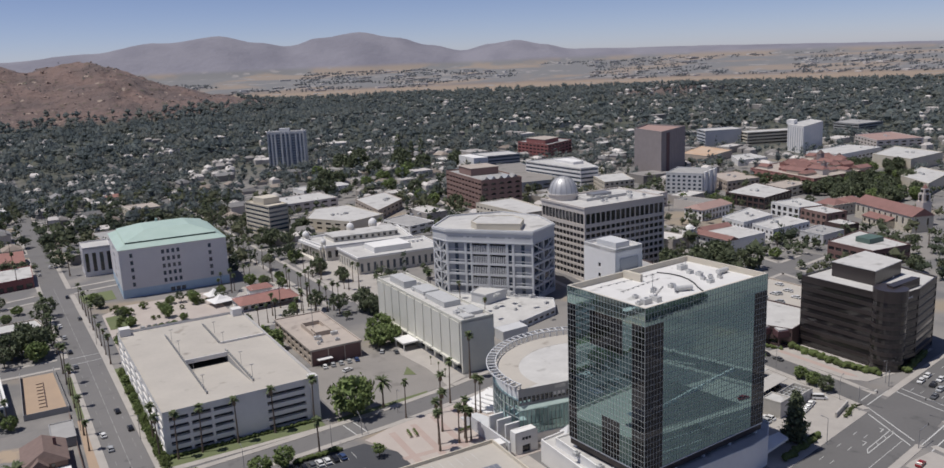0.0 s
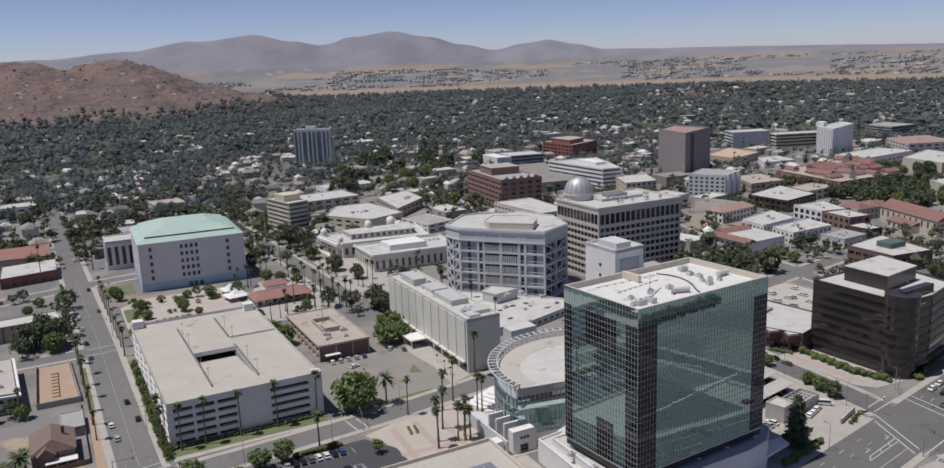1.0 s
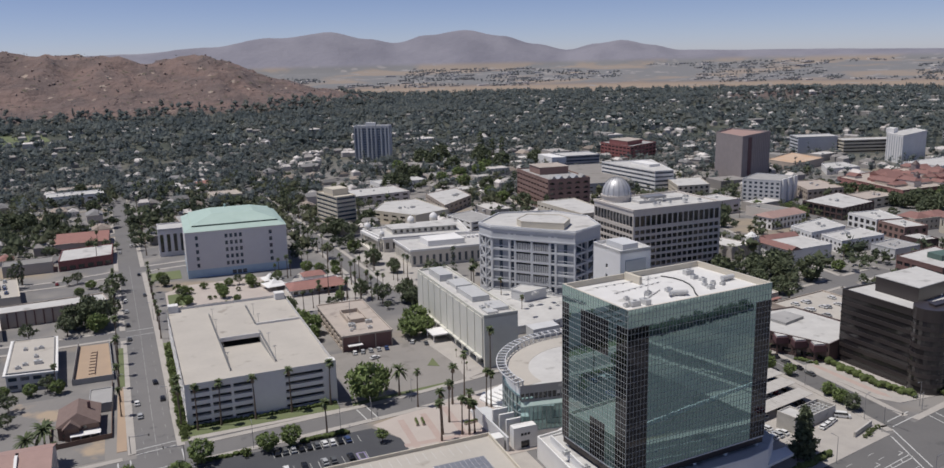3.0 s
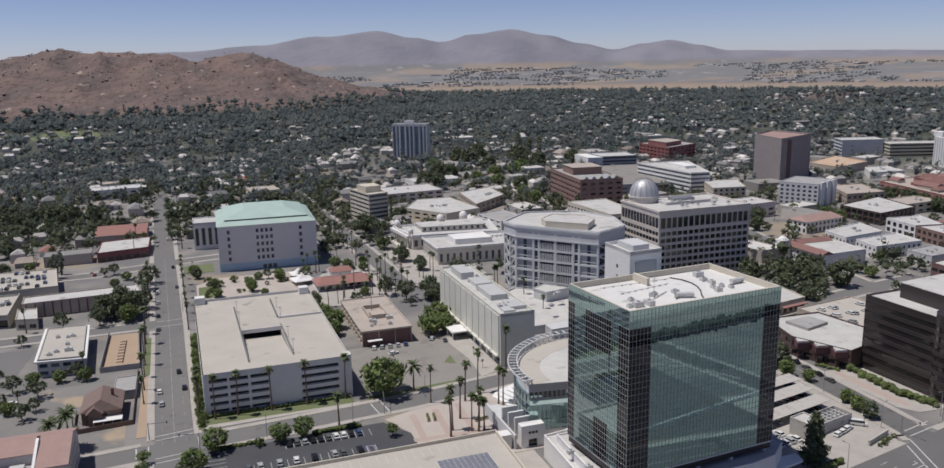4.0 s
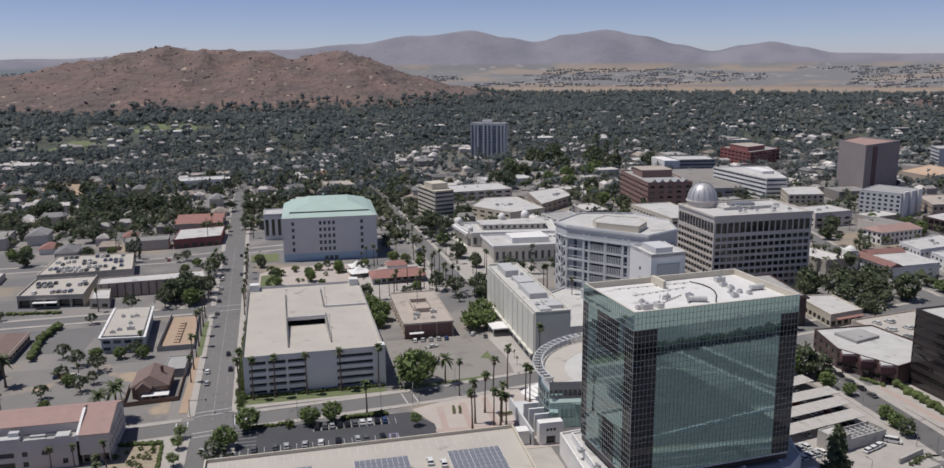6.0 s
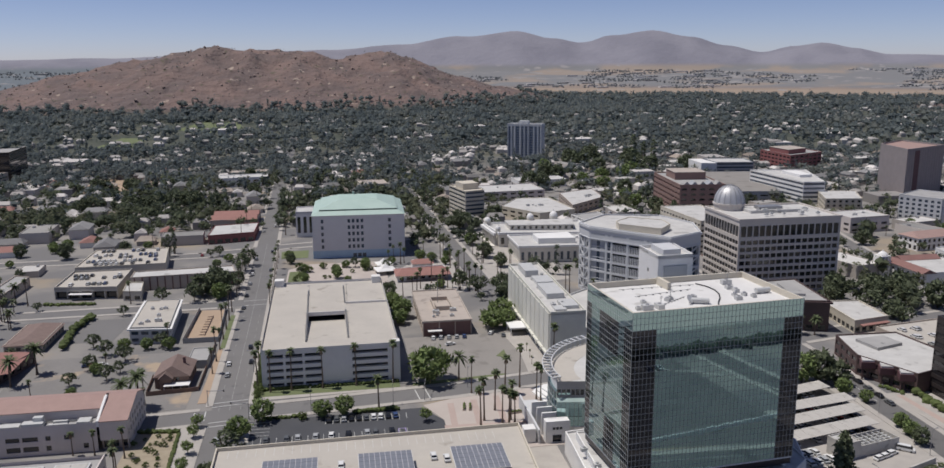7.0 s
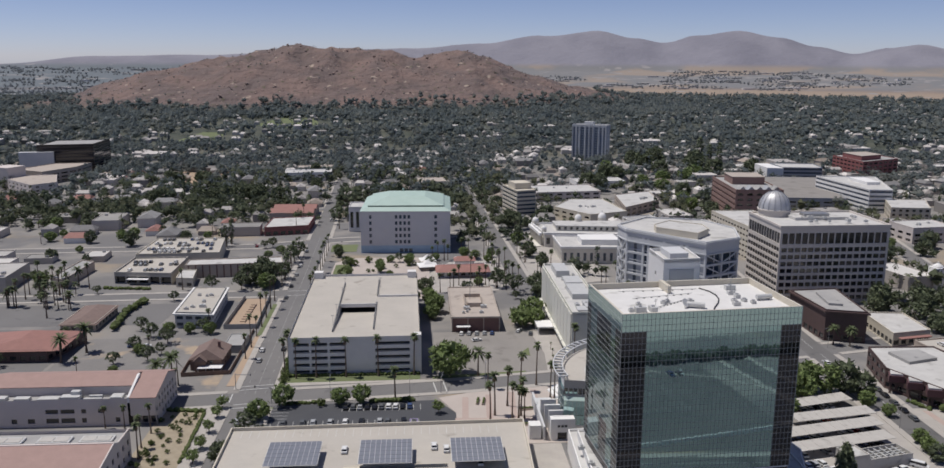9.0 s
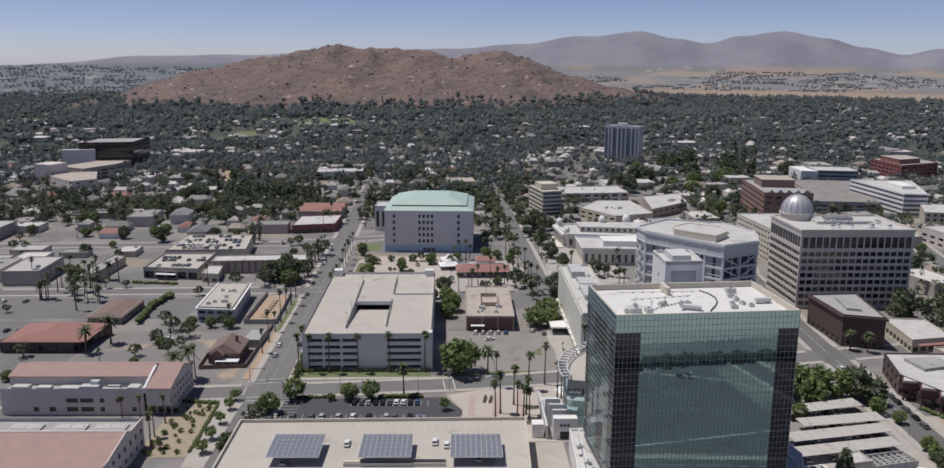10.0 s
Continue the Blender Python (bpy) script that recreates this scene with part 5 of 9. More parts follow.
def left_campus():
    """Two pale buildings with pink tiled roofs and sunken roof wells full of plant."""
    B = thing("pink_roofed_hall", "pale stucco hall with pink tiled roof and roof well", "school building", -60, 236)
    take(-75, 4, 170, 264)
    W, D = 61, 26
    wall(B, (0, 0), (51.5, 0), 0, 10.2, [(11.5, 13.4), (17, 19.5), (23.3, 27.6), (28.4, 33.2), (35.5, 37.1), (41.2, 43.0), (47, 48.6)], [(1.4, 3.2), (4.9, 6.5)], M_PALESTUCCO, M_GLASS, 0.45, skip=((0, 1), (1, 1), (5, 0), (6, 1)))
    wall(B, (52.3, 0), (W, 0), 3.6, 10.4, [], [], M_PALESTUCCO, M_GLASS, 0.45)
    wall(B, (52.3, 1.8), (W, 1.8), 0, 3.6, spread(3, W - 52.3, 1.8), [(0.3, 2.7)], M_TAN, M_GLASS, 0.3, name="recessed_wall")
    wall(B, (W, 0), (W, D), 0, 10.4, spread(8, D, 1.5), [(1.2, 3.0), (4.6, 6.4), (7.6, 9.2)], M_PALESTUCCO, M_GLASS, 0.45, skip=((0, 2), (7, 2), (1, 0)))
    wall(B, (W, D), (0, D), 0, 10.4, [], [], M_PALESTUCCO, M_GLASS, 0.4)
    upright(B, "gable_wall", W - 0.35, W, [(0, 10.4), (D, 10.4), (15, 13.9)], M_PALESTUCCO)
    upright(B, "raked_parapet", 51.5, 52.3, [(-0.05, 8.5), (13, 8.5), (13, 14.4), (11.5, 14.4), (-0.05, 10.6)], M_WHITE, "white raked parapet between roof and well")
    solid("well_floor", [(0.5, 0.5), (51.4, 0.5), (51.4, 7.0), (0.5, 7.0)], 8.4, 8.9, M_GREY_ROOF, B)
    solid("well_wall", [(0, 7.02), (51.4, 7.02), (51.4, 7.4), (0, 7.4)], 8.4, 12.35, M_PALESTUCCO, B)
    roof_sheet(B, "roof", [[(-0.4, 6.6, 12.3), (51.45, 6.6, 12.3), (51.45, 15, 14.2), (-0.4, 15, 14.2)], [(52.35, -0.5, 10.5), (W + 0.5, -0.5, 10.5), (W + 0.5, 15, 14.2), (52.35, 15, 14.2)],
                           [(W + 0.5, 15.02, 14.2), (W + 0.5, D + 0.6, 10.5), (-0.4, D + 0.6, 10.5), (-0.4, 15.02, 14.2)]], M_PINKTILE, 0.25, "pink tiled roof slopes")
    for x0, x1, y0, y1, h in ((20, 27, 2, 5, 0.7), (28, 34.5, 1.5, 4.5, 1.5), (31, 34, 3.5, 5.5, 2.7), (36, 42, 2, 3, 0.6), (37, 41.5, 4, 5, 0.9), (45, 49, 1.6, 5.4, 1.1), (3, 9, 2, 5, 1.2), (12, 17, 2, 4.6, 1.0)):
        bm = bmesh.new()
        box(bm, x0, x1, y0, y1, 8.9, 8.9 + h)
        part("roof_duct", bm, M_CASING, B)
    for k, (x0, x1) in enumerate(((21, 33), (33, 44), (40, 49))):
        bm = bmesh.new()
        bar(bm, (x0, 5.6 - 0.3 * k, 9.3), (x1, 5.2, 9.3), 0.35)
        part("duct_pipe", bm, M_METAL, B)
    C = thing("pink_roofed_wing", "pale stucco wing with pink tiled roof and skylights", "school building", -60, 176)
    W, D, H = 60.5, 35.5, 10.0
    wall(C, (W, 0), (W, D), 0, 9.0, spread(8, D, 1.6), [(1.5, 3.3), (5.6, 7.4)], M_PALESTUCCO, M_GLASS)
    wall(C, (W, D), (0, D), 0, H, spread(10, W, 1.8), [(2, 4), (6, 8)], M_PALESTUCCO, M_GLASS)
    wall(C, (0, 0), (W, 0), 0, 7.6, [], [], M_PALESTUCCO, M_GLASS)
    solid("roof_deck", [(0.3, 23.4), (W - 0.5, 23.4), (W - 0.5, D - 0.5), (0.3, D - 0.5)], 8, 9.0, M_GREY_ROOF, C)
    upright(C, "end_wall", W - 0.4, W + 0.002, [(0, 7.6), (D, 8.9), (D, 10.3), (25.5, 10.3), (22, 11.6), (0, 7.7)], M_PALESTUCCO, "pale stucco end wall with raked top")
    solid("ridge_wall", [(0, 22.4), (W - 0.45, 22.4), (W - 0.45, 23.2), (0, 23.2)], 8.4, 11.5, M_PALESTUCCO, C)
    roof_sheet(C, "roof", [[(-0.4, -0.6, 7.6), (W - 0.45, -0.6, 7.6), (W - 0.45, 22.35, 11.3), (-0.4, 22.35, 11.3)]], M_PINKTILE, 0.25, "pink tiled roof slope")
    for x in (5, 20, 34.5, 47.5):
        bm = bmesh.new()
        box(bm, x, x + 10, 27.5, 32, 9.0, 9.7)
        light = part("skylight", bm, M_CASING, C)
        for k in range(2):
            bm = bmesh.new()
            box(bm, x + 0.5 + 4.6 * k, x + 4.7 + 4.6 * k, 28.1, 31.4, 9.7, 9.85)
            part("skylight_pane", bm, M_SHEET, light)


def victorian():
    V = thing("wooden_house", "old brown wooden house with steep gabled roof", "house", -1, 288)
    V.scale = (1, 1, 0.84)
    take(-4, 18, 284, 316)
    wall(V, (0, 0), (13, 0), 0, 5.6, [(1.5, 2.7), (4.5, 6), (8, 9.2)], [(1, 2.6), (3.6, 5)], M_WOOD, M_GLASS, 0.2)
    wall(V, (13, 0), (13, 17), 0, 5.6, spread(4, 17, 1.2), [(1, 2.6), (3.6, 5)], M_WOOD, M_GLASS, 0.2)
    wall(V, (13, 17), (0, 17), 0, 5.6, [], [], M_WOOD, M_GLASS)
    wall(V, (0, 17), (0, 0), 0, 5.6, spread(4, 17, 1.2), [(1, 2.6), (3.6, 5)], M_WOOD, M_GLASS, 0.2)
    pitched(V, 0, 13, 0, 17, 5.6, 4.6, 0.6, M_SHINGLE, "y", "roof", 2.0)
    pitched(V, 2, 7, -2.2, 6, 5.4, 3.0, 0.4, M_SHINGLE, "y", "front_gable", 0.0)
    solid("bay", [(2.2, -1.9), (6.8, -1.9), (6.8, 0), (2.2, 0)], 0, 5.5, M_WOOD, V)
    solid("porch_roof", [(4, -4.4), (13.6, -4.4), (13.6, 0), (4, 0)], 2.7, 2.95, M_WHITE, V)
    for x in (4.2, 7.3, 10.4, 13.4):
        bm = bmesh.new()
        box(bm, x - 0.1, x + 0.1, -4.3, -4.1, 0, 2.7)
        part("porch_post", bm, M_WHITE, V)
    solid("chimney", [(9.5, 9), (10.5, 9), (10.5, 10), (9.5, 10)], 7, 11, M_BRICK, V)
    S = thing("shed", "small grey flat-roofed shed", "shed", 8, 308)
    solid("wall_body", [(0, 0), (8, 0), (8, 16), (0, 16)], 0, 3.2, M_GREY, S)
    roof_flat(S, [(0, 0), (8, 0), (8, 16), (0, 16)], 3.3, 0.3, M_GREY_ROOF, M_GREY)
    F = thing("board_fence", "brown board fence round the old house", "fence", 0, 0)
    for i, (a, b) in enumerate((((-3, 281), (16, 283)), ((16, 283), (15.5, 338)), ((-3, 281), (-4, 300)))):
        bm = bmesh.new()
        bar(bm, (*a, 0.9), (*b, 0.9), 0.12, 1.8)
        part("fence_panel", bm, M_WOOD, F)
    F = thing("lot_fence", "dark slatted fence round the bare earth lot", "fence", 0, 0)
    for a, b in (((0.5, 341.5), (16, 341.5)), ((16, 341.5), (13.5, 392.5)), ((0.5, 341.5), (0.5, 392.5))):
        bm = bmesh.new()
        bar(bm, (*a, 1.2), (*b, 1.2), 0.15, 2.4)
        part("fence_panel", bm, M_GREY, F)
    F = thing("bare_frame", "row of dark timber posts on the earth lot", "frame", 6, 352)
    for k in range(8):
        bm = bmesh.new()
        bar(bm, (0, 4 * k, 0.25), (2.4, 4 * k, 0.25), 0.16, 0.3)
        part("timber", bm, M_BROWN, F)
    bm = bmesh.new()
    bar(bm, (2.6, -1, 0.3), (2.6, 29, 0.3), 0.25, 0.5)
    part("rail", bm, M_BROWN, F)


M_PALESTUCCO = mat("pale_pink_stucco", (0.65, 0.585, 0.55), (0.57, 0.515, 0.485), 0.15, 0.85)
M_SHINGLE = mat("brown_shingles", (0.23, 0.165, 0.145), (0.175, 0.125, 0.11), 0.5, 0.9, fine=2.5, bump=0.3)
left_campus()
victorian()

b, q = block("grey_office", "two-storey grey office with overhanging white-edged flat roof", "office building", [(-23, 345), (-5, 343), (-8, 389), (-25, 390)], 6.6, M_STEELBLUE, M_GLASS_BLUE, M_GREY_ROOF, storeys(2, 3.2, 1.0, 1.6), 4.5, 3.2)
solid("eave_slab", inset(q, -1.0), 6.62, 7.2, M_WHITE, b)
roof_flat(b, inset(q, 0.3), 7.5, 0.3, M_LOTDECK, M_GREY, name="roof_top")
roof_gear(-20, 350, 7.5, 7, 9, 30, 5)
b, q = block("red_roofed_hall", "dark hall under a broad red tiled hip roof", "hall", [(-96, 301), (-64, 301), (-57, 326), (-88, 326)], 5.0, M_BROWN, M_GLASS, M_GREY_ROOF, storeys(1, 3, 1.0, 1.8), 4.0, 2.5)
pitched(b, 1, 37, 0, 25, 5.2, 3.4, 0.8, M_REDTILE, "y", "tile_roof", 8.0)
b, q = block("brown_roofed_shop", "low shop under a brown pitched roof", "shop", [(-75, 341), (-59, 341), (-59, 371), (-75, 371)], 3.4, M_TAN, M_GLASS, M_GREY_ROOF, storeys(1, 3, 1.0, 1.5), 4.0, 2.0)
pitched(b, 0, 16, 0, 30, 3.5, 2.0, 0.8, M_SHINGLE, "y", "shingle_roof", 4.0)
b, q = block("long_brick_store", "long tan store with pilasters and white roof", "store", [(-43, 437), (13, 441), (10, 456), (-44, 451)], 7.5, M_TAN, M_GLASS, M_WHITE_ROOF)
for i in range(14):
    p = Vector(q[0]).lerp(Vector(q[1]), (i + 0.5) / 14)
    solid("pilaster", [(p.x - 0.3, p.y - 0.4), (p.x + 0.3, p.y - 0.4), (p.x + 0.3, p.y + 0.1), (p.x - 0.3, p.y + 0.1)], 0, 7.6, M_BRICK, b)
b, q = block("cream_store", "small cream store with white roof", "store", [(-43, 418), (-33, 416), (-36, 436), (-45, 437)], 5.0, M_CREAM, M_GLASS, M_WHITE_ROOF, storeys(1, 3, 0.8, 2), 5, 3)
b, q = block("rooftop_parking_store", "large store with rows of cars parked on its roof", "store", [(-80, 464.5), (-30, 467), (-36, 510), (-80, 511)], 8.0, M_CREAM, M_GLASS, M_LOTDECK)
b, q = block("dark_front_store", "store with deep dark glazed front under a roof car park", "store", [(-80, 427), (-47, 423), (-48, 463.5), (-80, 463)], 6.0, M_LOTDECK, M_GLASS, M_LOTDECK, [(0.3, 4.4)], 6.4, 6.0, 1.0, 2.2, (0,))
solid("front_canopy", [(8, -4), (20, -5.4), (20, -1), (8, 0.2)], 3.2, 3.5, M_WHITE, b)
b, q = block("pale_roofed_hall", "long low hall with a pale grey roof", "hall", [(-113, 421), (-104, 417), (-103, 459), (-112, 464)], 5.0, M_TAN, M_GLASS, M_GREY_ROOF)
b, q = block("red_awning_store", "white-roofed store with red shopfront", "store", [(-18, 553), (13, 560), (13, 596), (-18, 590)], 6.0, M_RED, M_GLASS, M_WHITE_ROOF, storeys(1, 4, 0.5, 2.6), 5, 3.6)
b, q = block("red_roofed_store", "long store with two red metal roofs", "store", [(-24, 608.5), (10, 614), (10, 650), (-24, 643)], 6.0, M_TAN, M_GLASS, M_GREY_ROOF, storeys(1, 4, 0.8, 2.2), 5, 3)
pitched(b, 0, 34, 2, 19, 6.2, 2.6, 0.4, M_REDTILE, "x", "front_roof")
pitched(b, 0, 34, 20, 37, 6.2, 2.6, 0.4, M_REDTILE, "x", "rear_roof")
b, q = block("red_tiled_pavilion", "low pavilion under red tiled hip roofs", "pavilion", [(105, 430), (135, 436), (134, 450), (104, 446)], 3.6, M_WHITE, M_GLASS, M_REDTILE, storeys(1, 3, 0.6, 2), 4, 2.6)
pitched(b, -0.5, 30, -1, 15, 3.8, 2.6, 1.0, M_REDTILE, "x", "tile_roof", 5)
b, q = block("red_tiled_kiosk", "small kiosk with raised red tiled roof", "pavilion", [(116, 452), (128, 454), (128, 462), (116, 462)], 4.6, M_WHITE, M_GLASS, M_REDTILE)
pitched(b, 0, 12, 0, 9, 4.8, 2.0, 0.8, M_REDTILE, "x", "tile_roof", 3)


def tent(x, y, s):
    T = thing("white_tent", "peaked white fabric tent", "tent", x, y, 0, 10)
    bm = bmesh.new()
    v = [bm.verts.new(p) for p in ((-s, -s, 2.6), (s, -s, 2.6), (s, s, 2.6), (-s, s, 2.6), (-0.45 * s, -0.45 * s, 3.6), (0.45 * s, -0.45 * s, 3.6), (0.45 * s, 0.45 * s, 3.6), (-0.45 * s, 0.45 * s, 3.6), (0, 0, 6))]
    for i in range(4):
        j = (i + 1) % 4
        bm.faces.new((v[i], v[j], v[4 + j], v[4 + i]))
        bm.faces.new((v[4 + i], v[4 + j], v[8]))
    part("canopy", bm, M_WHITE, T)
    for a, c in ((-s, -s), (s, -s), (s, s), (-s, s)):
        bm = bmesh.new()
        tube(bm, a, c, 0, 2.6, 0.08, 0.08, 6)
        part("pole", bm, M_METAL, T)


tent(99, 452, 6)
tent(99, 466, 5)


def courthouse():
    """Old white courthouse with a columned front, corner cupolas and a lantern dome."""
    C = thing("old_courthouse", "ornate white courthouse with columns, cupolas and roof lantern", "courthouse", 176, 508)
    take(172, 250, 460, 550)
    H = 9.0
    wall(C, (4, 0), (62, -8), 0, H, spread(12, 58, 2.4), [(2.0, 6.6)], M_COURT, M_GLASS, 0.8)
    wall(C, (62, -8), (70, 34), 0, H, spread(8, 42, 2.4), [(2.0, 6.6)], M_COURT, M_GLASS, 0.8)
    wall(C, (70, 34), (0, 36), 0, H, [], [], M_COURT, M_GLASS)
    wall(C, (0, 36), (4, 0), 0, H, spread(7, 36, 2.4), [(2.0, 6.6)], M_COURT, M_GLASS, 0.8)
    q = [(4, 0), (62, -8), (70, 34), (0, 36)]
    roof_flat(C, inset(q, -0.6), H, 1.2, M_WHITE_ROOF, M_WHITE, 0.8)
    solid("clerestory", [(14, 12), (58, 6), (62, 26), (14, 28)], H, H + 3.4, M_COURT, C)
    solid("clerestory_roof", inset([(14, 12), (58, 6), (62, 26), (14, 28)], -0.6), H + 3.4, H + 3.8, M_WHITE_ROOF, C)
    for i in range(11):
        bm = bmesh.new()
        p = Vector((16, 11.4)).lerp(Vector((57, 5.6)), i / 10)
        box(bm, p.x - 0.8, p.x + 0.8, p.y - 0.05, p.y + 0.5, H + 0.9, H + 2.8)
        part("clerestory_window", bm, M_GLASS, C)
    for i in range(8):   # columns of the west front
        p = Vector((0.2, 33)).lerp(Vector((3.2, 4)), i / 7)
        bm = bmesh.new()
        tube(bm, p.x - 1.6, p.y, 0.8, 7.6, 0.55, 0.45, 10)
        part("column", bm, M_COURT, C)
    solid("portico_base", [(-3.0, 36), (-3.0, 0), (1.5, 0), (-1.2, 36)], 0, 0.8, M_COURT, C)
    solid("entablature", [(-2.8, 35), (0.6, 2), (2.2, 2), (-0.8, 35)], 7.6, 9.4, M_WHITE, C)
    for x, y, r, z in ((2, 33, 2.4, H + 1), (4, 4, 1.8, H + 1), (32, 27, 2.6, H + 3.6), (50, 30, 3.0, H + 3.6)):
        bm = bmesh.new()
        tube(bm, x, y, z, z + 2.2, r, r, 12)
        part("cupola_drum", bm, M_COURT, C)
        bm = bmesh.new()
        ring = None
        for k in range(6):
            a = radians(k * 17)
            cur = [bm.verts.new((x + r * math.cos(a) * math.cos(2 * math.pi * i / 12), y + r * math.cos(a) * math.sin(2 * math.pi * i / 12), z + 2.2 + r * 1.1 * math.sin(a))) for i in range(12)]
            if ring:
                for i in range(12):
                    bm.faces.new((ring[i], ring[(i + 1) % 12], cur[(i + 1) % 12], cur[i]))
            ring = cur
        bm.faces.new(ring)
        cup = part("cupola_dome", bm, M_WHITE, C, smooth=True)
        bm = bmesh.new()
        tube(bm, x, y, z + 2.2 + r, z + 4.4 + r, 0.35, 0.1, 8)
        part("finial", bm, M_WHITE, cup)
    # newer front wing
    F = thing("courthouse_wing", "cream stone courthouse wing with stepped white roof", "courthouse", 184, 462)
    take(180, 250, 440, 505)
    q = [(0, 0), (54, -4), (58, 30), (0, 34)]
    for i in range(4):
        a, b = q[i], q[(i + 1) % 4]
        L = (Vector(b) - Vector(a)).length
        wall(F, a, b, 0, 10, spread(int(L / 4), L, 1.8), [(1.5, 6.8)], M_COURT, M_GLASS_BLUE, 0.5)
    roof_flat(F, inset(q, -0.8), 10, 1.0, M_WHITE_ROOF, M_WHITE, 0.6)
    solid("roof_block", [(14, 8), (38, 6), (38, 24), (14, 24)], 10, 13.5, M_WHITE, F)
    for k in range(4):
        bm = bmesh.new()
        tube(bm, 43 + 3 * k, 20, 10, 11.6, 1.1, 1.1, 12)
        part("roof_drum", bm, M_WHITE, F)


courthouse()


def apartment_tower():
    B = thing("apartment_tower", "twelve-storey pale apartment tower with blue window strips", "apartment building", 291.5, 1016, 0, -28)
    take(285, 350, 985, 1050)
    W, D, H = 45, 18, 43
    q = [(0, 0), (W, 0), (W, D), (0, D)]
    us = [(1.5, 4.0), (6, 8.5), (11, 16), (18.5, 21.4), (23.6, 26.5), (29, 34), (36.5, 39), (41, 43.5)]
    strips = [(1.0, H - 1.6)]
    wall(B, q[0], q[1], 0, H, us, strips, M_STEELBLUE, M_GLASS_PALE, 0.5, window="window_strip")
    wall(B, q[1], q[2], 0, H, [(3, 6), (12, 15)], strips, M_STEELBLUE, M_GLASS_PALE, 0.5, window="window_strip")
    wall(B, q[2], q[3], 0, H, [], [], M_STEELBLUE, M_GLASS_BLUE)
    wall(B, q[3], q[0], 0, H, [(3, 5), (12, 14)], strips, M_STEELBLUE, M_GLASS_PALE, 0.5, window="window_strip")
    for u0, u1 in us:
        for k in range(13):
            bm = bmesh.new()
            box(bm, u0, u1, 0.2, 0.46, 2.6 + 3.15 * k, 3.5 + 3.15 * k)
            part("spandrel", bm, M_STEELGREY, B)
    for u in (0.4, 10, 17.5, 22.5, 27.5, 35, 44.6):
        bm = bmesh.new()
        box(bm, u - 0.35, u + 0.35, -0.9, 0, 0, H)
        part("fin", bm, M_STEELBLUE, B)
    roof_flat(B, q, H, 1.2, M_WHITE_ROOF, M_STEELBLUE)
    solid("lift_house", [(14, 5), (26, 5), (26, 13), (14, 13)], H, H + 4.5, M_STEELBLUE, B)


def terrace_office():
    B = thing("terracotta_office", "terracotta concrete office with arched window bands and skylights", "office building", 342, 584, 0, -6)
    take(336, 388, 576, 664)
    W, D, H = 37, 76, 26
    q = [(0, 0), (W, 0), (W, D), (0, D)]
    lv = storeys(6, 4.2, 1.2, 1.9)
    for i in range(4):
        a, b = q[i], q[(i + 1) % 4]
        L = (Vector(b) - Vector(a)).length
        us = spread(int(L / 6.6), L, 4.8) if i in (0, 3) else []
        wall(B, a, b, 0, H, us, lv, M_BRICK_RED, M_GLASS, 1.2)
        if i == 0:
            d = (Vector(b) - Vector(a)).normalized()
            out = Vector((d.y, -d.x))
            for u0, u1 in us:
                for v0, v1 in lv:
                    # stepped corners that turn each opening into an arch
                    for uu, s in ((u0, 1), (u1, -1)):
                        bm = bmesh.new()
                        p = Vector(a) + d * uu - out * 0.02
                        r = p + d * s * 1.3
                        k = -out * 0.6
                        v = [bm.verts.new(x) for x in ((p.x, p.y, v1), (r.x, r.y, v1), (p.x, p.y, v1 - 1.3), (p.x + k.x, p.y + k.y, v1), (r.x + k.x, r.y + k.y, v1), (p.x + k.x, p.y + k.y, v1 - 1.3))]
                        for f in ((0, 1, 2), (3, 5, 4), (1, 4, 5, 2), (0, 2, 5, 3), (0, 3, 4, 1)):
                            bm.faces.new([v[t] for t in f])
                        part("arch_haunch", bm, M_BRICK_RED, B)
    roof_flat(B, q, H, 1.0, M_GREY_ROOF, M_BRICK_RED)
    solid("penthouse", [(6, 34), (32, 34), (32, 60), (6, 60)], H, H + 6, M_BRICK_RED, B)
    solid("penthouse_roof", [(5.5, 33.5), (32.5, 33.5), (32.5, 60.5), (5.5, 60.5)], H + 6, H + 6.4, M_BEIGE_ROOF, B)
    for k in range(5):
        bm = bmesh.new()
        x = 3 + k * 6.6
        v = [bm.verts.new(p) for p in ((x, 2, H + 0.2), (x + 6, 2, H + 0.2), (x + 3, 2, H + 3.0), (x, 12, H + 0.2), (x + 6, 12, H + 0.2), (x + 3, 12, H + 3.0))]
        for f in ((0, 1, 2), (3, 5, 4), (0, 2, 5, 3), (1, 4, 5, 2)):
            bm.faces.new([v[t] for t in f])
        part("skylight", bm, M_STEELGREY if k % 2 else M_GREY_ROOF, B)


def banded(name, label, poly, H, n, m_wall, m_pane, m_roof, sides=None):
    pitch = H / n
    return block(name, label, "office building", poly, H, m_wall, m_pane, m_roof, storeys(n, pitch, pitch * 0.42, pitch * 0.46), 0, 0, 0.8, 0.3, sides)


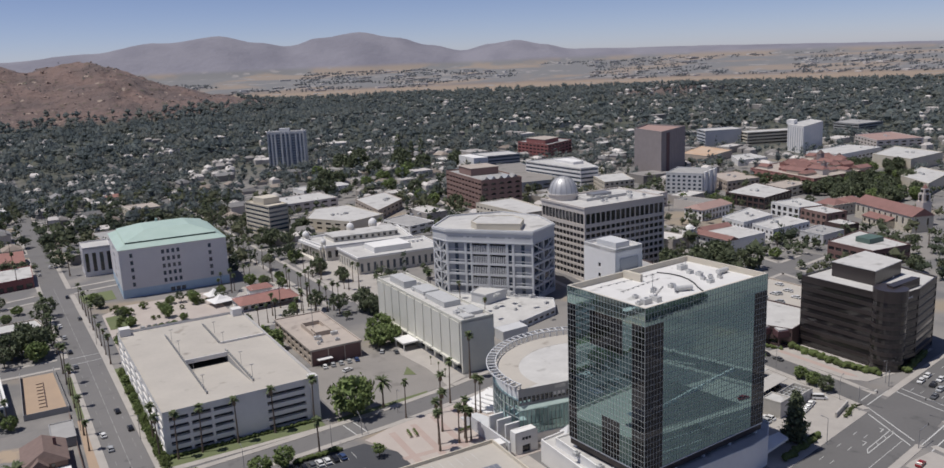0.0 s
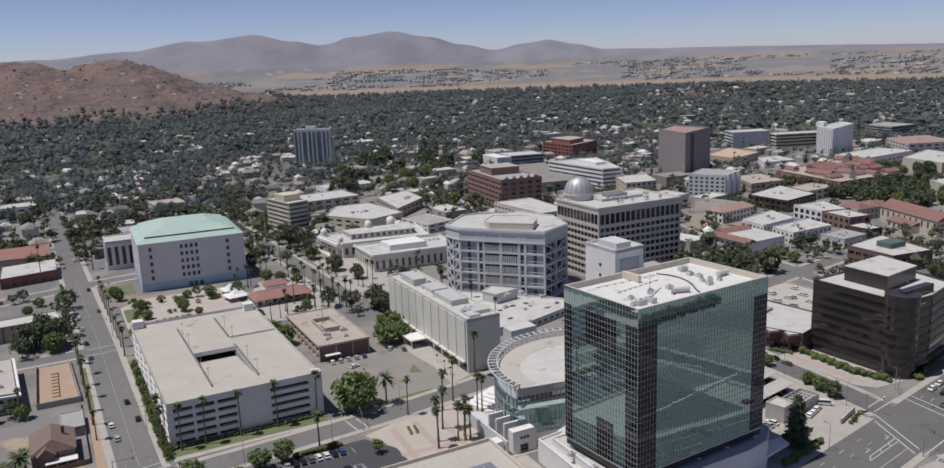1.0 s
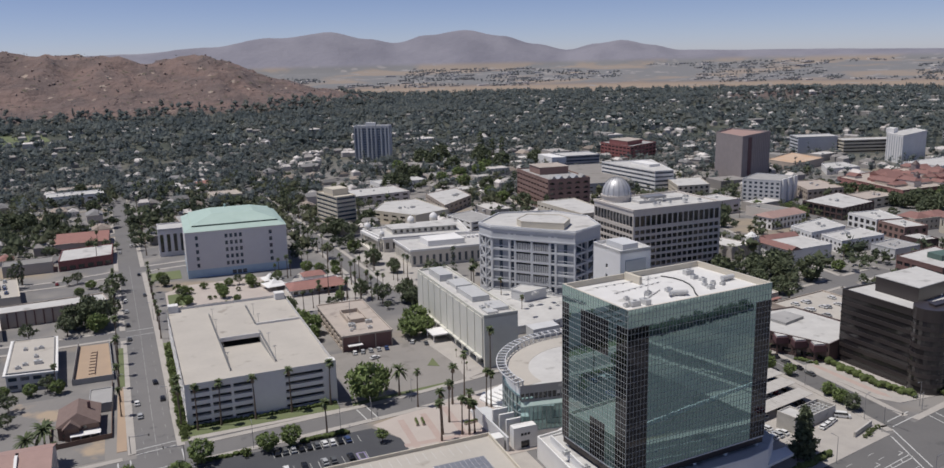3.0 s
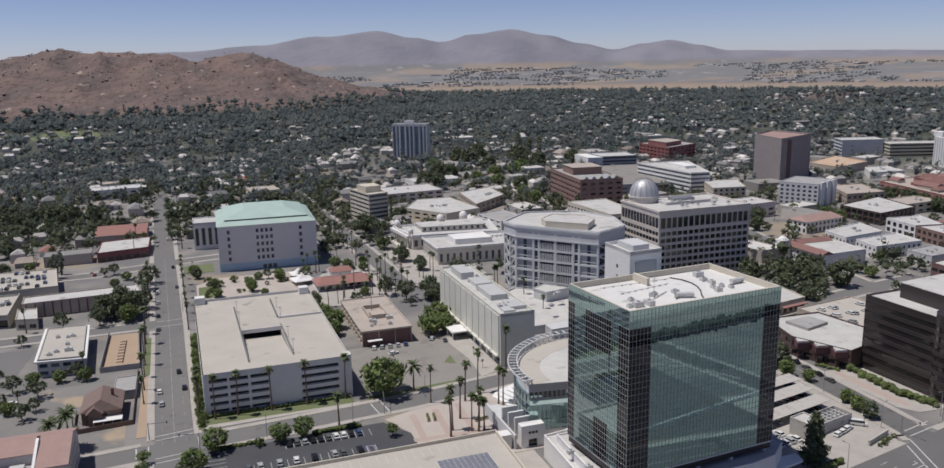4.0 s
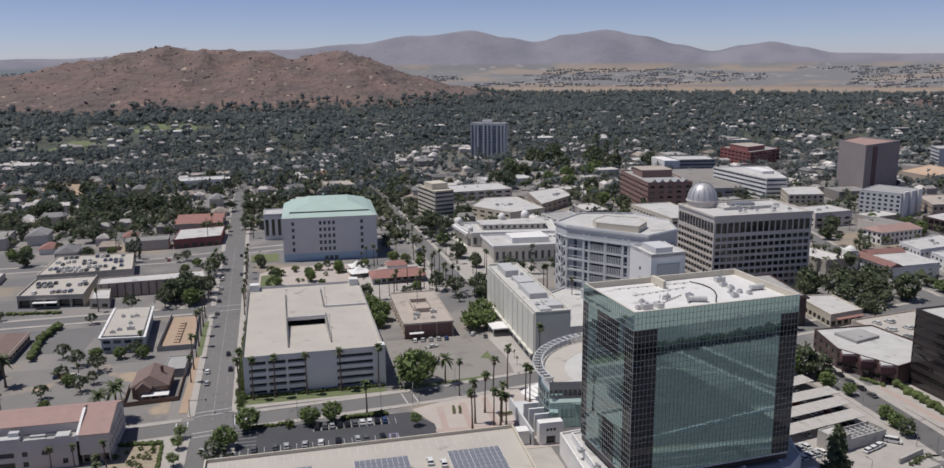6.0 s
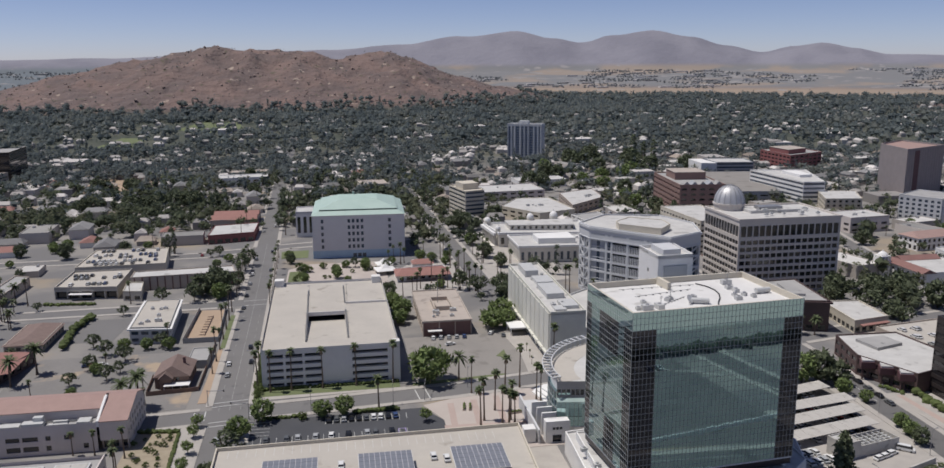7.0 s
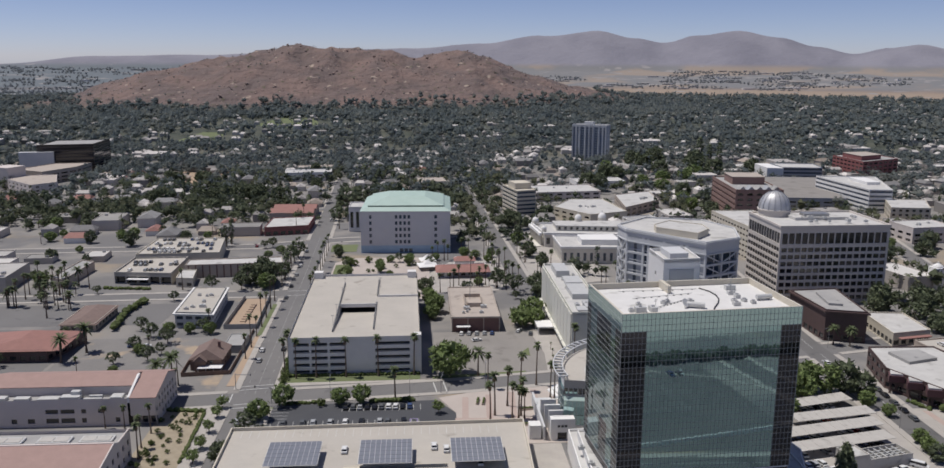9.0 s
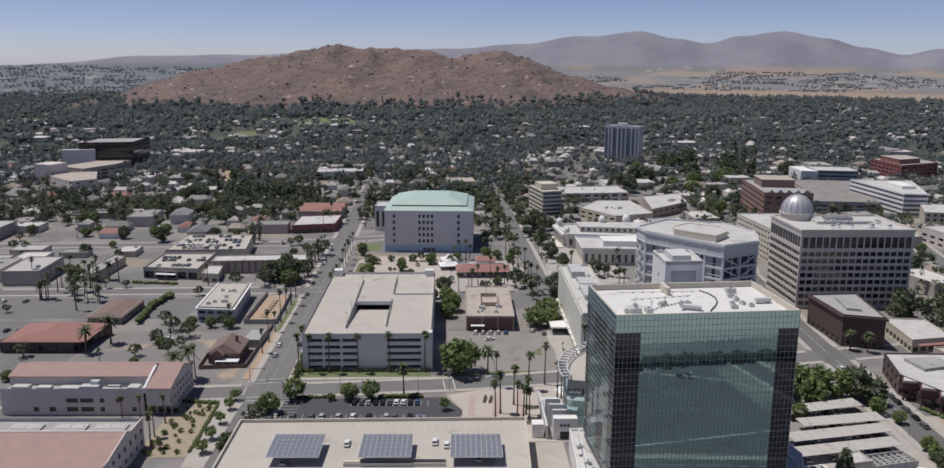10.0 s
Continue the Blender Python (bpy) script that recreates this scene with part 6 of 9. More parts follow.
apartment_tower()
terrace_office()
b, q = banded("banded_office", "cream office with dark blue window bands", [(172, 605), (188, 610), (182, 646), (164, 641)], 23, 7, M_CREAM, M_GLASS_BLUE, M_CREAM, (0, 3))
solid("penthouse", [(0, 12), (13, 15), (10, 30), (-4, 27)], 23, 28, M_CREAM, b)
b, q = banded("white_banded_office", "long white office with dark window bands", [(473, 624), (492, 622), (520, 700), (467, 708)], 19, 5, M_WHITE, M_GLASS_BLUE, M_WHITE_ROOF)
solid("plant_room", [(14, 30), (26, 30), (28, 60), (14, 62)], 19, 21.5, M_WHITE, b)
b, q = block("red_granite_office", "red granite office block with stepped top", "office building", [(579, 829), (634, 856), (630, 905), (577, 893)], 17, M_RED, M_GLASS, M_GREY_ROOF, storeys(4, 4.1, 1.2, 1.8), 8, 5.6)
solid("upper_storey", [(4, 12), (34, 26), (32, 54), (2, 50)], 17, 22, M_RED, b)
solid("upper_roof", [(3.6, 11.6), (34.4, 25.6), (32.4, 54.4), (1.6, 50.4)], 22, 22.4, M_BEIGE_ROOF, b)
b, q = block("tall_windowless_tower", "tall taupe windowless tower with dark red strip", "tower", [(562, 613), (620, 641), (612, 690), (572, 664)], 46, M_TAUPE, M_GLASS, M_PINKTILE, parapet=1.4)
d = (Vector(q[1]) - Vector(q[0])).normalized()
o = Vector((d.y, -d.x)) * 0.25
p0, p1 = Vector(q[0]) + d * 13, Vector(q[0]) + d * 21
solid("red_strip", [tuple(p0 + o), tuple(p1 + o), tuple(p1 - o), tuple(p0 - o)], 0, 45, M_TAUPE_DARK, b)
for k in range(15):
    p = Vector(q[0]) + d * (k * 4.3 + 1)
    if not 12 < k * 4.3 + 1 < 22:
        solid("panel_rib", [(p.x - 0.15, p.y - 0.2), (p.x + 0.15, p.y - 0.2), (p.x + 0.15, p.y + 0.1), (p.x - 0.15, p.y + 0.1)], 0, 46, M_TAUPE, b)
b, q = block("white_apartments", "white and grey five-storey apartment block", "apartment building", [(513, 553), (530, 526), (562, 541), (545, 572)], 18.5, M_STEELBLUE, M_GLASS_BLUE, M_GREY_ROOF, storeys(5, 3.5, 0.9, 1.9), 4, 2.4)
for k in range(3):
    p = Vector(q[1]).lerp(Vector(q[2]), (k + 0.5) / 3)
    solid("bay", [(p.x - 3, p.y - 3.2), (p.x + 3, p.y - 0.4), (p.x + 2.4, p.y + 1), (p.x - 3.6, p.y - 1.8)], 0, 20, M_WHITE, b)
b, q = block("beige_offices", "beige low office with arched openings", "office building", [(470, 585), (500, 580), (520, 620), (488, 626)], 11, M_CREAM, M_GLASS, M_WHITE_ROOF, storeys(3, 3.6, 1.0, 1.8), 4.5, 2.4)
b, q = block("white_hotel", "white mid-rise hotel with stepped top", "hotel", [(824, 682), (810, 648), (880, 676), (894, 706)], 31, M_WHITE, M_STEELGREY, M_WHITE_ROOF, [(2.0, 29.5)], 4.6, 1.7)
solid("lift_house", [(6, -4), (18, 1), (16, 10), (5, 6)], 31, 36, M_WHITE, b)
b, q = banded("pale_blue_office", "pale blue glass office", [(800, 806), (787, 778), (836, 764), (850, 794)], 20, 5, M_STEELBLUE, M_GLASS_BLUE, M_WHITE_ROOF)
b, q = banded("pale_concrete_office", "pale concrete office with deep bays", [(832, 750), (906, 726), (914, 752), (842, 776)], 16, 4, M_CREAM, M_GLASS, M_WHITE_ROOF)
b, q = block("orange_roofed_store", "wide store with orange and white roof", "store", [(676, 706), (676, 662), (736, 685), (743, 741)], 8, M_TAN, M_GLASS, M_ORANGE_ROOF)
b, q = banded("blue_glass_office", "low blue glass office with white side", [(476, 800), (516, 794), (522, 830), (478, 838)], 15, 4, M_STEELGREY, M_GLASS_BLUE, M_WHITE_ROOF)
solid("white_end", [(-16, 2), (0, -2), (0, 38), (-14, 40)], 0, 15, M_WHITE, b)
b, q = block("grey_parking_structure", "wide low grey parking structure", "parking garage", [(392, 650), (462, 640), (500, 770), (425, 780)], 9, M_STEELGREY, M_GLASS, M_LIGHTLOT, storeys(2, 3.6, 1.4, 1.3), 9, 7)
b, q = block("pale_parking_block", "pale concrete parking block with square openings", "parking garage", [(304, 462), (326, 462), (330, 520), (300, 520)], 22, M_CREAM, M_GLASS, M_WHITE_ROOF, storeys(6, 3.5, 1.2, 1.4), 4.4, 2.8)
b, q = block("brown_office", "low brown office with white trimmed roof", "office building", [(280, 310), (297, 305), (302, 345), (278, 343)], 14.5, M_BROWN, M_GLASS, M_GREY_ROOF, storeys(1, 4, 0.5, 2.6), 4.5, 3.4)
solid("roof_screen", [(5, 8), (11, 6), (14, 26), (8, 27)], 14.5, 15.6, M_GREY_ROOF, b)
solid("eave_slab", inset(q, -0.9), 13.6, 14.45, M_BROWN, b)
b, q = block("low_white_shop", "low shop with white roof and brick walls", "shop", [(307, 300), (327, 304), (329, 330), (310, 332)], 6, M_CREAM, M_GLASS, M_WHITE_ROOF, storeys(1, 3, 0.6, 2.4), 4, 2.8)
solid("red_canopy", [(2, -3.6), (18, -0.6), (18, 2), (2, -1)], 4.5, 4.9, M_REDTILE, b)
b, q = block("brown_bank", "dark brown bank with white roof and pointed red bays", "bank", [(277, 254), (287, 231), (316, 240), (311, 277), (283, 278)], 8.0, M_BROWN, M_GLASS, M_WHITE_ROOF, storeys(2, 3.8, 1.0, 2.0), 5, 4.0, sides=(0, 4))
d = (Vector(q[1]) - Vector(q[0])).normalized()
o = Vector((d.y, -d.x))
for k in range(3):   # pointed bays with deep dark red fascias over a recessed front
    p = d * (1.0 + 7.9 * k)
    bay = solid("pointed_bay", [tuple(p - o * 0.2), tuple(p + d * 3.7 + o * 4.2), tuple(p + d * 7.4 - o * 0.2)], 5.0, 7.6, M_TAUPE_DARK, b)
    solid("bay_roof", [tuple(p + d * 0.5 - o * 0.4), tuple(p + d * 3.7 + o * 3.6), tuple(p + d * 6.9 - o * 0.4)], 7.6, 8.3, M_WHITE_ROOF, bay)
    solid("pier", [tuple(p + d * 3.4 + o * 3.2), tuple(p + d * 4.0 + o * 3.2), tuple(p + d * 4.0 + o * 2.6), tuple(p + d * 3.4 + o * 2.6)], 0, 5.0, M_BROWN, b)
solid("roof_well", [(12, 4), (26, 8), (24, 18), (10, 16)], 8.0, 9.2, M_GREY_ROOF, b)
b, q = block("roof_car_park", "low parking deck with cars on its roof", "parking deck", [(318, 242), (352, 250), (350, 298), (312, 292)], 5.5, M_TAN, M_GLASS, M_LOTDECK, storeys(1, 4, 1.4, 1.6), 8, 6)
b, q = block("brown_corner_office", "brown two-storey office with white roof", "office building", [(425, 290), (455, 287), (466, 328), (427, 321)], 10, M_BRICK, M_GLASS, M_WHITE_ROOF, storeys(2, 4.4, 1.4, 2.0), 5, 4)
solid("plant_room", [(14, 12), (27, 12), (28, 22), (15, 22)], 10, 13, M_COPPER_DARK, b)
b, q = block("mission_hall", "white mission-style hall with red tiled roofs and bell tower", "hall", [(391, 396), (393, 364), (425, 366), (427, 404)], 8, M_WHITE, M_GLASS, M_WHITE_ROOF, storeys(2, 3.6, 1.2, 1.4), 4, 1.6)
pitched(b, -0.5, 8, -32, 0, 8.2, 2.2, 0.4, M_DULLTILE, "y", "tile_roof")
pitched(b, 9, 34, -2, 6, 8.2, 2.2, 0.4, M_DULLTILE, "x", "tile_roof")
solid("bell_tower", [(-7, -5), (-0.6, -5), (-0.6, 2), (-7, 2)], 0, 12, M_WHITE, b)
bm = bmesh.new()
for k in range(4):
    tube(bm, -3.8, -1.5, 12 + 0.8 * k, 12.8 + 0.8 * k, 3.0 - 0.28 * k * k, 3.0 - 0.28 * (k + 1) ** 2 if k < 3 else 0.2, 12)
part("dome", bm, M_WHITE, b)


def church():
    """Long nave with a side aisle and a slender stepped bell tower."""
    T = thing("tiled_roof_church", "cream church with long dull red tiled roof and slender bell tower", "church", 543.5, 386.7, 0, -109.6)
    take(520, 562, 322, 390)
    L, W, H = 60, 16, 11
    q = [(0, 0), (L, 0), (L, W), (0, W)]
    for i in range(4):
        a, c = q[i], q[(i + 1) % 4]
        n = (Vector(c) - Vector(a)).length
        wall(T, a, c, 0, H, spread(int(n / 6), n, 1.7) if i < 2 else [], [(4.6, 9.2)], M_CREAM, M_GLASS, 0.6)
    pitched(T, 0, L, 0, W, H, 5.2, 0.6, M_DULLTILE, "x", "tile_roof")
    wall(T, (17, -6), (43, -6), 0, 5, spread(5, 26, 2.2), [(1.0, 3.6)], M_CREAM, M_GLASS, 0.5, name="aisle_wall")
    for x in (17, 42.5):
        solid("aisle_end", [(x, -6), (x + 0.5, -6), (x + 0.5, 0), (x, 0)], 0, 5, M_CREAM, T)
    roof_sheet(T, "aisle_roof", [((16.6, -6.5, 5.0), (43.4, -6.5, 5.0), (43.4, 0, 7.4), (16.6, 0, 7.4))], M_DULLTILE)
    for k, (z0, z1, r) in enumerate(((0, 17, 3.4), (17, 22.5, 2.7), (22.5, 26, 1.9))):
        solid("tower_stage", [(41.5 - r, 22.8 - r), (41.5 + r, 22.8 - r), (41.5 + r, 22.8 + r), (41.5 - r, 22.8 + r)], z0, z1, M_JUSTICE, T)
        if k:
            for dx, dy in ((0, -r), (r, 0)):
                bm = bmesh.new()
                box(bm, 41.5 + dx - 0.8, 41.5 + dx + 0.8, 22.8 + dy - 0.8, 22.8 + dy + 0.8, z0 + 0.8, z1 - 0.8)
                part("belfry_opening", bm, M_GLASS, T)
    bm = bmesh.new()
    tube(bm, 41.5, 22.8, 26, 29, 1.9, 0.2, 8)
    part("tower_cap", bm, M_DULLTILE, T)


church()


def tile_roofed_store():
    """White two-storey store with arched shop openings under one long tiled roof."""
    T = thing("tile_roofed_store", "white two-storey store under a long pink tiled roof", "store", 449, 445, 0, 9)
    take(445, 490, 442, 472)
    q = [(0, 0), (37, 0), (37, 16), (0, 16)]
    for i in range(4):
        a, c = q[i], q[(i + 1) % 4]
        n = (Vector(c) - Vector(a)).length
        wall(T, a, c, 0, 8.6, spread(int(n / 4), n, 2.2) if i in (0, 3) else [], [(0.6, 3.6), (5.2, 7.4)], M_WHITE, M_GLASS, 0.5)
    pitched(T, 0, 37, 0, 16, 8.6, 3.2, 0.7, M_PINKTILE, "x", "tile_roof", 4)


tile_roofed_store()
b, q = block("dark_glass_offices", "dark glass stepped office block", "office building", [(-322, 888), (-266, 900), (-270, 962), (-326, 950)], 31, M_BLACKBAND, M_BLACKBLDG, M_GREY_ROOF, storeys(9, 3.7, 0.6, 2.4), 0, 0)
solid("white_wing", [(-16, -8), (18, -1), (16, 6), (-18, 0)], 0, 25, M_STEELBLUE, b)
b, q = block("tan_hospital_block", "tan stepped block with flat roofs", "hospital", [(-284, 810), (-266, 851), (-264, 886), (-300, 880), (-320, 830)], 13, M_TAN, M_GLASS, M_BEIGE_ROOF, storeys(3, 3.7, 1.1, 1.5), 10, 8)
b, q = block("pink_hospital_block", "pink stepped block with flat roofs", "hospital", [(-300, 772), (-262, 735), (-246, 752), (-268, 806), (-300, 800)], 11, M_PALESTUCCO, M_GLASS, M_BEIGE_ROOF, storeys(3, 3.5, 1.1, 1.5), 8, 3)
solid("stair_tower", [(-24, 18), (-4, 10), (4, 30), (-16, 38)], 0, 21, M_PALESTUCCO, b)
# stores, arcades and the old hotel on the pedestrian streets
M_PINKWALL = mat("pink_red_stucco", (0.40, 0.20, 0.18), (0.34, 0.17, 0.155), 0.2, 0.85)
for nm, lb, ct, poly, h, mw, mr, rows, cols, win in (
        ("white_store", "white two-storey store with a pale flat roof", "store", [(439, 416), (435, 393), (470, 399), (478, 427)], 9, M_WHITE, M_WHITE_ROOF, storeys(2, 4.2, 1.2, 1.9), 3.6, 1.5),
        ("white_store", "long white store with brick end and pale roof", "store", [(440, 390), (436, 369), (474, 371), (478, 395)], 8, M_WHITE, M_WHITE_ROOF, storeys(2, 3.8, 1.0, 1.8), 4.0, 1.8),
        ("arcade_building", "white arcade building with tall shop openings", "store", [(507, 432), (504, 404), (524, 400), (535, 430)], 9, M_WHITE, M_WHITE_ROOF, storeys(2, 4.4, 0.4, 3.0), 5.0, 3.4),
        ("brick_store", "red brick store with pale roof", "store", [(503, 402), (499, 377), (518, 375), (523, 399)], 9, M_BRICK_RED, M_WHITE_ROOF, storeys(2, 4.4, 0.6, 2.6), 5.0, 3.0),
        ("market_hall", "wide store with dark glazed front and pale roof", "store", [(516, 486), (517, 447), (560, 457), (570, 503)], 9, M_BROWN, M_WHITE_ROOF, storeys(2, 4.4, 0.6, 3.2), 5.5, 4.4),
        ("market_hall", "beige store with stepped flat roof", "store", [(578, 566), (557, 523), (594, 520), (609, 563)], 9, M_TAN, M_BEIGE_ROOF, storeys(2, 4.2, 1.0, 2.0), 5.0, 2.6),
        ("convention_hall", "wide cream hall with a white roof", "hall", [(776, 536), (766, 488), (833, 497), (849, 560)], 12, M_CREAM, M_WHITE_ROOF, (), 0, 0),
        ("low_cream_hall", "low cream hall with a plain roof", "hall", [(679, 441), (656, 402), (722, 424), (738, 460)], 10, M_CREAM, M_WHITE_ROOF, (), 0, 0),
        ("pale_blue_store", "small pale blue store with a grey roof", "store", [(453, 362), (453, 344), (476, 346), (477, 366)], 6, M_STEELBLUE, M_GREY_ROOF, storeys(1, 4, 1.0, 2.0), 4.0, 1.8),
        ("apartment_row", "long low apartment row under dull red roofs", "apartments", [(922, 662), (883, 605), (940, 585), (977, 651)], 12, M_PALESTUCCO, M_PINKTILE, storeys(3, 3.8, 1.0, 1.7), 8.8, 5.6),
        ("grey_office_slab", "long grey office slab with window bands", "office building", [(1030, 774), (1024, 730), (1078, 731), (1082, 785)], 14, M_GREY, M_GREY_ROOF, storeys(4, 3.4, 1.0, 1.5), 0, 0),
        ("corner_store", "small dark-fronted corner store with white roof", "store", [(489, 371), (488, 354), (501, 353), (505, 371)], 6, M_BROWN, M_WHITE_ROOF, storeys(1, 4, 0.6, 2.6), 4.4, 3.2),
        ("white_warehouse", "white warehouse with a pale flat roof", "warehouse", [(710, 662), (684, 628), (724, 624), (737, 660)], 6, M_WHITE, M_WHITE_ROOF, (), 0, 0)):
    b, q = block(nm, lb, ct, poly, h, mw, M_GLASS, mr, rows, cols, win, sides=(0, 1))
    c = Vector((sum(p[0] for p in poly) / 4, sum(p[1] for p in poly) / 4))
    roof_gear(c.x - 6, c.y - 6, h, 3, 12, 12, int(c.x), 6)
b, q = block("old_museum", "cream museum under dull red hipped tile roofs", "museum", [(536, 414), (531, 396), (566, 394), (570, 416)], 8, M_CREAM, M_GLASS, M_BEIGE_ROOF, storeys(2, 3.8, 1.2, 1.6), 4, 1.4, sides=(0, 1))
pitched(b, -3, 13, -17, -1, 8.3, 3.4, 0.4, M_DULLTILE, "y", "tile_roof", 5)
pitched(b, 15, 32, -18, -1, 8.3, 3.0, 0.4, M_DULLTILE, "x", "tile_roof", 5)


def old_hotel():
    """Rambling dull pink hotel with many red tiled roofs, arcades and towers."""
    b, q = block("old_hotel", "rambling dull pink hotel with many red tiled roofs and towers", "hotel", [(639, 571), (624, 486), (706, 488), (765, 588)], 8, M_PINKWALL, M_GLASS, M_BEIGE_ROOF, storeys(3, 3.2, 0.9, 1.7), 8.0, 4.5, sides=(0, 1))
    rng = random.Random(5)
    for k in range(34):
        u, v = rng.uniform(0.04, 0.86), rng.uniform(0.05, 0.9)
        lo, hi = Vector(q[1]).lerp(Vector(q[2]), u), Vector(q[0]).lerp(Vector(q[3]), u)
        p = lo.lerp(hi, v)
        w, d, z = rng.uniform(10, 20), rng.uniform(7, 10), 8.1 + rng.choice((0, 2, 3, 5))
        if rng.random() < 0.4:
            w, d = d, w
        solid("upper_storey", [(p.x, p.y), (p.x + w, p.y), (p.x + w, p.y + d), (p.x, p.y + d)], 7.7 + 0.011 * k, z, rng.choice((M_PINKWALL, M_TAN, M_JUSTICE)), b)
        pitched(b, p.x, p.x + w, p.y, p.y + d, z, rng.uniform(2, 3), 0.5, M_DULLTILE, "x" if w > d else "y", "tile_roof", rng.choice((0, 2.5)))
    for x, y, h, r in ((66, -28, 19, 3.6), (30, -60, 16, 2.6), (92, -30, 15, 2.4)):
        bm = bmesh.new()
        tube(bm, x, y, 7, h, r, r, 8)
        tower = part("tower", bm, M_TAUPE, b)
        bm = bmesh.new()
        tube(bm, x, y, h, h + r, r + 0.3, 0.3, 8)
        part("tower_cap", bm, M_BROWN, tower)


    for k in range(30):
        x, y = rng.uniform(598, 716), rng.uniform(440, 480)
        GROVE.append((x, y, rng.uniform(0.8, 1.25)))
    for k in range(16):
        GROVE.append((rng.uniform(716, 772), rng.uniform(482, 540), rng.uniform(0.8, 1.2)))
    for k in range(10):
        GROVE.append((rng.uniform(596, 622), rng.uniform(490, 540), rng.uniform(0.7, 1.1)))
    for k in range(16):
        GROVE.append((rng.uniform(600, 621), rng.uniform(486, 572), rng.uniform(0.6, 1.0)))
    for k in range(26):
        x, y = rng.uniform(580, 650), rng.uniform(396, 444)
        if free(x, y, 4):
            GROVE.append((x, y, rng.uniform(0.8, 1.3)))
    take(596, 726, 438, 484)


GROVE = []
old_hotel()
for k, (x, y, w, d, h) in enumerate(((-45, 822, 48, 26, 9), (-40, 880, 40, 20, 7), (60, 640, 46, 34, 8), (200, 690, 60, 40, 8), (250, 760, 50, 26, 7), (95, 760, 26, 30, 8), (430, 470, 40, 24, 9), (440, 505, 34, 26, 11), (500, 480, 40, 20, 9), (560, 470, 46, 24, 8), (640, 500, 50, 30, 9), (680, 410, 50, 26, 10), (760, 560, 80, 40, 11), (880, 560, 90, 50, 12))):
    if not free(x + w / 2, y + d / 2, 10):
        continue
    m_w = (M_WHITE, M_CREAM, M_TAN, M_PALESTUCCO)[k % 4]
    m_r = (M_WHITE_ROOF, M_WHITE_ROOF, M_GREY_ROOF, M_BEIGE_ROOF)[(k * 3) % 4]
    block("commercial_block", ("white", "cream", "tan", "pink")[k % 4] + " low commercial block with a flat roof", "store", [(x, y), (x + w, y + 0.12 * w), (x + w - 0.1 * d, y + d + 0.12 * w), (x - 0.1 * d, y + d)], h, m_w, M_GLASS, m_r, storeys(int(h / 4), 4, 1.2, 1.8), 8, 5.0, group="commercial blocks")
    roof_gear(x + 4, y + 4, h, 3, w - 10, d - 8, 40 + k, 6)

for poly, h, mw, mr in (([(204, 619), (227, 582), (259, 595), (252, 655), (224, 655)], 8, M_CREAM, M_WHITE_ROOF), ([(262, 612), (300, 648), (304, 695), (268, 676)], 8, M_TAN, M_WHITE_ROOF), ([(258, 545), (282, 552), (276, 590), (252, 582)], 6, M_WHITE, M_GREY_ROOF)):
    b, q = block("commercial_block", "low commercial block with a pale flat roof behind the courthouse", "store", poly, h, mw, M_GLASS, mr, storeys(2, 3.6, 1.0, 1.6), 8, 5.0, group="commercial blocks")
    x, y = poly[0]
    roof_gear(x + 22, y - 8 if x < 220 else y + 34, h, 5, 16, 14, int(x), 20)
# ---- houses and shops of the fill, trees, palms, cars ----
RNG = random.Random(11)


def ico(sub):
    bm = bmesh.new()
    bmesh.ops.create_icosphere(bm, subdivisions=sub, radius=1.0)
    v = np.array([tuple(x.co) for x in bm.verts])
    f = np.array([[x.index for x in p.verts] for p in bm.faces])
    bm.free()
    return v, f


ICO1 = ico(1)
OCTA = (np.array(((1, 0, 0), (0, 1, 0), (-1, 0, 0), (0, -1, 0), (0, 0, 1), (0, 0, -1)), float),
        np.array(((0, 1, 4), (1, 2, 4), (2, 3, 4), (3, 0, 4), (1, 0, 5), (2, 1, 5), (3, 2, 5), (0, 3, 5))))


def clumps(centres, sizes, base, rng, squash=0.8, rough=0.28):
    """Many small uneven leaf clumps as one set of vertices and faces."""
    bv, bf = base
    vs, fs, k = [], [], 0
    for c, s in zip(centres, sizes):
        jit = 1 + rng.uniform(-rough, rough, (len(bv), 1))
        v = bv * jit * s
        v[:, 2] *= squash
        vs.append(v + np.array(c))
        fs.append(bf + k)
        k += len(bv)
    return np.concatenate(vs), np.concatenate(fs)


def leafy(cs, ss, rng, per, size):
    """Small uneven cores within loose leaf sprays."""
    v, f = clumps(cs, [s * 0.72 for s in ss], OCTA, rng, 0.9, 0.3)
    c = np.repeat(np.array(cs), per, 0)
    s = np.repeat(np.array(ss), per)[:, None]
    out = rng.normal(size=c.shape)
    out /= np.linalg.norm(out, axis=1)[:, None]
    mid = c + out * s * rng.uniform(0.55, 1.2, s.shape) * np.array((1, 1, 0.95))
    tri = mid[:, None, :] + rng.normal(size=(len(c), 3, 3)) * (np.full(s.shape, size) * rng.uniform(0.6, 1.3, s.shape))[:, :, None]
    k = np.arange(len(c) * 3).reshape(-1, 3) + len(v)
    return np.concatenate((v, tri.reshape(-1, 3))), np.concatenate((f, k))


def fast_mesh(name, v, f, material):
    me = bpy.data.meshes.new(name)
    me.from_pydata(v.tolist(), [], f.tolist())
    me.materials.append(material)
    me.update()
    return me


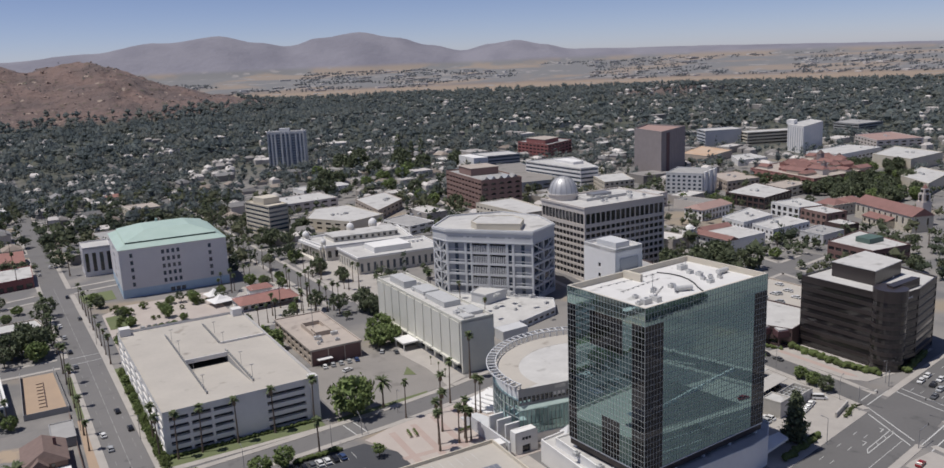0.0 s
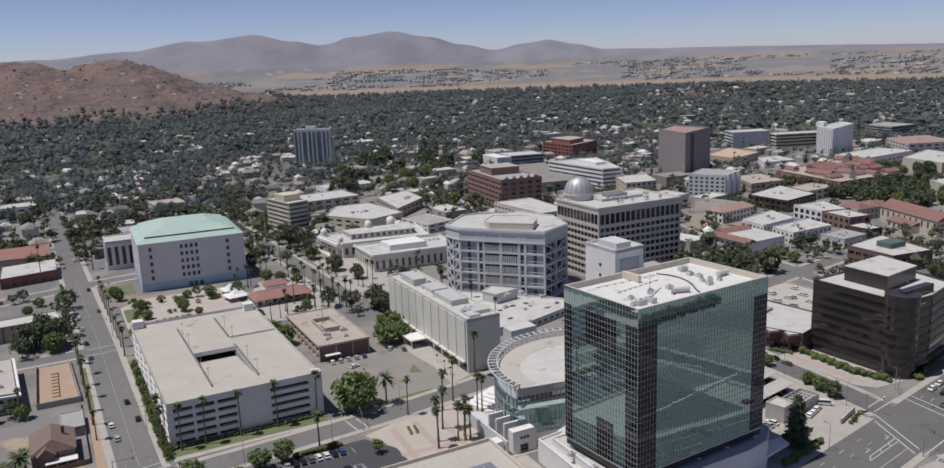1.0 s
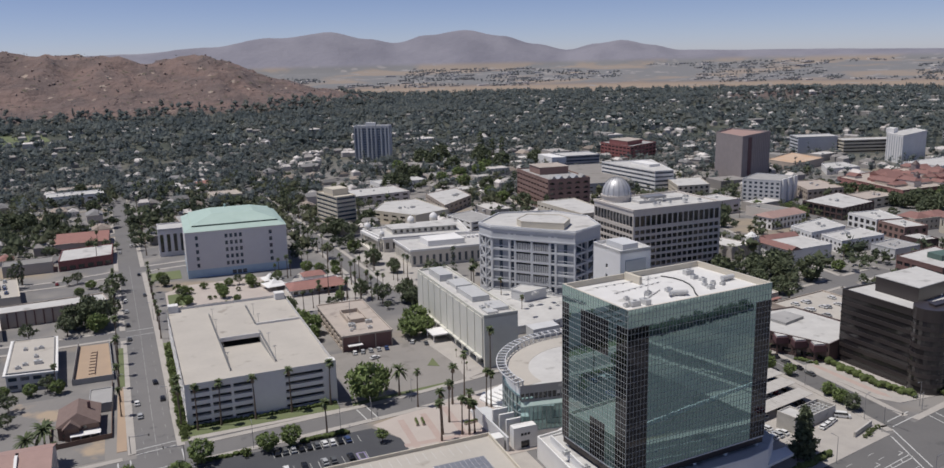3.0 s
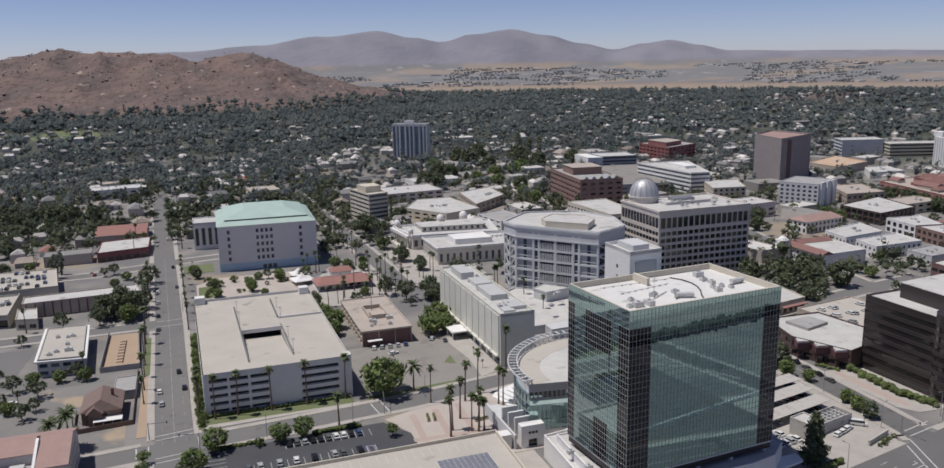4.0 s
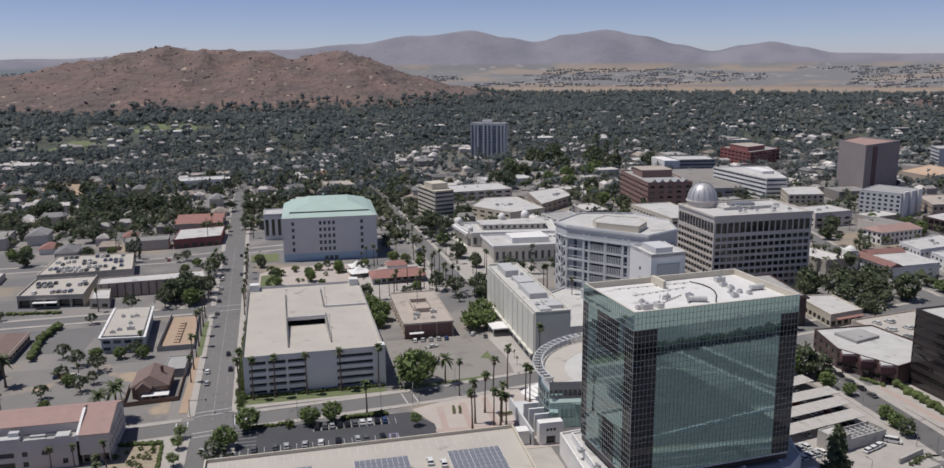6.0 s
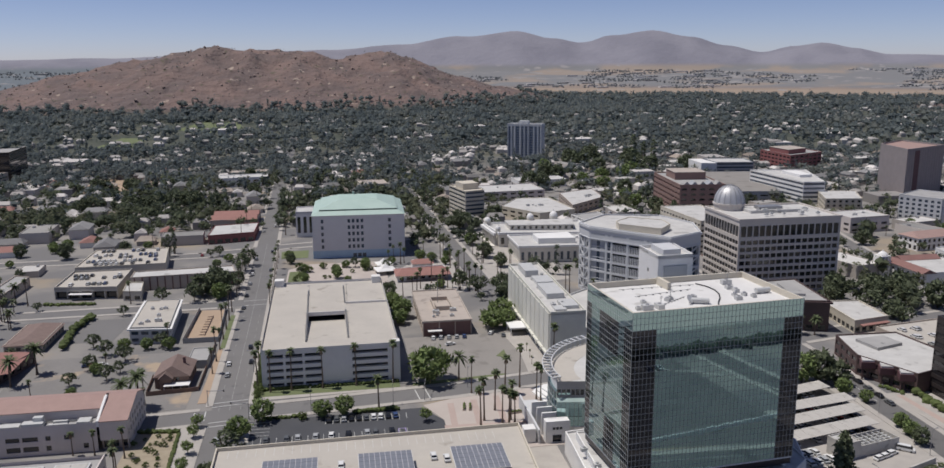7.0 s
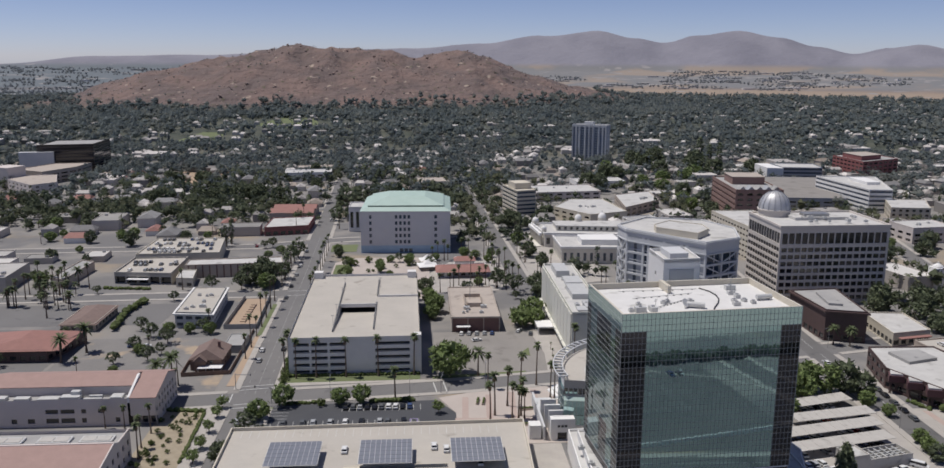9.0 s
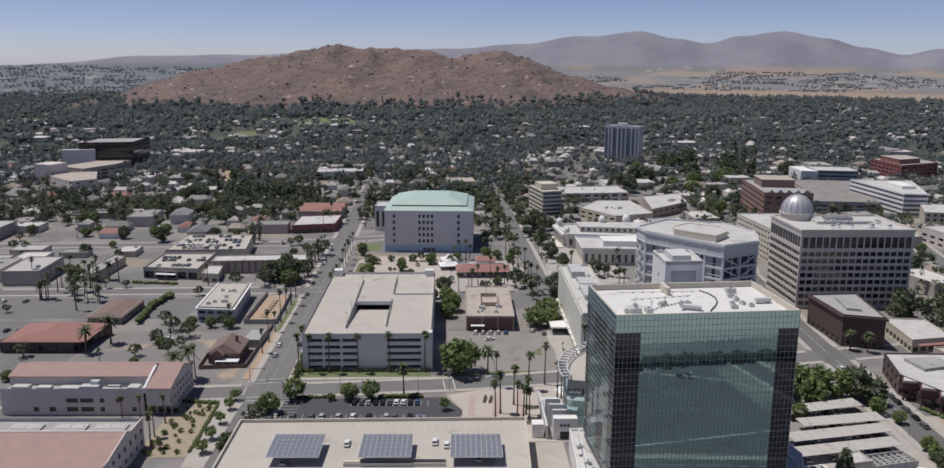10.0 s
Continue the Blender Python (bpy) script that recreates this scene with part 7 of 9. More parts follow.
def tree_model(name, label, height_m, crown_r, crown_h, n, material, seed, clump=0.20, conifer=False, leaves=11, leaf=0.12):
    rng = np.random.default_rng(seed)
    T = thing(name, label, "tree", 600 + seed * 12, -940)
    bm = bmesh.new()
    low = height_m - crown_h
    tube(bm, 0, 0, 0, low + crown_h * 0.5, 0.32 * height_m / 10, 0.12 * height_m / 10, 8)
    for k in range(5):
        a = 2 * math.pi * k / 5 + seed
        r = crown_r * 0.6
        bar(bm, (0, 0, low * 0.7 + 0.3 * k * low / 5), (r * math.cos(a), r * math.sin(a), low + crown_h * (0.35 + 0.05 * k)), 0.12 * height_m / 10)
    if name == "shrub":
        bm.free()
    else:
        part("trunk", bm, M_TRUNK, T)
    cs, ss = [], []
    for i in range(n):
        u, t = rng.uniform(-1, 1), rng.uniform(0, 2 * math.pi)
        rr = rng.uniform(0.55, 1.0) ** 0.6
        s = math.sqrt(1 - u * u)
        z = low + crown_h * (0.5 + 0.5 * u * rr)
        w = crown_r * rr * s * (1 + 0.12 * math.sin(3 * t + seed))
        if conifer:
            h = rng.uniform(0, 1) ** 1.3
            z = low + crown_h * h
            w = crown_r * (1 - h) ** 0.8 * rng.uniform(0.3, 1.0)
        cs.append((w * math.cos(t), w * math.sin(t), z))
        ss.append(crown_r * clump * rng.uniform(0.7, 1.4))
    v, f = leafy(cs, ss, rng, leaves, crown_r * leaf)
    wrap("crown", fast_mesh("crown", v, f, material), material, T)
    return T


def palm_model(height_m, seed, fan=True, skirt=True, label="tall slender fan palm with a shaggy crown"):
    rng = random.Random(seed)
    T = thing("palm_tree", label, "palm tree", 600 + seed * 9, -980)
    bm = bmesh.new()
    n = 6
    prev = None
    lean = rng.uniform(-0.5, 0.5)
    for k in range(n + 1):
        z = height_m * k / n
        r = 0.36 - 0.18 * k / n if k else 0.5
        x = lean * (k / n) ** 2
        cur = [bm.verts.new((x + r * math.cos(2 * math.pi * i / 8), r * math.sin(2 * math.pi * i / 8), z)) for i in range(8)]
        if prev:
            for i in range(8):
                bm.faces.new((prev[i], prev[(i + 1) % 8], cur[(i + 1) % 8], cur[i]))
        prev = cur
    bm.faces.new(prev)
    part("trunk", bm, M_TRUNK, T)
    bm = bmesh.new()
    count, length = (30, 2.1) if fan else (38, 3.6)
    for i in range(count):
        t = 2.4 * i + rng.uniform(-0.2, 0.2)
        e = radians(rng.uniform(-35, 75))
        w = (0.75 if fan else 0.55)
        pts = []
        for k in range(4):
            u = k / 3
            out = length * u * math.cos(e * (1 - 0.3 * u))
            up = length * u * math.sin(e) - (0.9 if fan else 1.7) * u * u
            pts.append((out, up, w * math.sin(math.pi * min(0.95, 0.15 + 0.8 * u)) * 0.7))
        rows = []
        for out, up, ww in pts:
            c, s = math.cos(t), math.sin(t)
            rows.append([bm.verts.new((lean + out * c - q * ww * s, out * s + q * ww * c, height_m + up - 0.25 * abs(q) * ww)) for q in (-1, 0, 1)])
        for a, b in zip(rows, rows[1:]):
            for j in range(2):
                bm.faces.new((a[j], a[j + 1], b[j + 1], b[j]))
    part("fronds", bm, M_PALM, T)
    if fan and skirt:
        bm = bmesh.new()
        for i in range(18):
            t = 2 * math.pi * i / 18
            c, s = math.cos(t), math.sin(t)
            v = [bm.verts.new(p) for p in ((lean + 0.25 * c - 0.2 * s, 0.25 * s + 0.2 * c, height_m - 0.1), (lean + 0.25 * c + 0.2 * s, 0.25 * s - 0.2 * c, height_m - 0.1),
                                           (lean * 0.9 + 0.7 * c + 0.22 * s, 0.7 * s - 0.22 * c, height_m - 1.9 - 0.3 * (i % 3)), (lean * 0.9 + 0.7 * c - 0.22 * s, 0.7 * s + 0.22 * c, height_m - 1.9 - 0.3 * (i % 3)))]
            bm.faces.new(v)
        part("dry_skirt", bm, M_PALMDEAD, T)
    return T


TREES = [tree_model("broadleaf_tree", "broad leafy green street tree", 9, 4.0, 7.6, 80, M_LEAF, 1, 0.20, False, 14, 0.11), tree_model("broadleaf_tree", "broad leafy green street tree", 8, 4.2, 6.6, 80, M_LEAF, 2, 0.20, False, 14, 0.11),
         tree_model("broadleaf_tree", "dense dark green leafy tree", 11, 5.0, 9.8, 90, M_LEAF_DARK, 3, 0.20, False, 13, 0.11), tree_model("broadleaf_tree", "open grey-green tree with thin foliage", 8, 3.8, 5.5, 44, M_LEAF_DARK, 4, 0.13),
         tree_model("shrub", "low rounded green shrub", 1.8, 1.1, 1.6, 26, M_HEDGE, 5, 0.35), tree_model("conifer", "tall dark green conifer tree", 17, 4.6, 15.5, 150, M_LEAF_DARK, 6, 0.2, True),
         tree_model("cypress", "narrow dark columnar cypress", 13, 1.5, 12.5, 60, M_LEAF_DARK, 7, 0.42), tree_model("clipped_tree", "small round clipped street tree", 4.6, 1.9, 2.8, 40, M_LEAF, 8, 0.32)]
FAR_PALMS = [palm_model(18, 5, True, False), palm_model(15, 6, True, False), palm_model(12, 7, True, False)]
PALMS = [palm_model(18, 1), palm_model(15, 2), palm_model(12, 3), palm_model(9, 4, False, False, "stout date palm with a full arching crown")]


def put(model, x, y, scale=1.0, z=0.0):
    if y > 420 and model in PALMS[:3]:
        model = FAR_PALMS[PALMS.index(model)]
    ob = copy_thing(model, pose(x, y, z, 0, 0, RNG.uniform(0, 360)))
    ob.scale = (scale * RNG.uniform(0.92, 1.08), scale * RNG.uniform(0.92, 1.08), scale)
    return ob


# street trees and palms by their places
for x, y, k, s in ((106, 276, 1, 1.75), (100, 372, 0, 1.0), (102, 362, 0, 1.1), (100, 352, 1, 0.9), (150, 352, 1, 1.25), (143, 338, 1, 1.2), (150, 338, 0, 1.0), (146, 395, 3, 1.4), (138, 408, 3, 1.3), (158, 392, 2, 1.1), (160, 384, 2, 0.9),
                   (43, 249.5, 0, 0.95), (64, 249.5, 0, 0.75), (72, 250, 0, 0.85), (36, 238, 1, 0.9), (33.5, 226, 3, 1.0), (100.5, 240, 7, 1.0), (57, 249, 4, 1.5), (30.5, 205, 2, 0.7),
                   (228, 250, 1, 1.35), (236, 255, 0, 1.4), (244, 253, 1, 1.45), (251, 250, 0, 1.35), (258, 250, 2, 1.15), (240, 246, 1, 1.2), (221, 246, 0, 1.2), (263, 246, 2, 0.9), (260, 236, 0, 0.75), (229, 232, 0, 0.7), (264, 228, 0, 0.55), (263, 207, 1, 0.6), (261.5, 200, 1, 0.65), (260.5, 193.5, 2, 0.55),
                   (218, 173, 5, 1.0), (221, 175, 5, 0.7), (300, 360, 3, 1.0), (336, 306, 3, 1.3), (340, 318, 2, 0.9), (334, 328, 3, 1.4), (330, 352, 2, 1.3), (338, 345, 3, 1.6), (346, 338, 3, 1.5), (352, 350, 2, 1.2), (360, 336, 3, 1.4), (366, 348, 2, 1.3), (322, 344, 3, 1.3), (374, 330, 2, 1.3),
                   (10, 420, 2, 1.2), (4, 426, 2, 1.3), (-2, 420, 2, 1.1), (8, 412, 1, 1.1), (-5, 410, 3, 1.2), (15, 432, 3, 1.2), (14, 452, 6, 0.9), (13, 470, 3, 1.4), (16, 484, 3, 1.3), (-38, 520, 6, 1.2), (-36, 528, 6, 1.2), (-40, 515, 6, 1.1),
                   (-24, 338, 1, 0.6), (-14, 336, 0, 0.6), (-8, 338, 3, 0.8), (-20, 322, 3, 0.9), (-30, 330, 3, 0.9), (-38, 342, 3, 0.8), (-28, 308, 1, 0.6), (-22, 300, 3, 0.8), (-35, 296, 3, 0.7),
                   (167, 596, 6, 0.9), (164, 590, 6, 1.0), (168, 584, 2, 1.0), (190, 598, 2, 0.9), (196, 604, 2, 1.1), (163, 575, 2, 1.0), (162, 520, 1, 1.0), (165, 480, 2, 0.9),
                   (40, 498, 1, 0.7), (42, 486, 2, 0.6), (76, 470, 1, 0.55), (62, 470, 4, 2.0), (88, 474, 1, 0.6), (48, 470, 4, 2.2), (54, 462, 4, 2.0), (322, 548, 5, 1.2), (326, 540, 5, 1.0), (334, 548, 5, 0.9), (345, 550, 5, 0.8)):
    put(TREES[k], x, y, s)
for y in (206, 216, 228.5, 240.5, 249):
    put(TREES[7], 21.0 - (y - 228) * 0.01, y, 1.0)
for x, y in ((2, 206), (5, 212), (8, 209), (11, 214), (4, 220), (9, 222), (12, 226), (3, 230), (7, 233), (11, 236), (13, 240), (5, 241), (9, 243), (2, 238), (2, 214), (13, 206), (6, 226)):
    put(TREES[4], x, y, RNG.uniform(0.5, 0.95))
for k in range(22):
    put(TREES[4], 1.5 + RNG.uniform(0, 13), 204 + 1.8 * k + RNG.uniform(-1, 1), RNG.uniform(0.4, 0.9))
for k in range(34):
    put(TREES[4], 39.0 - 0.012 * k + RNG.uniform(-0.6, 0.6), 272 + 3.1 * k, RNG.uniform(0.9, 1.7))
for k in range(7):
    put(TREES[0], 38.6, 292 + 11 * k, RNG.uniform(0.32, 0.5))
for x, y, k, s in ((84.5, 252.5, 2, 1.05), (120.5, 262, 0, 0.8), (133, 259, 1, 1.0), (140, 264.5, 0, 0.95), (121, 237, 1, 1.05), (119, 232.5, 1, 0.95), (126.4, 245, 1, 1.0), (127, 234, 1, 0.9), (130.4, 236, 1, 0.95), (129.2, 233, 2, 1.0), (131.4, 233.6, 2, 0.9),
                   (143.6, 251.6, 1, 0.95), (145, 250.6, 1, 0.9), (158, 281, 0, 1.05), (117.6, 275.6, 3, 1.15), (150.5, 288, 2, 0.3), (151.5, 296, 2, 0.3), (152, 304, 2, 0.3),
                   (44, 276.5, 0, 0.9), (52, 277, 0, 0.92), (64, 277, 0, 0.9), (77, 277.5, 0, 0.93), (91.5, 277.8, 0, 0.95), (38.8, 281, 1, 1.0), (38.7, 292, 1, 1.0), (-1.5, 272, 0, 0.75), (-3, 270, 3, 1.4), (-8, 268, 3, 1.2), (0.5, 262, 1, 0.7),
                   (1.2, 229, 1, 0.7), (-9, 233, 2, 0.7), (-16, 234, 2, 0.65), (1.4, 218, 1, 0.75), (3, 210, 1, 0.8), (-25, 312, 2, 0.6), (-58, 300, 3, 1.2), (-52, 312, 3, 1.3), (-46, 286, 2, 0.6),
                   (281.5, 304, 3, 0.9), (288, 301.5, 3, 0.9), (196, 390, 1, 1.0), (192, 384, 0, 0.95), (204, 372, 1, 0.8), (203, 345, 2, 0.8)):
    put(PALMS[k], x, y, s)
for k in range(16):   # palms along both kerbs of the long street
    yy = 286 + 14.5 * k
    if k not in (0, 8):
        put(PALMS[(k * 7) % 2], 19.0 - (yy - 300) * 0.024, yy, RNG.uniform(0.6, 0.95))
    if yy > 380:
        put(PALMS[(k * 5) % 2], 38.0 - (yy - 300) * 0.024, yy, RNG.uniform(0.6, 0.95))
for k in range(44):   # civic square and mall
    x, y = RNG.uniform(102, 176), RNG.uniform(396, 500)
    if free(x, y, 1.5) and not on_road(x, y, 0.5):
        put(PALMS[RNG.choice((0, 1, 1, 2))], x, y, RNG.uniform(0.6, 0.9))
for k in range(22):
    put(PALMS[RNG.choice((0, 1))], RNG.choice((140.5, 155.0)) - k * 0.35, 500 + 14 * k, RNG.uniform(0.6, 0.95))
for k in range(20):
    put(PALMS[RNG.choice((0, 1))], RNG.choice((4, 34)) - k * 0.3, 560 + 16 * k, RNG.uniform(0.6, 1.0))
for k in range(44):
    x, y = RNG.uniform(-330, 0), RNG.uniform(300, 660)
    if free(x, y, 2) and not on_road(x, y, 1):
        put(PALMS[RNG.choice((0, 1, 2))], x, y, RNG.uniform(0.6, 1.0))
for k in range(30):
    x, y = RNG.uniform(350, 700), RNG.uniform(300, 560)
    if free(x, y, 2) and not on_road(x, y, 1):
        put(PALMS[RNG.choice((1, 2))], x, y, RNG.uniform(0.6, 0.9))
for k in range(30):   # dense row of palms round the far left lot
    put(PALMS[RNG.choice((1, 2, 3))], -98 + RNG.uniform(-22, 14), 378 + RNG.uniform(0, 46), RNG.uniform(0.7, 1.1))


for x, y in ((-87, 696), (-72, 708), (-51, 704), (-5, 760), (-29, 704), (-134, 691), (-17, 880), (-153, 808), (-127, 815), (-100, 700), (-60, 712)):   # big dark trees between the far lots
    for k in range(2):
        put(TREES[2], x + RNG.uniform(-6, 6), y + RNG.uniform(-5, 5), RNG.uniform(1.05, 1.4))
    take(x - 8, x + 8, y - 7, y + 7)
for x, y, k, q in ((342, 900, 2, 2.0), (352, 886, 2, 1.8), (375, 930, 2, 2.1), (408, 880, 2, 2.2), (402, 868, 2, 1.9), (441, 960, 6, 2.6), (446, 905, 6, 2.5), (436, 912, 6, 2.3), (344, 790, 0, 1.6), (357, 840, 2, 1.7), (291, 811, 2, 1.7), (300, 800, 2, 1.6), (259, 754, 2, 1.6), (270, 748, 2, 1.5), (463, 850, 2, 1.7), (306, 880, 0, 1.6),
                   (318, 770, 0, 1.5), (330, 740, 1, 1.6), (338, 700, 2, 1.4), (328, 670, 0, 1.3), (326, 640, 0, 1.3), (333, 610, 2, 1.2), (372, 800, 0, 1.7), (392, 830, 1, 1.8), (420, 850, 2, 1.7)):   # the old park
    put(TREES[k], x, y, q)
for k in range(60):
    x, y = RNG.uniform(-240, 14), RNG.uniform(425, 600)
    if free(x, y, 2.5) and not on_road(x, y, 0.5):
        put(TREES[RNG.choice((0, 1, 2, 3))], x, y, RNG.uniform(0.55, 1.0))
for x, y, k in GROVE:
    put(TREES[RNG.choice((0, 2, 2))], x, y, k)
for k in range(60):   # trees standing about the lots and yards
    x, y = RNG.uniform(-210, 0), RNG.uniform(262, 520)
    if free(x, y, 2.5) and not on_road(x, y, 0.5):
        put(TREES[RNG.choice((0, 1, 3, 3, 3))], x, y, RNG.uniform(0.5, 1.0))
for k in range(60):
    x, y = RNG.uniform(350, 640), RNG.uniform(250, 520)
    if free(x, y, 2.5) and not on_road(x, y, 0.5):
        put(TREES[RNG.choice((0, 1, 2, 2, 3))], x, y, RNG.uniform(0.6, 1.1))


# low houses and shops of the fill
def house_model(seed, w, d, h, rise, m_wall, m_roof, along, label):
    T = thing("house", label, "house", 620 + 24 * seed, -1040)
    solid("wall", [(-w / 2, -d / 2), (w / 2, -d / 2), (w / 2, d / 2), (-w / 2, d / 2)], 0, h, m_wall, T)
    pitched(T, -w / 2, w / 2, -d / 2, d / 2, h, rise, 0.6, m_roof, along, "roof", 2.5)
    return T


M_SHINGLE_GREY = mat("grey_shingles", (0.24, 0.235, 0.235), (0.18, 0.175, 0.175), 0.3, 0.9, random_amount=0.3)
M_SHINGLE_TAN = mat("tan_shingles", (0.32, 0.27, 0.23), (0.25, 0.21, 0.18), 0.3, 0.9, random_amount=0.3)
M_ROOFMIX = mat("mixed_flat_roofing", (0.47, 0.45, 0.43), (0.37, 0.36, 0.34), 0.1, 0.9, random_amount=0.45)
M_WALLMIX = mat("mixed_stucco", (0.50, 0.46, 0.42), (0.44, 0.40, 0.37), 0.1, 0.9, random_amount=0.35)
HOUSES = [house_model(1, 14, 9, 3.2, 2.6, M_WALLMIX, M_SHINGLE_GREY, "x", "small pale house with grey shingle roof"), house_model(2, 11, 12, 3.2, 2.8, M_WALLMIX, M_SHINGLE_TAN, "y", "small pale house with tan shingle roof"),
          house_model(3, 15, 10, 5.6, 2.6, M_WALLMIX, M_SHINGLE_GREY, "x", "two-storey pale house with grey roof"), house_model(4, 13, 10, 3.4, 2.6, M_WHITE, M_REDTILE, "x", "white house with red tiled roof")]


def shop_model(seed, w, d, h):
    T = thing("shop", "low flat-roofed stucco shop building", "shop", 620 + 30 * seed, -1100)
    q = [(-w / 2, -d / 2), (w / 2, -d / 2), (w / 2, d / 2), (-w / 2, d / 2)]
    bm = bmesh.new()
    inn = inset(q, 0.3)
    o0, o1 = [[bm.verts.new((*p, z)) for p in q] for z in (0, h + 0.5)]
    i1, i0 = [[bm.verts.new((*p, z)) for p in inn] for z in (h + 0.5, h - 0.5)]
    for i in range(4):
        j = (i + 1) % 4
        bm.faces.new((o0[i], o0[j], o1[j], o1[i]))
        bm.faces.new((o1[i], o1[j], i1[j], i1[i]))
        bm.faces.new((i1[i], i1[j], i0[j], i0[i]))
    part("wall", bm, M_WALLMIX, T)
    solid("roof", inset(q, 0.31), h - 0.4, h, M_ROOFMIX, T)
    rng = random.Random(seed)
    for _ in range(1):
        bm = bmesh.new()
        x, y = rng.uniform(-w / 2 + 3, w / 2 - 3), rng.uniform(-d / 2 + 3, d / 2 - 3)
        box(bm, x - 1.3, x + 1.3, y - 0.9, y + 0.9, h, h + rng.uniform(0.9, 1.7))
        part("roof_unit", bm, M_METAL, T)
    return T


SHOPS = [shop_model(1, 22, 16, 4.5), shop_model(2, 28, 19, 6.0), shop_model(3, 15, 24, 4.5), shop_model(4, 34, 20, 8.0)]


def spot(x, y, r):
    return free(x, y, r) and not on_road(x, y, r * 0.8 + 3)


for k in range(70):   # gardens behind the garage and round the civic square
    x, y = RNG.uniform(38, 174), RNG.uniform(384, 482)
    if (x > 98 or y < 420) and free(x, y, 2.0) and not on_road(x, y, 1.0):
        if RNG.random() < 0.45 and x > 98:
            put(PALMS[RNG.choice((0, 1))], x, y, RNG.uniform(0.65, 0.95))
        else:
            put(TREES[RNG.choice((0, 1, 2, 3, 3))], x, y, RNG.uniform(0.45, 0.9))
take(36, 176, 380, 500)
placed = 0
for gy in range(0, 23):
    for gx in range(-22, 34):
        x, y = gx * 31 + (gy % 2) * 12 + RNG.uniform(-6, 6), 404 + gy * 27 + RNG.uniform(-5, 5)
        if x < -0.42 * y - 150 or x > 1.05 * y + 60 or placed > 255:
            continue
        shop = (y < 640 and (x > 40 or y < 500 or RNG.random() < 0.35)) or (x > 300 and y < 900 and RNG.random() < 0.8)
        if RNG.random() < (0.10 if shop else 0.5) or not spot(x, y, 10 if shop else 7):
            continue
        m = RNG.choice(SHOPS) if shop else RNG.choice(HOUSES[:3] * 2 + HOUSES)
        ob = copy_thing(m, pose(x, y, 0, 0, 0, RNG.choice((0, 90, 180, 270)) + 4 + (8 if x > 330 else 0)))
        s = RNG.uniform(0.75, 1.05) if shop else RNG.uniform(0.9, 1.3)
        ob.scale = (s, s, s)
        take(x - 9 * s, x + 9 * s, y - 8 * s, y + 8 * s, 0)
        placed += 1


# far roofs between the woods, too many to count
def far_roofs():
    vs, fs = [], []
    rng = np.random.default_rng(4)
    for turn in range(3300):
        d = math.sqrt(rng.uniform(850 ** 2, 2600 ** 2)) if turn % 3 else rng.uniform(600, 1150)
        az = radians(rng.uniform(-42, 78))
        x, y = CX + d * math.sin(az), CY + d * math.cos(az)
        if y < 560 or hill(x, y) > 5 or not free(x, y, 5) or on_road(x, y, 6):
            continue
        big = rng.random() < 0.08
        w, l, h = (rng.uniform(9, 14), rng.uniform(7, 10), rng.uniform(4, 6.5)) if not big else (rng.uniform(22, 46), rng.uniform(16, 26), rng.uniform(5, 9))
        t = rng.choice((0, math.pi / 2)) + rng.uniform(-0.1, 0.1)
        c, s = math.cos(t), math.sin(t)
        z = height(x, y)
        k = len(vs)
        rise = 0.4 if big else 2.4
        for u, v, zz in ((-w, -l, 0), (w, -l, 0), (w, l, 0), (-w, l, 0), (-w, -l, h), (w, -l, h), (w, l, h), (-w, l, h), (-w * 0.7, 0, h + rise), (w * 0.7, 0, h + rise)):
            u, v = u / 2, v / 2
            vs.append((x + u * c - v * s, y + u * s + v * c, z + zz))
        fs += [(k, k + 1, k + 5, k + 4), (k + 1, k + 2, k + 6, k + 5), (k + 2, k + 3, k + 7, k + 6), (k + 3, k, k + 4, k + 7), (k + 4, k + 5, k + 9, k + 8), (k + 6, k + 7, k + 8, k + 9), (k + 5, k + 6, k + 9), (k + 7, k + 4, k + 8)]
    ob = mesh("suburb_houses", vs, fs, M_FARROOF)
    tagged(ob, "pale roofs of countless suburban houses among trees", "houses", "", "stuff")


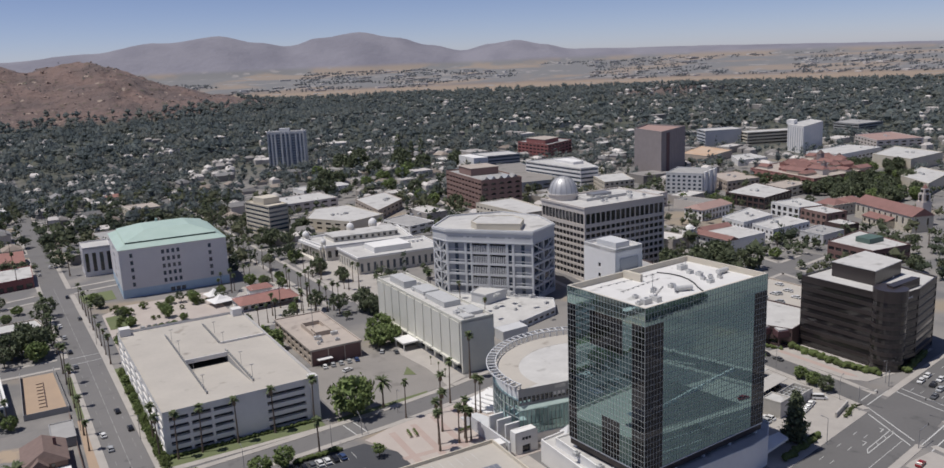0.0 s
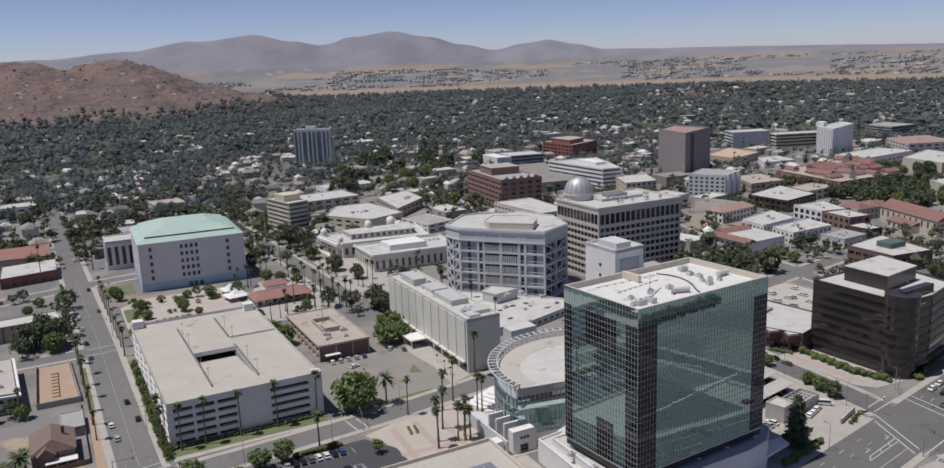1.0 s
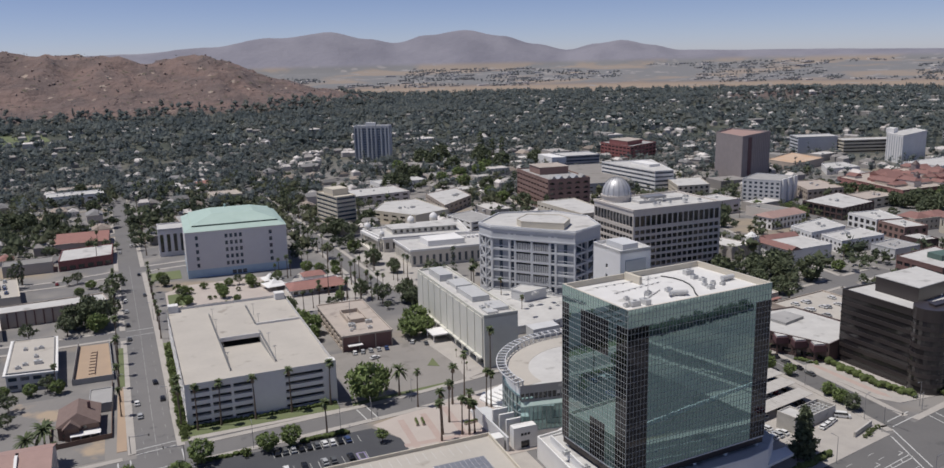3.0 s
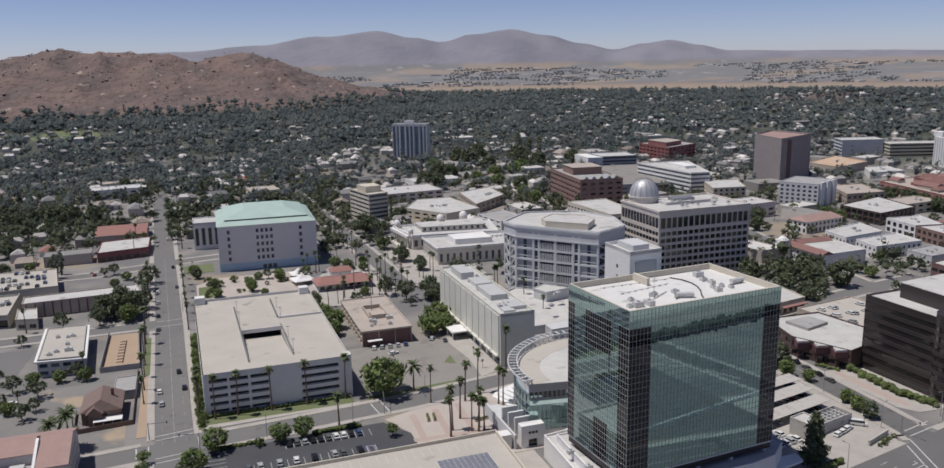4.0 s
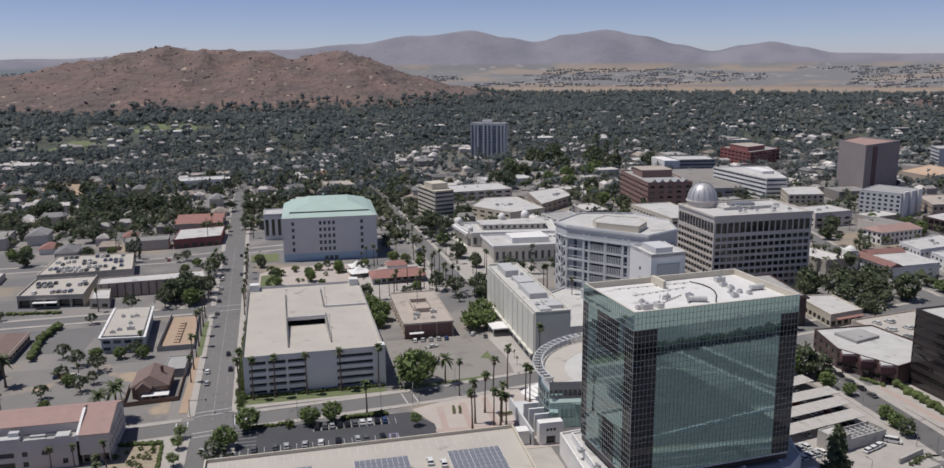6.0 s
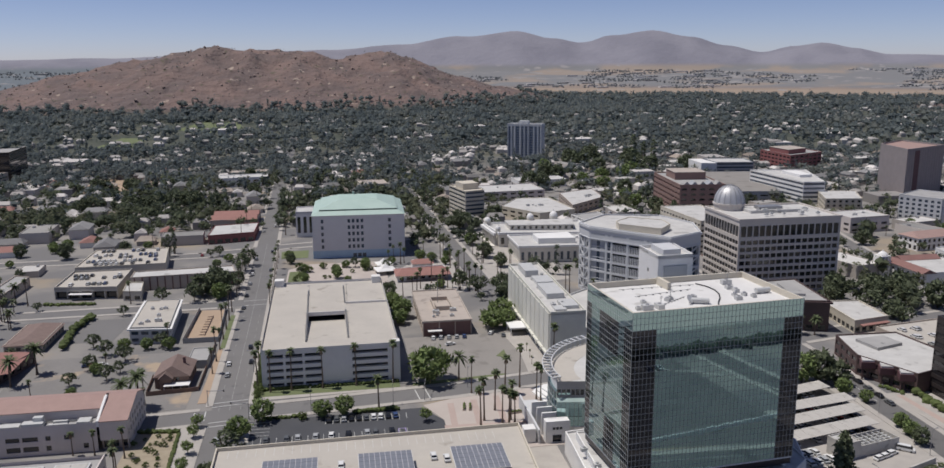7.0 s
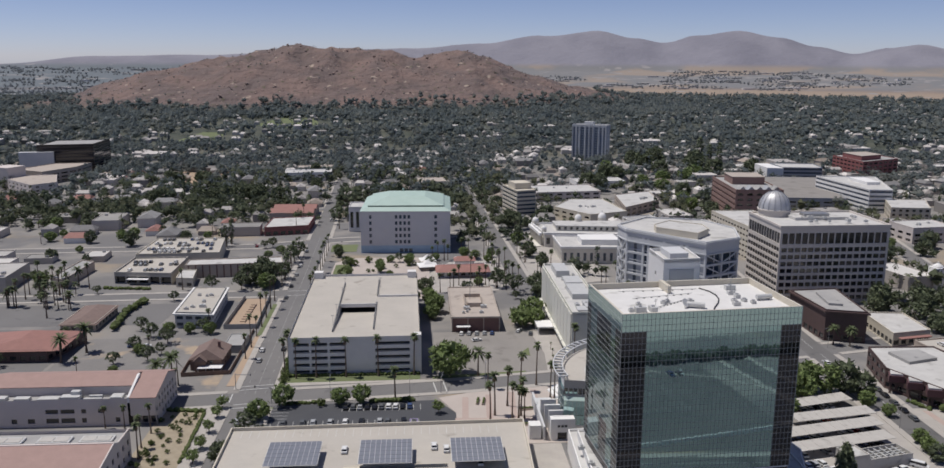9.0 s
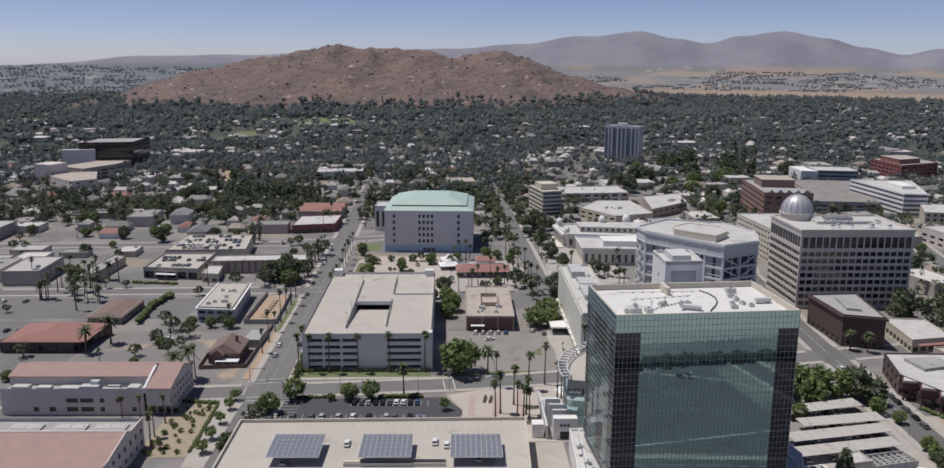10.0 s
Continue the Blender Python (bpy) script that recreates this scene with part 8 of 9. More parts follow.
def plain_towns():
    """White sheds and tree rows far out on the dry plain."""
    rng = np.random.default_rng(21)
    vs, fs, cs, ss = [], [], [], []
    for _ in range(3000):
        deg = rng.uniform(-44, 78)
        d = rng.uniform(3320 if deg > 4 else 2940, 4560)
        az = radians(deg)
        x, y = CX + d * math.sin(az), CY + d * math.cos(az)
        n = noise.noise(Vector((x * 0.0016, y * 0.0016, 9.0)))
        if hill(x, y) > 2 or n < (-0.12 if deg > 4 else -0.7):
            continue
        z = height(x, y)
        if z > 78 * smooth(2900, 4750, d) + 5:
            continue
        if rng.random() < (0.36 if deg > 4 else 0.04):
            w, l, h = rng.uniform(12, 60), rng.uniform(10, 30), rng.uniform(2.5, 5)
            k = len(vs)
            for u, v, zz in ((-w, -l, -2), (w, -l, -2), (w, l, -2), (-w, l, -2), (-w, -l, h), (w, -l, h), (w, l, h), (-w, l, h)):
                vs.append((x + u / 2, y + v / 2, z + zz))
            fs += [(k, k + 1, k + 5, k + 4), (k + 1, k + 2, k + 6, k + 5), (k + 2, k + 3, k + 7, k + 6), (k + 3, k, k + 4, k + 7), (k + 4, k + 5, k + 6, k + 7)]
        else:
            for j in range(3):
                cs.append((x + 18 * j + rng.uniform(-6, 6), y + rng.uniform(-8, 8), z + 3))
                ss.append(rng.uniform(3.5, 7.5))
    tagged(mesh("plain_sheds", vs, fs, M_FARROOF), "pale sheds scattered over the far plain", "sheds", "", "stuff")
    v, f = leafy(cs, ss, rng, 9, 2.4)
    tagged(wrap("plain_trees", fast_mesh("plain_trees", v, f, M_LEAF_HAZE), M_LEAF_HAZE), "tree rows on the far plain, greyed with painted haze", "trees", "", "stuff")


# leaf colour washed to blue-grey, with distance haze put into it
M_LEAF_HAZE = mat("hazed_plain_leaves", (0.20, 0.215, 0.228), (0.25, 0.265, 0.275), 0.01, 0.95, leaf=0.5)
M_FARROOF = mat("far_roofs", (0.50, 0.475, 0.455), (0.39, 0.36, 0.34), 0.02, 0.9, island=0.5)
far_roofs()
plain_towns()


def woods():
    """The wooded suburbs: thousands of crowns that close to a canopy farther off."""
    rng = np.random.default_rng(9)
    # the two outer bands take the leaf colours that have haze mixed in
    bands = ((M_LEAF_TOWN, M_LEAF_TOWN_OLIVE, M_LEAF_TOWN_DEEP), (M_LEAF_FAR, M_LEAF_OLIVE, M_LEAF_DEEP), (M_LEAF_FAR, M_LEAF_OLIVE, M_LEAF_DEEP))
    sets = {(band, k): ([], []) for band in range(3) for k in range(3)}
    for turn in range(44000):
        d = math.sqrt(rng.uniform(900 ** 2, 2950 ** 2)) if rng.random() < 0.56 else rng.uniform(420, 1250)
        az = radians(rng.uniform(-42, 78))
        x, y = CX + d * math.sin(az), CY + d * math.cos(az)
        if turn > 41000:   # thicker along the foot of the hill
            x, y = rng.uniform(-760, 820), rng.uniform(1740, 2120)
            d = math.hypot(x - CX, y - CY)
        elif turn > 38600:   # gardens and streets behind the stores
            x, y = rng.uniform(-430, 330), rng.uniform(560, 960)
            d = math.hypot(x - CX, y - CY)
        town = x > 0.45 * y + 60 and y < 760
        if (y < 420 and x < 345) or (y < 580 and x < 60) or y < 250 or (town and rng.random() < 0.3) or (y < 620 and rng.random() < 0.4):
            continue
        hh = hill(x, y)
        if hh > 3 and rng.random() < smooth(4, 34, hh + 22 * noise.noise(Vector((x * 0.007, y * 0.007, 2.0)))) + 0.04:
            continue
        dens = noise.noise(Vector((x * 0.006, y * 0.006, 5.0)))
        if dens < -0.2 and rng.random() < (0.75 if d < 1200 else 0.4):
            continue
        if (x + 248) ** 2 + (y - 1310) ** 2 < 105 ** 2 or (x + 158) ** 2 + (y - 1590) ** 2 < 150 ** 2 or (x + 145) ** 2 + (y - 850) ** 2 < 45 ** 2:
            if rng.random() < 0.85:
                continue
        if d < 1500 and (not free(x, y, 1.5) or (y < 860 and on_road(x, y, 1.0 if y < 560 else -1.0))):
            continue
        z = height(x, y)
        far = d > 1300
        grove = noise.noise(Vector((x * 0.012, y * 0.012, 8.0)))
        k = 2 if grove > 0.22 else 1 if grove < -0.18 else 0
        if rng.random() < 0.45:
            k = int(rng.integers(0, 3))
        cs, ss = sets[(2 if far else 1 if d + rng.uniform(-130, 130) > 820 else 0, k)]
        h = rng.uniform(5, 13) if not far else rng.uniform(9, 17)
        if rng.random() < 0.07:   # tall narrow trees over the rest
            h = rng.uniform(12, 20)
            for j in range(4):
                cs.append((x + rng.uniform(-0.6, 0.6), y + rng.uniform(-0.6, 0.6), z + h * (0.2 + 0.24 * j)))
                ss.append(rng.uniform(1.8, 2.8) * (1.2 - 0.22 * j) * (1.3 if far else 1))
            continue
        r = h * (rng.uniform(0.40, 0.62) if not far else rng.uniform(0.5, 0.8))
        for j in range(2 if far else 3):
            t, q = rng.uniform(0, 2 * math.pi), r * rng.uniform(0.15, 0.7)
            cs.append((x + q * math.cos(t), y + q * math.sin(t), z + h * rng.uniform(0.38, 0.82)))
            ss.append(r * (rng.uniform(0.55, 0.85) if far else rng.uniform(0.42, 0.72)))
    for (band, k), (cs, ss) in sets.items():
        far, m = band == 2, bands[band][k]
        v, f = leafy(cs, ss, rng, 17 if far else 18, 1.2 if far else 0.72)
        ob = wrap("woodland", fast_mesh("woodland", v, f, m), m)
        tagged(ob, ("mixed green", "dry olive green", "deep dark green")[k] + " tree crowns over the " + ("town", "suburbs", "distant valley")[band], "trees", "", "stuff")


woods()


def scrub():
    """Boulders and bushes on the dry hill."""
    rng = np.random.default_rng(3)
    rocks, bushes = ([], []), ([], [])
    for _ in range(4600):
        x, y = rng.uniform(-900, 760), rng.uniform(1800, 2800)
        h = hill(x, y)
        if h < 12:
            continue
        z = height(x, y)
        if rng.random() < 0.55 + 0.25 * noise.noise(Vector((x * 0.01, y * 0.01, 0))):
            rocks[0].append((x, y, z)), rocks[1].append(1.0 + 3.6 * rng.random() ** 3)
        else:
            bushes[0].append((x, y, z)), bushes[1].append(rng.uniform(0.8, 2.2))
    for (cs, ss), m, nm, lb, ct in ((rocks, M_ROCK, "boulders", "pale boulders scattered over the dry hill", "rocks"), (bushes, M_LEAF_FAR, "bushes", "dark bushes scattered over the dry hill", "bushes")):
        v, f = clumps(cs, ss, ICO1, rng, 0.7, 0.35)
        tagged(wrap(nm, fast_mesh(nm, v, f, m), m), lb, ct, "", "stuff")


M_ROCK = mat("hill_rock", (0.31, 0.235, 0.205), (0.23, 0.175, 0.155), 0.1, 0.95)
scrub()


# ---- cars ----
def car_model(k, paint, van=False, small=False):
    T = thing("car" if not van else "van", ("white", "silver", "black", "dark grey", "dark red", "dark blue")[k] + (" parked van on asphalt" if van else " parked car on asphalt"), "car" if not van else "van", 600 + 8 * k + (60 if van else 0), -1160)
    L, W, H = (4.6, 1.8, 1.45) if not van else (5.4, 2.0, 2.1)
    bm = bmesh.new()
    sil = [(-L / 2, 0.3), (L / 2, 0.3), (L / 2, 0.72), (L / 2 - 1.0, 0.88), (-L / 2 + 0.5, 0.92), (-L / 2, 0.8)] if not van else [(-L / 2, 0.35), (L / 2, 0.35), (L / 2, 0.95), (L / 2 - 0.8, 1.15), (-L / 2, 1.2)]
    a = [bm.verts.new((x, -W / 2, z)) for x, z in sil]
    b = [bm.verts.new((x, W / 2, z)) for x, z in sil]
    n = len(sil)
    for i in range(n):
        bm.faces.new((a[i], b[i], b[(i + 1) % n], a[(i + 1) % n]))
    bm.faces.new(a)
    bm.faces.new(b[::-1])
    x0, x1, x2, x3 = (-L / 2 + 0.35, -L / 2 + 1.0, 0.45, 1.25) if not van else (-L / 2, -L / 2 + 0.15, 1.4, 2.0)
    zb = 0.88 if not van else 1.15
    glass = bmesh.new()
    for m, z0, z1 in ((glass, zb, H - 0.12), (bm, H - 0.12, H)):
        f0, f1 = (z0 - zb) / (H - zb), (z1 - zb) / (H - zb)
        ring = []
        for f, z in ((f0, z0), (f1, z1)):
            xa, xb = x0 + (x1 - x0) * f, x3 + (x2 - x3) * f
            ww = W / 2 - 0.06 - 0.16 * f
            ring.append([m.verts.new(p) for p in ((xa, -ww, z), (xb, -ww, z), (xb, ww, z), (xa, ww, z))])
        for i in range(4):
            m.faces.new((ring[0][i], ring[0][(i + 1) % 4], ring[1][(i + 1) % 4], ring[1][i]))
        m.faces.new(ring[1])
        m.faces.new(ring[0][::-1])
    part("body", bm, paint, T)
    part("cabin_glass", glass, M_GLASS, T)
    wheels = bmesh.new() if small else None
    for sx in (-1, 1):
        for sy in (-1, 1):
            bm = wheels or bmesh.new()
            r = 0.33
            lo = [bm.verts.new((sx * L * 0.31 + r * math.cos(2 * math.pi * i / 10), sy * (W / 2 - 0.18), 0.33 + r * math.sin(2 * math.pi * i / 10))) for i in range(10)]
            hi = [bm.verts.new((v.co.x, sy * (W / 2 + 0.02), v.co.z)) for v in lo]
            for i in range(10):
                bm.faces.new((lo[i], lo[(i + 1) % 10], hi[(i + 1) % 10], hi[i]))
            bm.faces.new(hi)
            bm.faces.new(lo)
            if not small:
                part("wheel", bm, M_TYRE, T)
    if small:
        part("running_gear", wheels, M_TYRE, T)
    return T


CARS = [car_model(k, m) for k, m in enumerate(M_CARS)]
FAR_CARS = [car_model(k, m, False, True) for k, m in enumerate(M_CARS)]
VAN = car_model(0, M_CARS[0], True)


def park(x, y, turn, k=None, z=0.08):
    k = RNG.choice((0, 0, 1, 2, 2, 3, 4, 5)) if k is None else k
    copy_thing((FAR_CARS if y > 350 or y < 110 or 205 < x < 260 or z > 5 else CARS)[k], pose(x, y, z, 0, 0, turn + RNG.uniform(-3, 3)))


for i, k in enumerate((2, 3, 1, 2, 2, 3, 0, 0, 2, 5)):
    park(66.5 + 2.62 * i, 246.2, 90, k)
for x, k in ((45.5, 3), (52.3, 3), (56.0, 1), (62.0, 1), (67.3, 0), (73.0, 2), (79.5, 1), (82.3, 3), (88.0, 2)):
    park(x, 233.5, 90, k)
park(38, 231, 0, 3)
for i, k in enumerate((0, 1, 1, 1, 5)):
    park(113.5 + 3.6 * i, 327.5, 80, k, 0.06)
for x, y, a, k in ((120, 318, 20, 0), (118, 298, 100, 3), (112, 294, 100, 3), (141, 330, 60, 1), (146, 326, 80, 3)):
    park(x, y, a, k, 0.06)
for x, y, a, k in ((24.4, 310, 92, 0), (25.4, 297, 92, 1), (33.6, 311, 92, 2), (22.2, 392, 92, 3), (21.6, 415, 92, 2), (21, 440, 92, 1), (20.4, 462, 92, 0), (30.4, 470, 92, 3), (28, 520, 92, 2), (19.4, 500, 92, 3), (17, 590, 92, 1), (24, 610, 92, 0), (9, 640, 92, 2),
                   (29, 236, 98, 1), (31.5, 330, 92, 2)):
    park(x, y, a, k, 0.05)
for x, y, a, k in ((273.6, 259, 88, 0), (273.2, 252, 88, 3), (272.8, 246, 88, 2), (272.4, 239, 88, 3), (272.0, 232, 88, 2), (271.6, 225, 88, 3), (267, 281, 88, 0), (296, 179.2, 193, 0), (302.5, 180.8, 193, 0), (296, 174.6, 193, 2), (303, 176, 193, 0), (294, 170.6, 193, 1), (286.5, 168.2, 193, 3), (326, 185, 193, 0), (318, 178, 193, 1), (338, 187, 193, 0), (310, 172, 193, 0), (236.3, 141.6, 12, 4)):
    park(x, y, a, k, 0.1)
for i in range(7):
    park(216.8 + 2.7 * (i % 4), (187.4 if i < 4 else 192.8) + 0.6 * (i % 4), 100, (0, 0, 1, 0, 0, 1, 0)[i], 0.06)
for x, y in ((240.6, 186.6), (243.4, 187.6), (246.6, 189)):
    park(x, y, 20, 0, 0.06)
copy_thing(VAN, pose(252.6, 190.4, 0.06, 0, 0, -40))
for yy, x0, n, z in ((471, -76, 14, 8.02), (478, -76, 14, 8.02), (488, -72, 12, 8.02), (494, -76, 13, 8.02), (505, -74, 12, 8.02), (433, -76, 9, 6.02), (446, -74, 9, 6.02), (452, -76, 9, 6.02)):   # rows on the store's roofs
    for i in range(n):
        if RNG.random() < 0.72:
            park(x0 + 2.95 * i, yy + RNG.uniform(-0.3, 0.3), 92, RNG.choice((0, 0, 1, 1, 2, 3, 3, 5)), z)
for i in range(20):
    park(RNG.uniform(320, 344), RNG.choice((256, 266, 276, 286)) + RNG.uniform(-0.5, 0.5), 96, RNG.choice((0, 0, 1)), 5.55)
for x0, y0, n, turn in ((-160, 356, 12, 92), (-150, 378, 10, 92), (-150, 290, 10, 4), (-120, 330, 8, 92), (-40, 318, 5, 20)):   # rows in the worn lots
    for i in range(n):
        if RNG.random() < 0.7 and free(x0 + 2.9 * i, y0, 0.5):
            park(x0 + 2.9 * i, y0, turn, None, 0.06)
for i in range(36):
    x, y = RNG.uniform(-200, 420), RNG.uniform(400, 640)
    if free(x, y, 2):
        park(x, y, RNG.choice((4, 94)), None, 0.05)

# ---- markings, carports, solar roofs, rooftop gear, lamps ----
def stalls(name, x0, y0, n, pitch, length, z, label, skew=0.0, group="stall lines"):
    """A row of painted stall lines joined by the paint along their heads."""
    bm = bmesh.new()
    for k in range(n + 1):
        x = x0 + pitch * k
        bar(bm, (x, y0, z), (x + skew, y0 + length, z), 0.14, 0.02)
    tagged(part(name, bm, M_LINE, None), label, "road marking", group, "structure")


stalls("stall_line", 65.2, 243.6, 11, 2.62, 5.0, 0.09, "white painted parking stall line")
stalls("stall_line", 41.0, 230.8, 20, 2.62, 5.0, 0.09, "white painted parking stall line")
for k in range(5):
    bm = bmesh.new()
    box(bm, 38, 46, 238 + 2.7 * k, 238.15 + 2.7 * k, 0.07, 0.1)
    tagged(part("stall_line", bm, M_LINE, None), "white painted parking stall line", "road marking", "stall lines", "structure")
bm = bmesh.new()
for a, b, c, d in ((90.2, 93.0, 231, 231.3), (90.2, 93, 235.6, 235.9), (90.2, 90.5, 231.3, 235.6), (92.7, 93, 231.3, 235.6)):
    box(bm, a, b, c, d, 0.07, 0.105)
tagged(part("accessible_bay_outline", bm, mat("violet_paint", (0.36, 0.30, 0.50), (0.30, 0.25, 0.44), 0.5, 0.8), None), "violet painted accessible parking bay outline", "road marking", "", "structure")


def dashed(pts, off, dash, gap, width, z, label="white dashed lane line", m=M_LINE):
    bm = bmesh.new()
    for a, b in zip(pts, pts[1:]):
        a, b = Vector(a), Vector(b)
        d = (b - a).normalized()
        nrm = Vector((-d.y, d.x)) * off
        s = 0.0
        while s + dash < (b - a).length:
            p, q = a + d * s + nrm, a + d * (s + dash) + nrm
            bar(bm, (p.x, p.y, z), (q.x, q.y, z), width, 0.02)
            s += dash + gap
    tagged(part("lane_line", bm, m, None), label, "road marking", "lane lines", "structure")


dashed(ROAD_LEFT[3:7], 0.0, 8, 2, 0.18, 0.045, "worn pale centre line of the long street", M_LINE_WORN)
dashed(ROAD_LEFT[3:6], 3.9, 3, 8, 0.12, 0.045, "worn dashed lane line", M_LINE_WORN)
dashed(ROAD_LEFT[3:6], -3.9, 3, 8, 0.12, 0.045, "worn dashed lane line", M_LINE_WORN)
WEST, EAST = [(120, 133), (204, 151.6), (246, 160.7)], [(287, 169.8), (330, 179), (420, 199)]
dashed(WEST, 6.6, 3.0, 9, 0.16, 0.085)
dashed(WEST, 3.2, 3.0, 9, 0.16, 0.085)
dashed(WEST[:2], -0.4, 20, 0.1, 0.2, 0.085, "solid pale centre line of the boulevard")
dashed(WEST, -6.4, 14, 0.1, 0.18, 0.085, "solid white edge line of the boulevard")
for o in (7.0, 3.5, -3.5, -7.0):
    dashed(EAST, o, 3.0, 7, 0.16, 0.085)
dashed(EAST, 0.0, 20, 0.1, 0.2, 0.085, "solid pale centre line of the boulevard")
dashed(ROAD_RIGHT[4:9], 0.0, 10, 0.3, 0.16, 0.08, "pale centre line of the side street")
bm = bmesh.new()
for a, b in (((230, 154.9), (232.7, 156.9)), ((232.7, 156.9), (250.4, 161.0)), ((250.4, 161.0), (249.8, 159.2)), ((249.8, 159.2), (230, 154.9)), ((238, 156.7), (239, 158.3)), ((244, 158.0), (245, 159.7)),
             ((233.5, 159.2), (236.5, 159.9)), ((236.5, 159.9), (236.1, 161.2)), ((246.5, 162.0), (249.3, 162.7)), ((249.3, 162.7), (248.9, 163.9))):
    bar(bm, (*a, 0.09), (*b, 0.09), 0.28, 0.02)
tagged(part("turn_bay_marking", bm, M_LINE, None), "white painted outline of a turning bay", "road marking", "", "structure")


def crossing(corners, label="white painted crosswalk edge line"):
    for a, b in corners:
        bm = bmesh.new()
        bar(bm, (*a, 0.09), (*b, 0.09), 0.4, 0.02)
        tagged(part("crosswalk_line", bm, M_LINE, None), label, "road marking", "crosswalk lines", "structure")


crossing((((260.2, 176.2), (249.6, 152.2)), ((255.6, 172.7), (245.7, 151.0)), ((280.9, 181), (278.2, 159.7)), ((284.6, 179.5), (282.6, 160.6)), ((263.4, 181.2), (276.8, 184.2)), ((262.0, 177.6), (279.1, 181.3)),
          ((248.3, 149), (268, 153.3)), ((247.6, 145), (267.2, 149.4)), ((36.6, 253.4), (24.2, 251.6)), ((36.6, 250), (24.2, 248.2)), ((23.6, 265.5), (36.2, 267.5)), ((23.6, 269), (36.2, 271)), ((20.8, 397), (33.2, 398.5)), ((20.8, 406), (33.2, 407)),
          ((38.2, 255.4), (37.8, 263.8)), ((42, 255.8), (41.6, 264.2)), ((22.2, 254), (21.8, 262)), ((18.4, 253.6), (18.0, 261.6)), ((100.4, 259.6), (99.2, 269.4)), ((104.4, 260), (103.2, 269.8))))

# plaza bands, planters and benches
for k in range(4):
    x = 108 + 9 * k
    slab("paving_band_%d" % (k + 1), [(x, 216 + k), (x + 2.4, 216 + k), (x + 4.4, 254 + 2 * k), (x + 2, 254 + 2 * k)], 0.135, M_PLAZA_RED, "red paving band across the plaza", "paving")
slab("paving_band_5", [(106.5, 233), (148, 231), (148, 233.4), (106.5, 235.4)], 0.14, M_PLAZA_RED, "red paving band across the plaza", "paving")
for x, y, a in ((115.6, 249, 80), (117.8, 248.6, 80), (133, 241, 10), (131, 228, 0)):
    P = thing("planter", "long stone planter with shrubs", "planter", x, y, 0.12, a)
    bm = bmesh.new()
    box(bm, -2.6, 2.6, -0.5, 0.5, 0, 0.7)
    part("trough", bm, M_TAN, P)
    rng = np.random.default_rng(int(x))
    v, f = clumps([(q, 0, 0.9) for q in np.linspace(-2.2, 2.2, 8)], [0.5] * 8, ICO1, rng)
    tagged(wrap("planting", fast_mesh("planting", v, f, M_HEDGE), M_HEDGE, P), kind="stuff")


def hedge(name, pts, w, h, seed, label, m=M_HEDGE):
    rng = np.random.default_rng(seed)
    cs, ss = [], []
    for a, b in zip(pts, pts[1:]):
        n = int(math.dist(a, b) / (w * 0.45)) + 1
        for i in range(n):
            t = i / n
            for _ in range(2):
                cs.append((a[0] + (b[0] - a[0]) * t + rng.uniform(-0.3, 0.3) * w, a[1] + (b[1] - a[1]) * t + rng.uniform(-0.3, 0.3) * w, h * rng.uniform(0.35, 0.75)))
                ss.append(w * rng.uniform(0.35, 0.55))
    v, f = clumps(cs, ss, ICO1, rng, 0.85, 0.25)
    return tagged(wrap(name, fast_mesh(name, v, f, m), m), label, "hedge")


hedge("hedge", [(41, 278.4), (94, 278.6)], 1.4, 1.4, 1, "clipped dark hedge along the garage front")
hedge("hedge", [(44, 251.2), (58, 251.6)], 1.6, 1.0, 2, "low clipped hedge beside the parking lot")
hedge("hedge", [(76, 251), (92, 252.2)], 2.0, 1.5, 3, "green hedge behind parked cars")
hedge("hedge", [(205, 166), (228, 171)], 2.6, 1.6, 4, "loose shrubs along the boulevard")
hedge("hedge", [(287, 231), (286, 205), (290, 191)], 3.2, 2.6, 5, "shrubs at the foot of the dark office")
hedge("hedge", [(300, 188), (325, 196)], 2.6, 2.0, 6, "shrubs at the foot of the dark office")
hedge("hedge", [(2, 247.5), (15, 246)], 2.2, 0.9, 7, "low green garden hedge")
hedge("hedge", [(15.5, 244), (17, 206)], 1.2, 0.8, 8, "low hedge beside the pavement")
hedge("hedge", [(-82, 416), (-56, 413)], 2.2, 1.2, 9, "green hedge beside the street")
hedge("hedge", [(-51, 342), (-54, 370), (-50, 389)], 3.4, 3.4, 10, "row of rounded green bushes in the car park")
hedge("hedge", [(279, 240), (283, 232)], 2.0, 1.2, 11, "planting bed beside the bank")


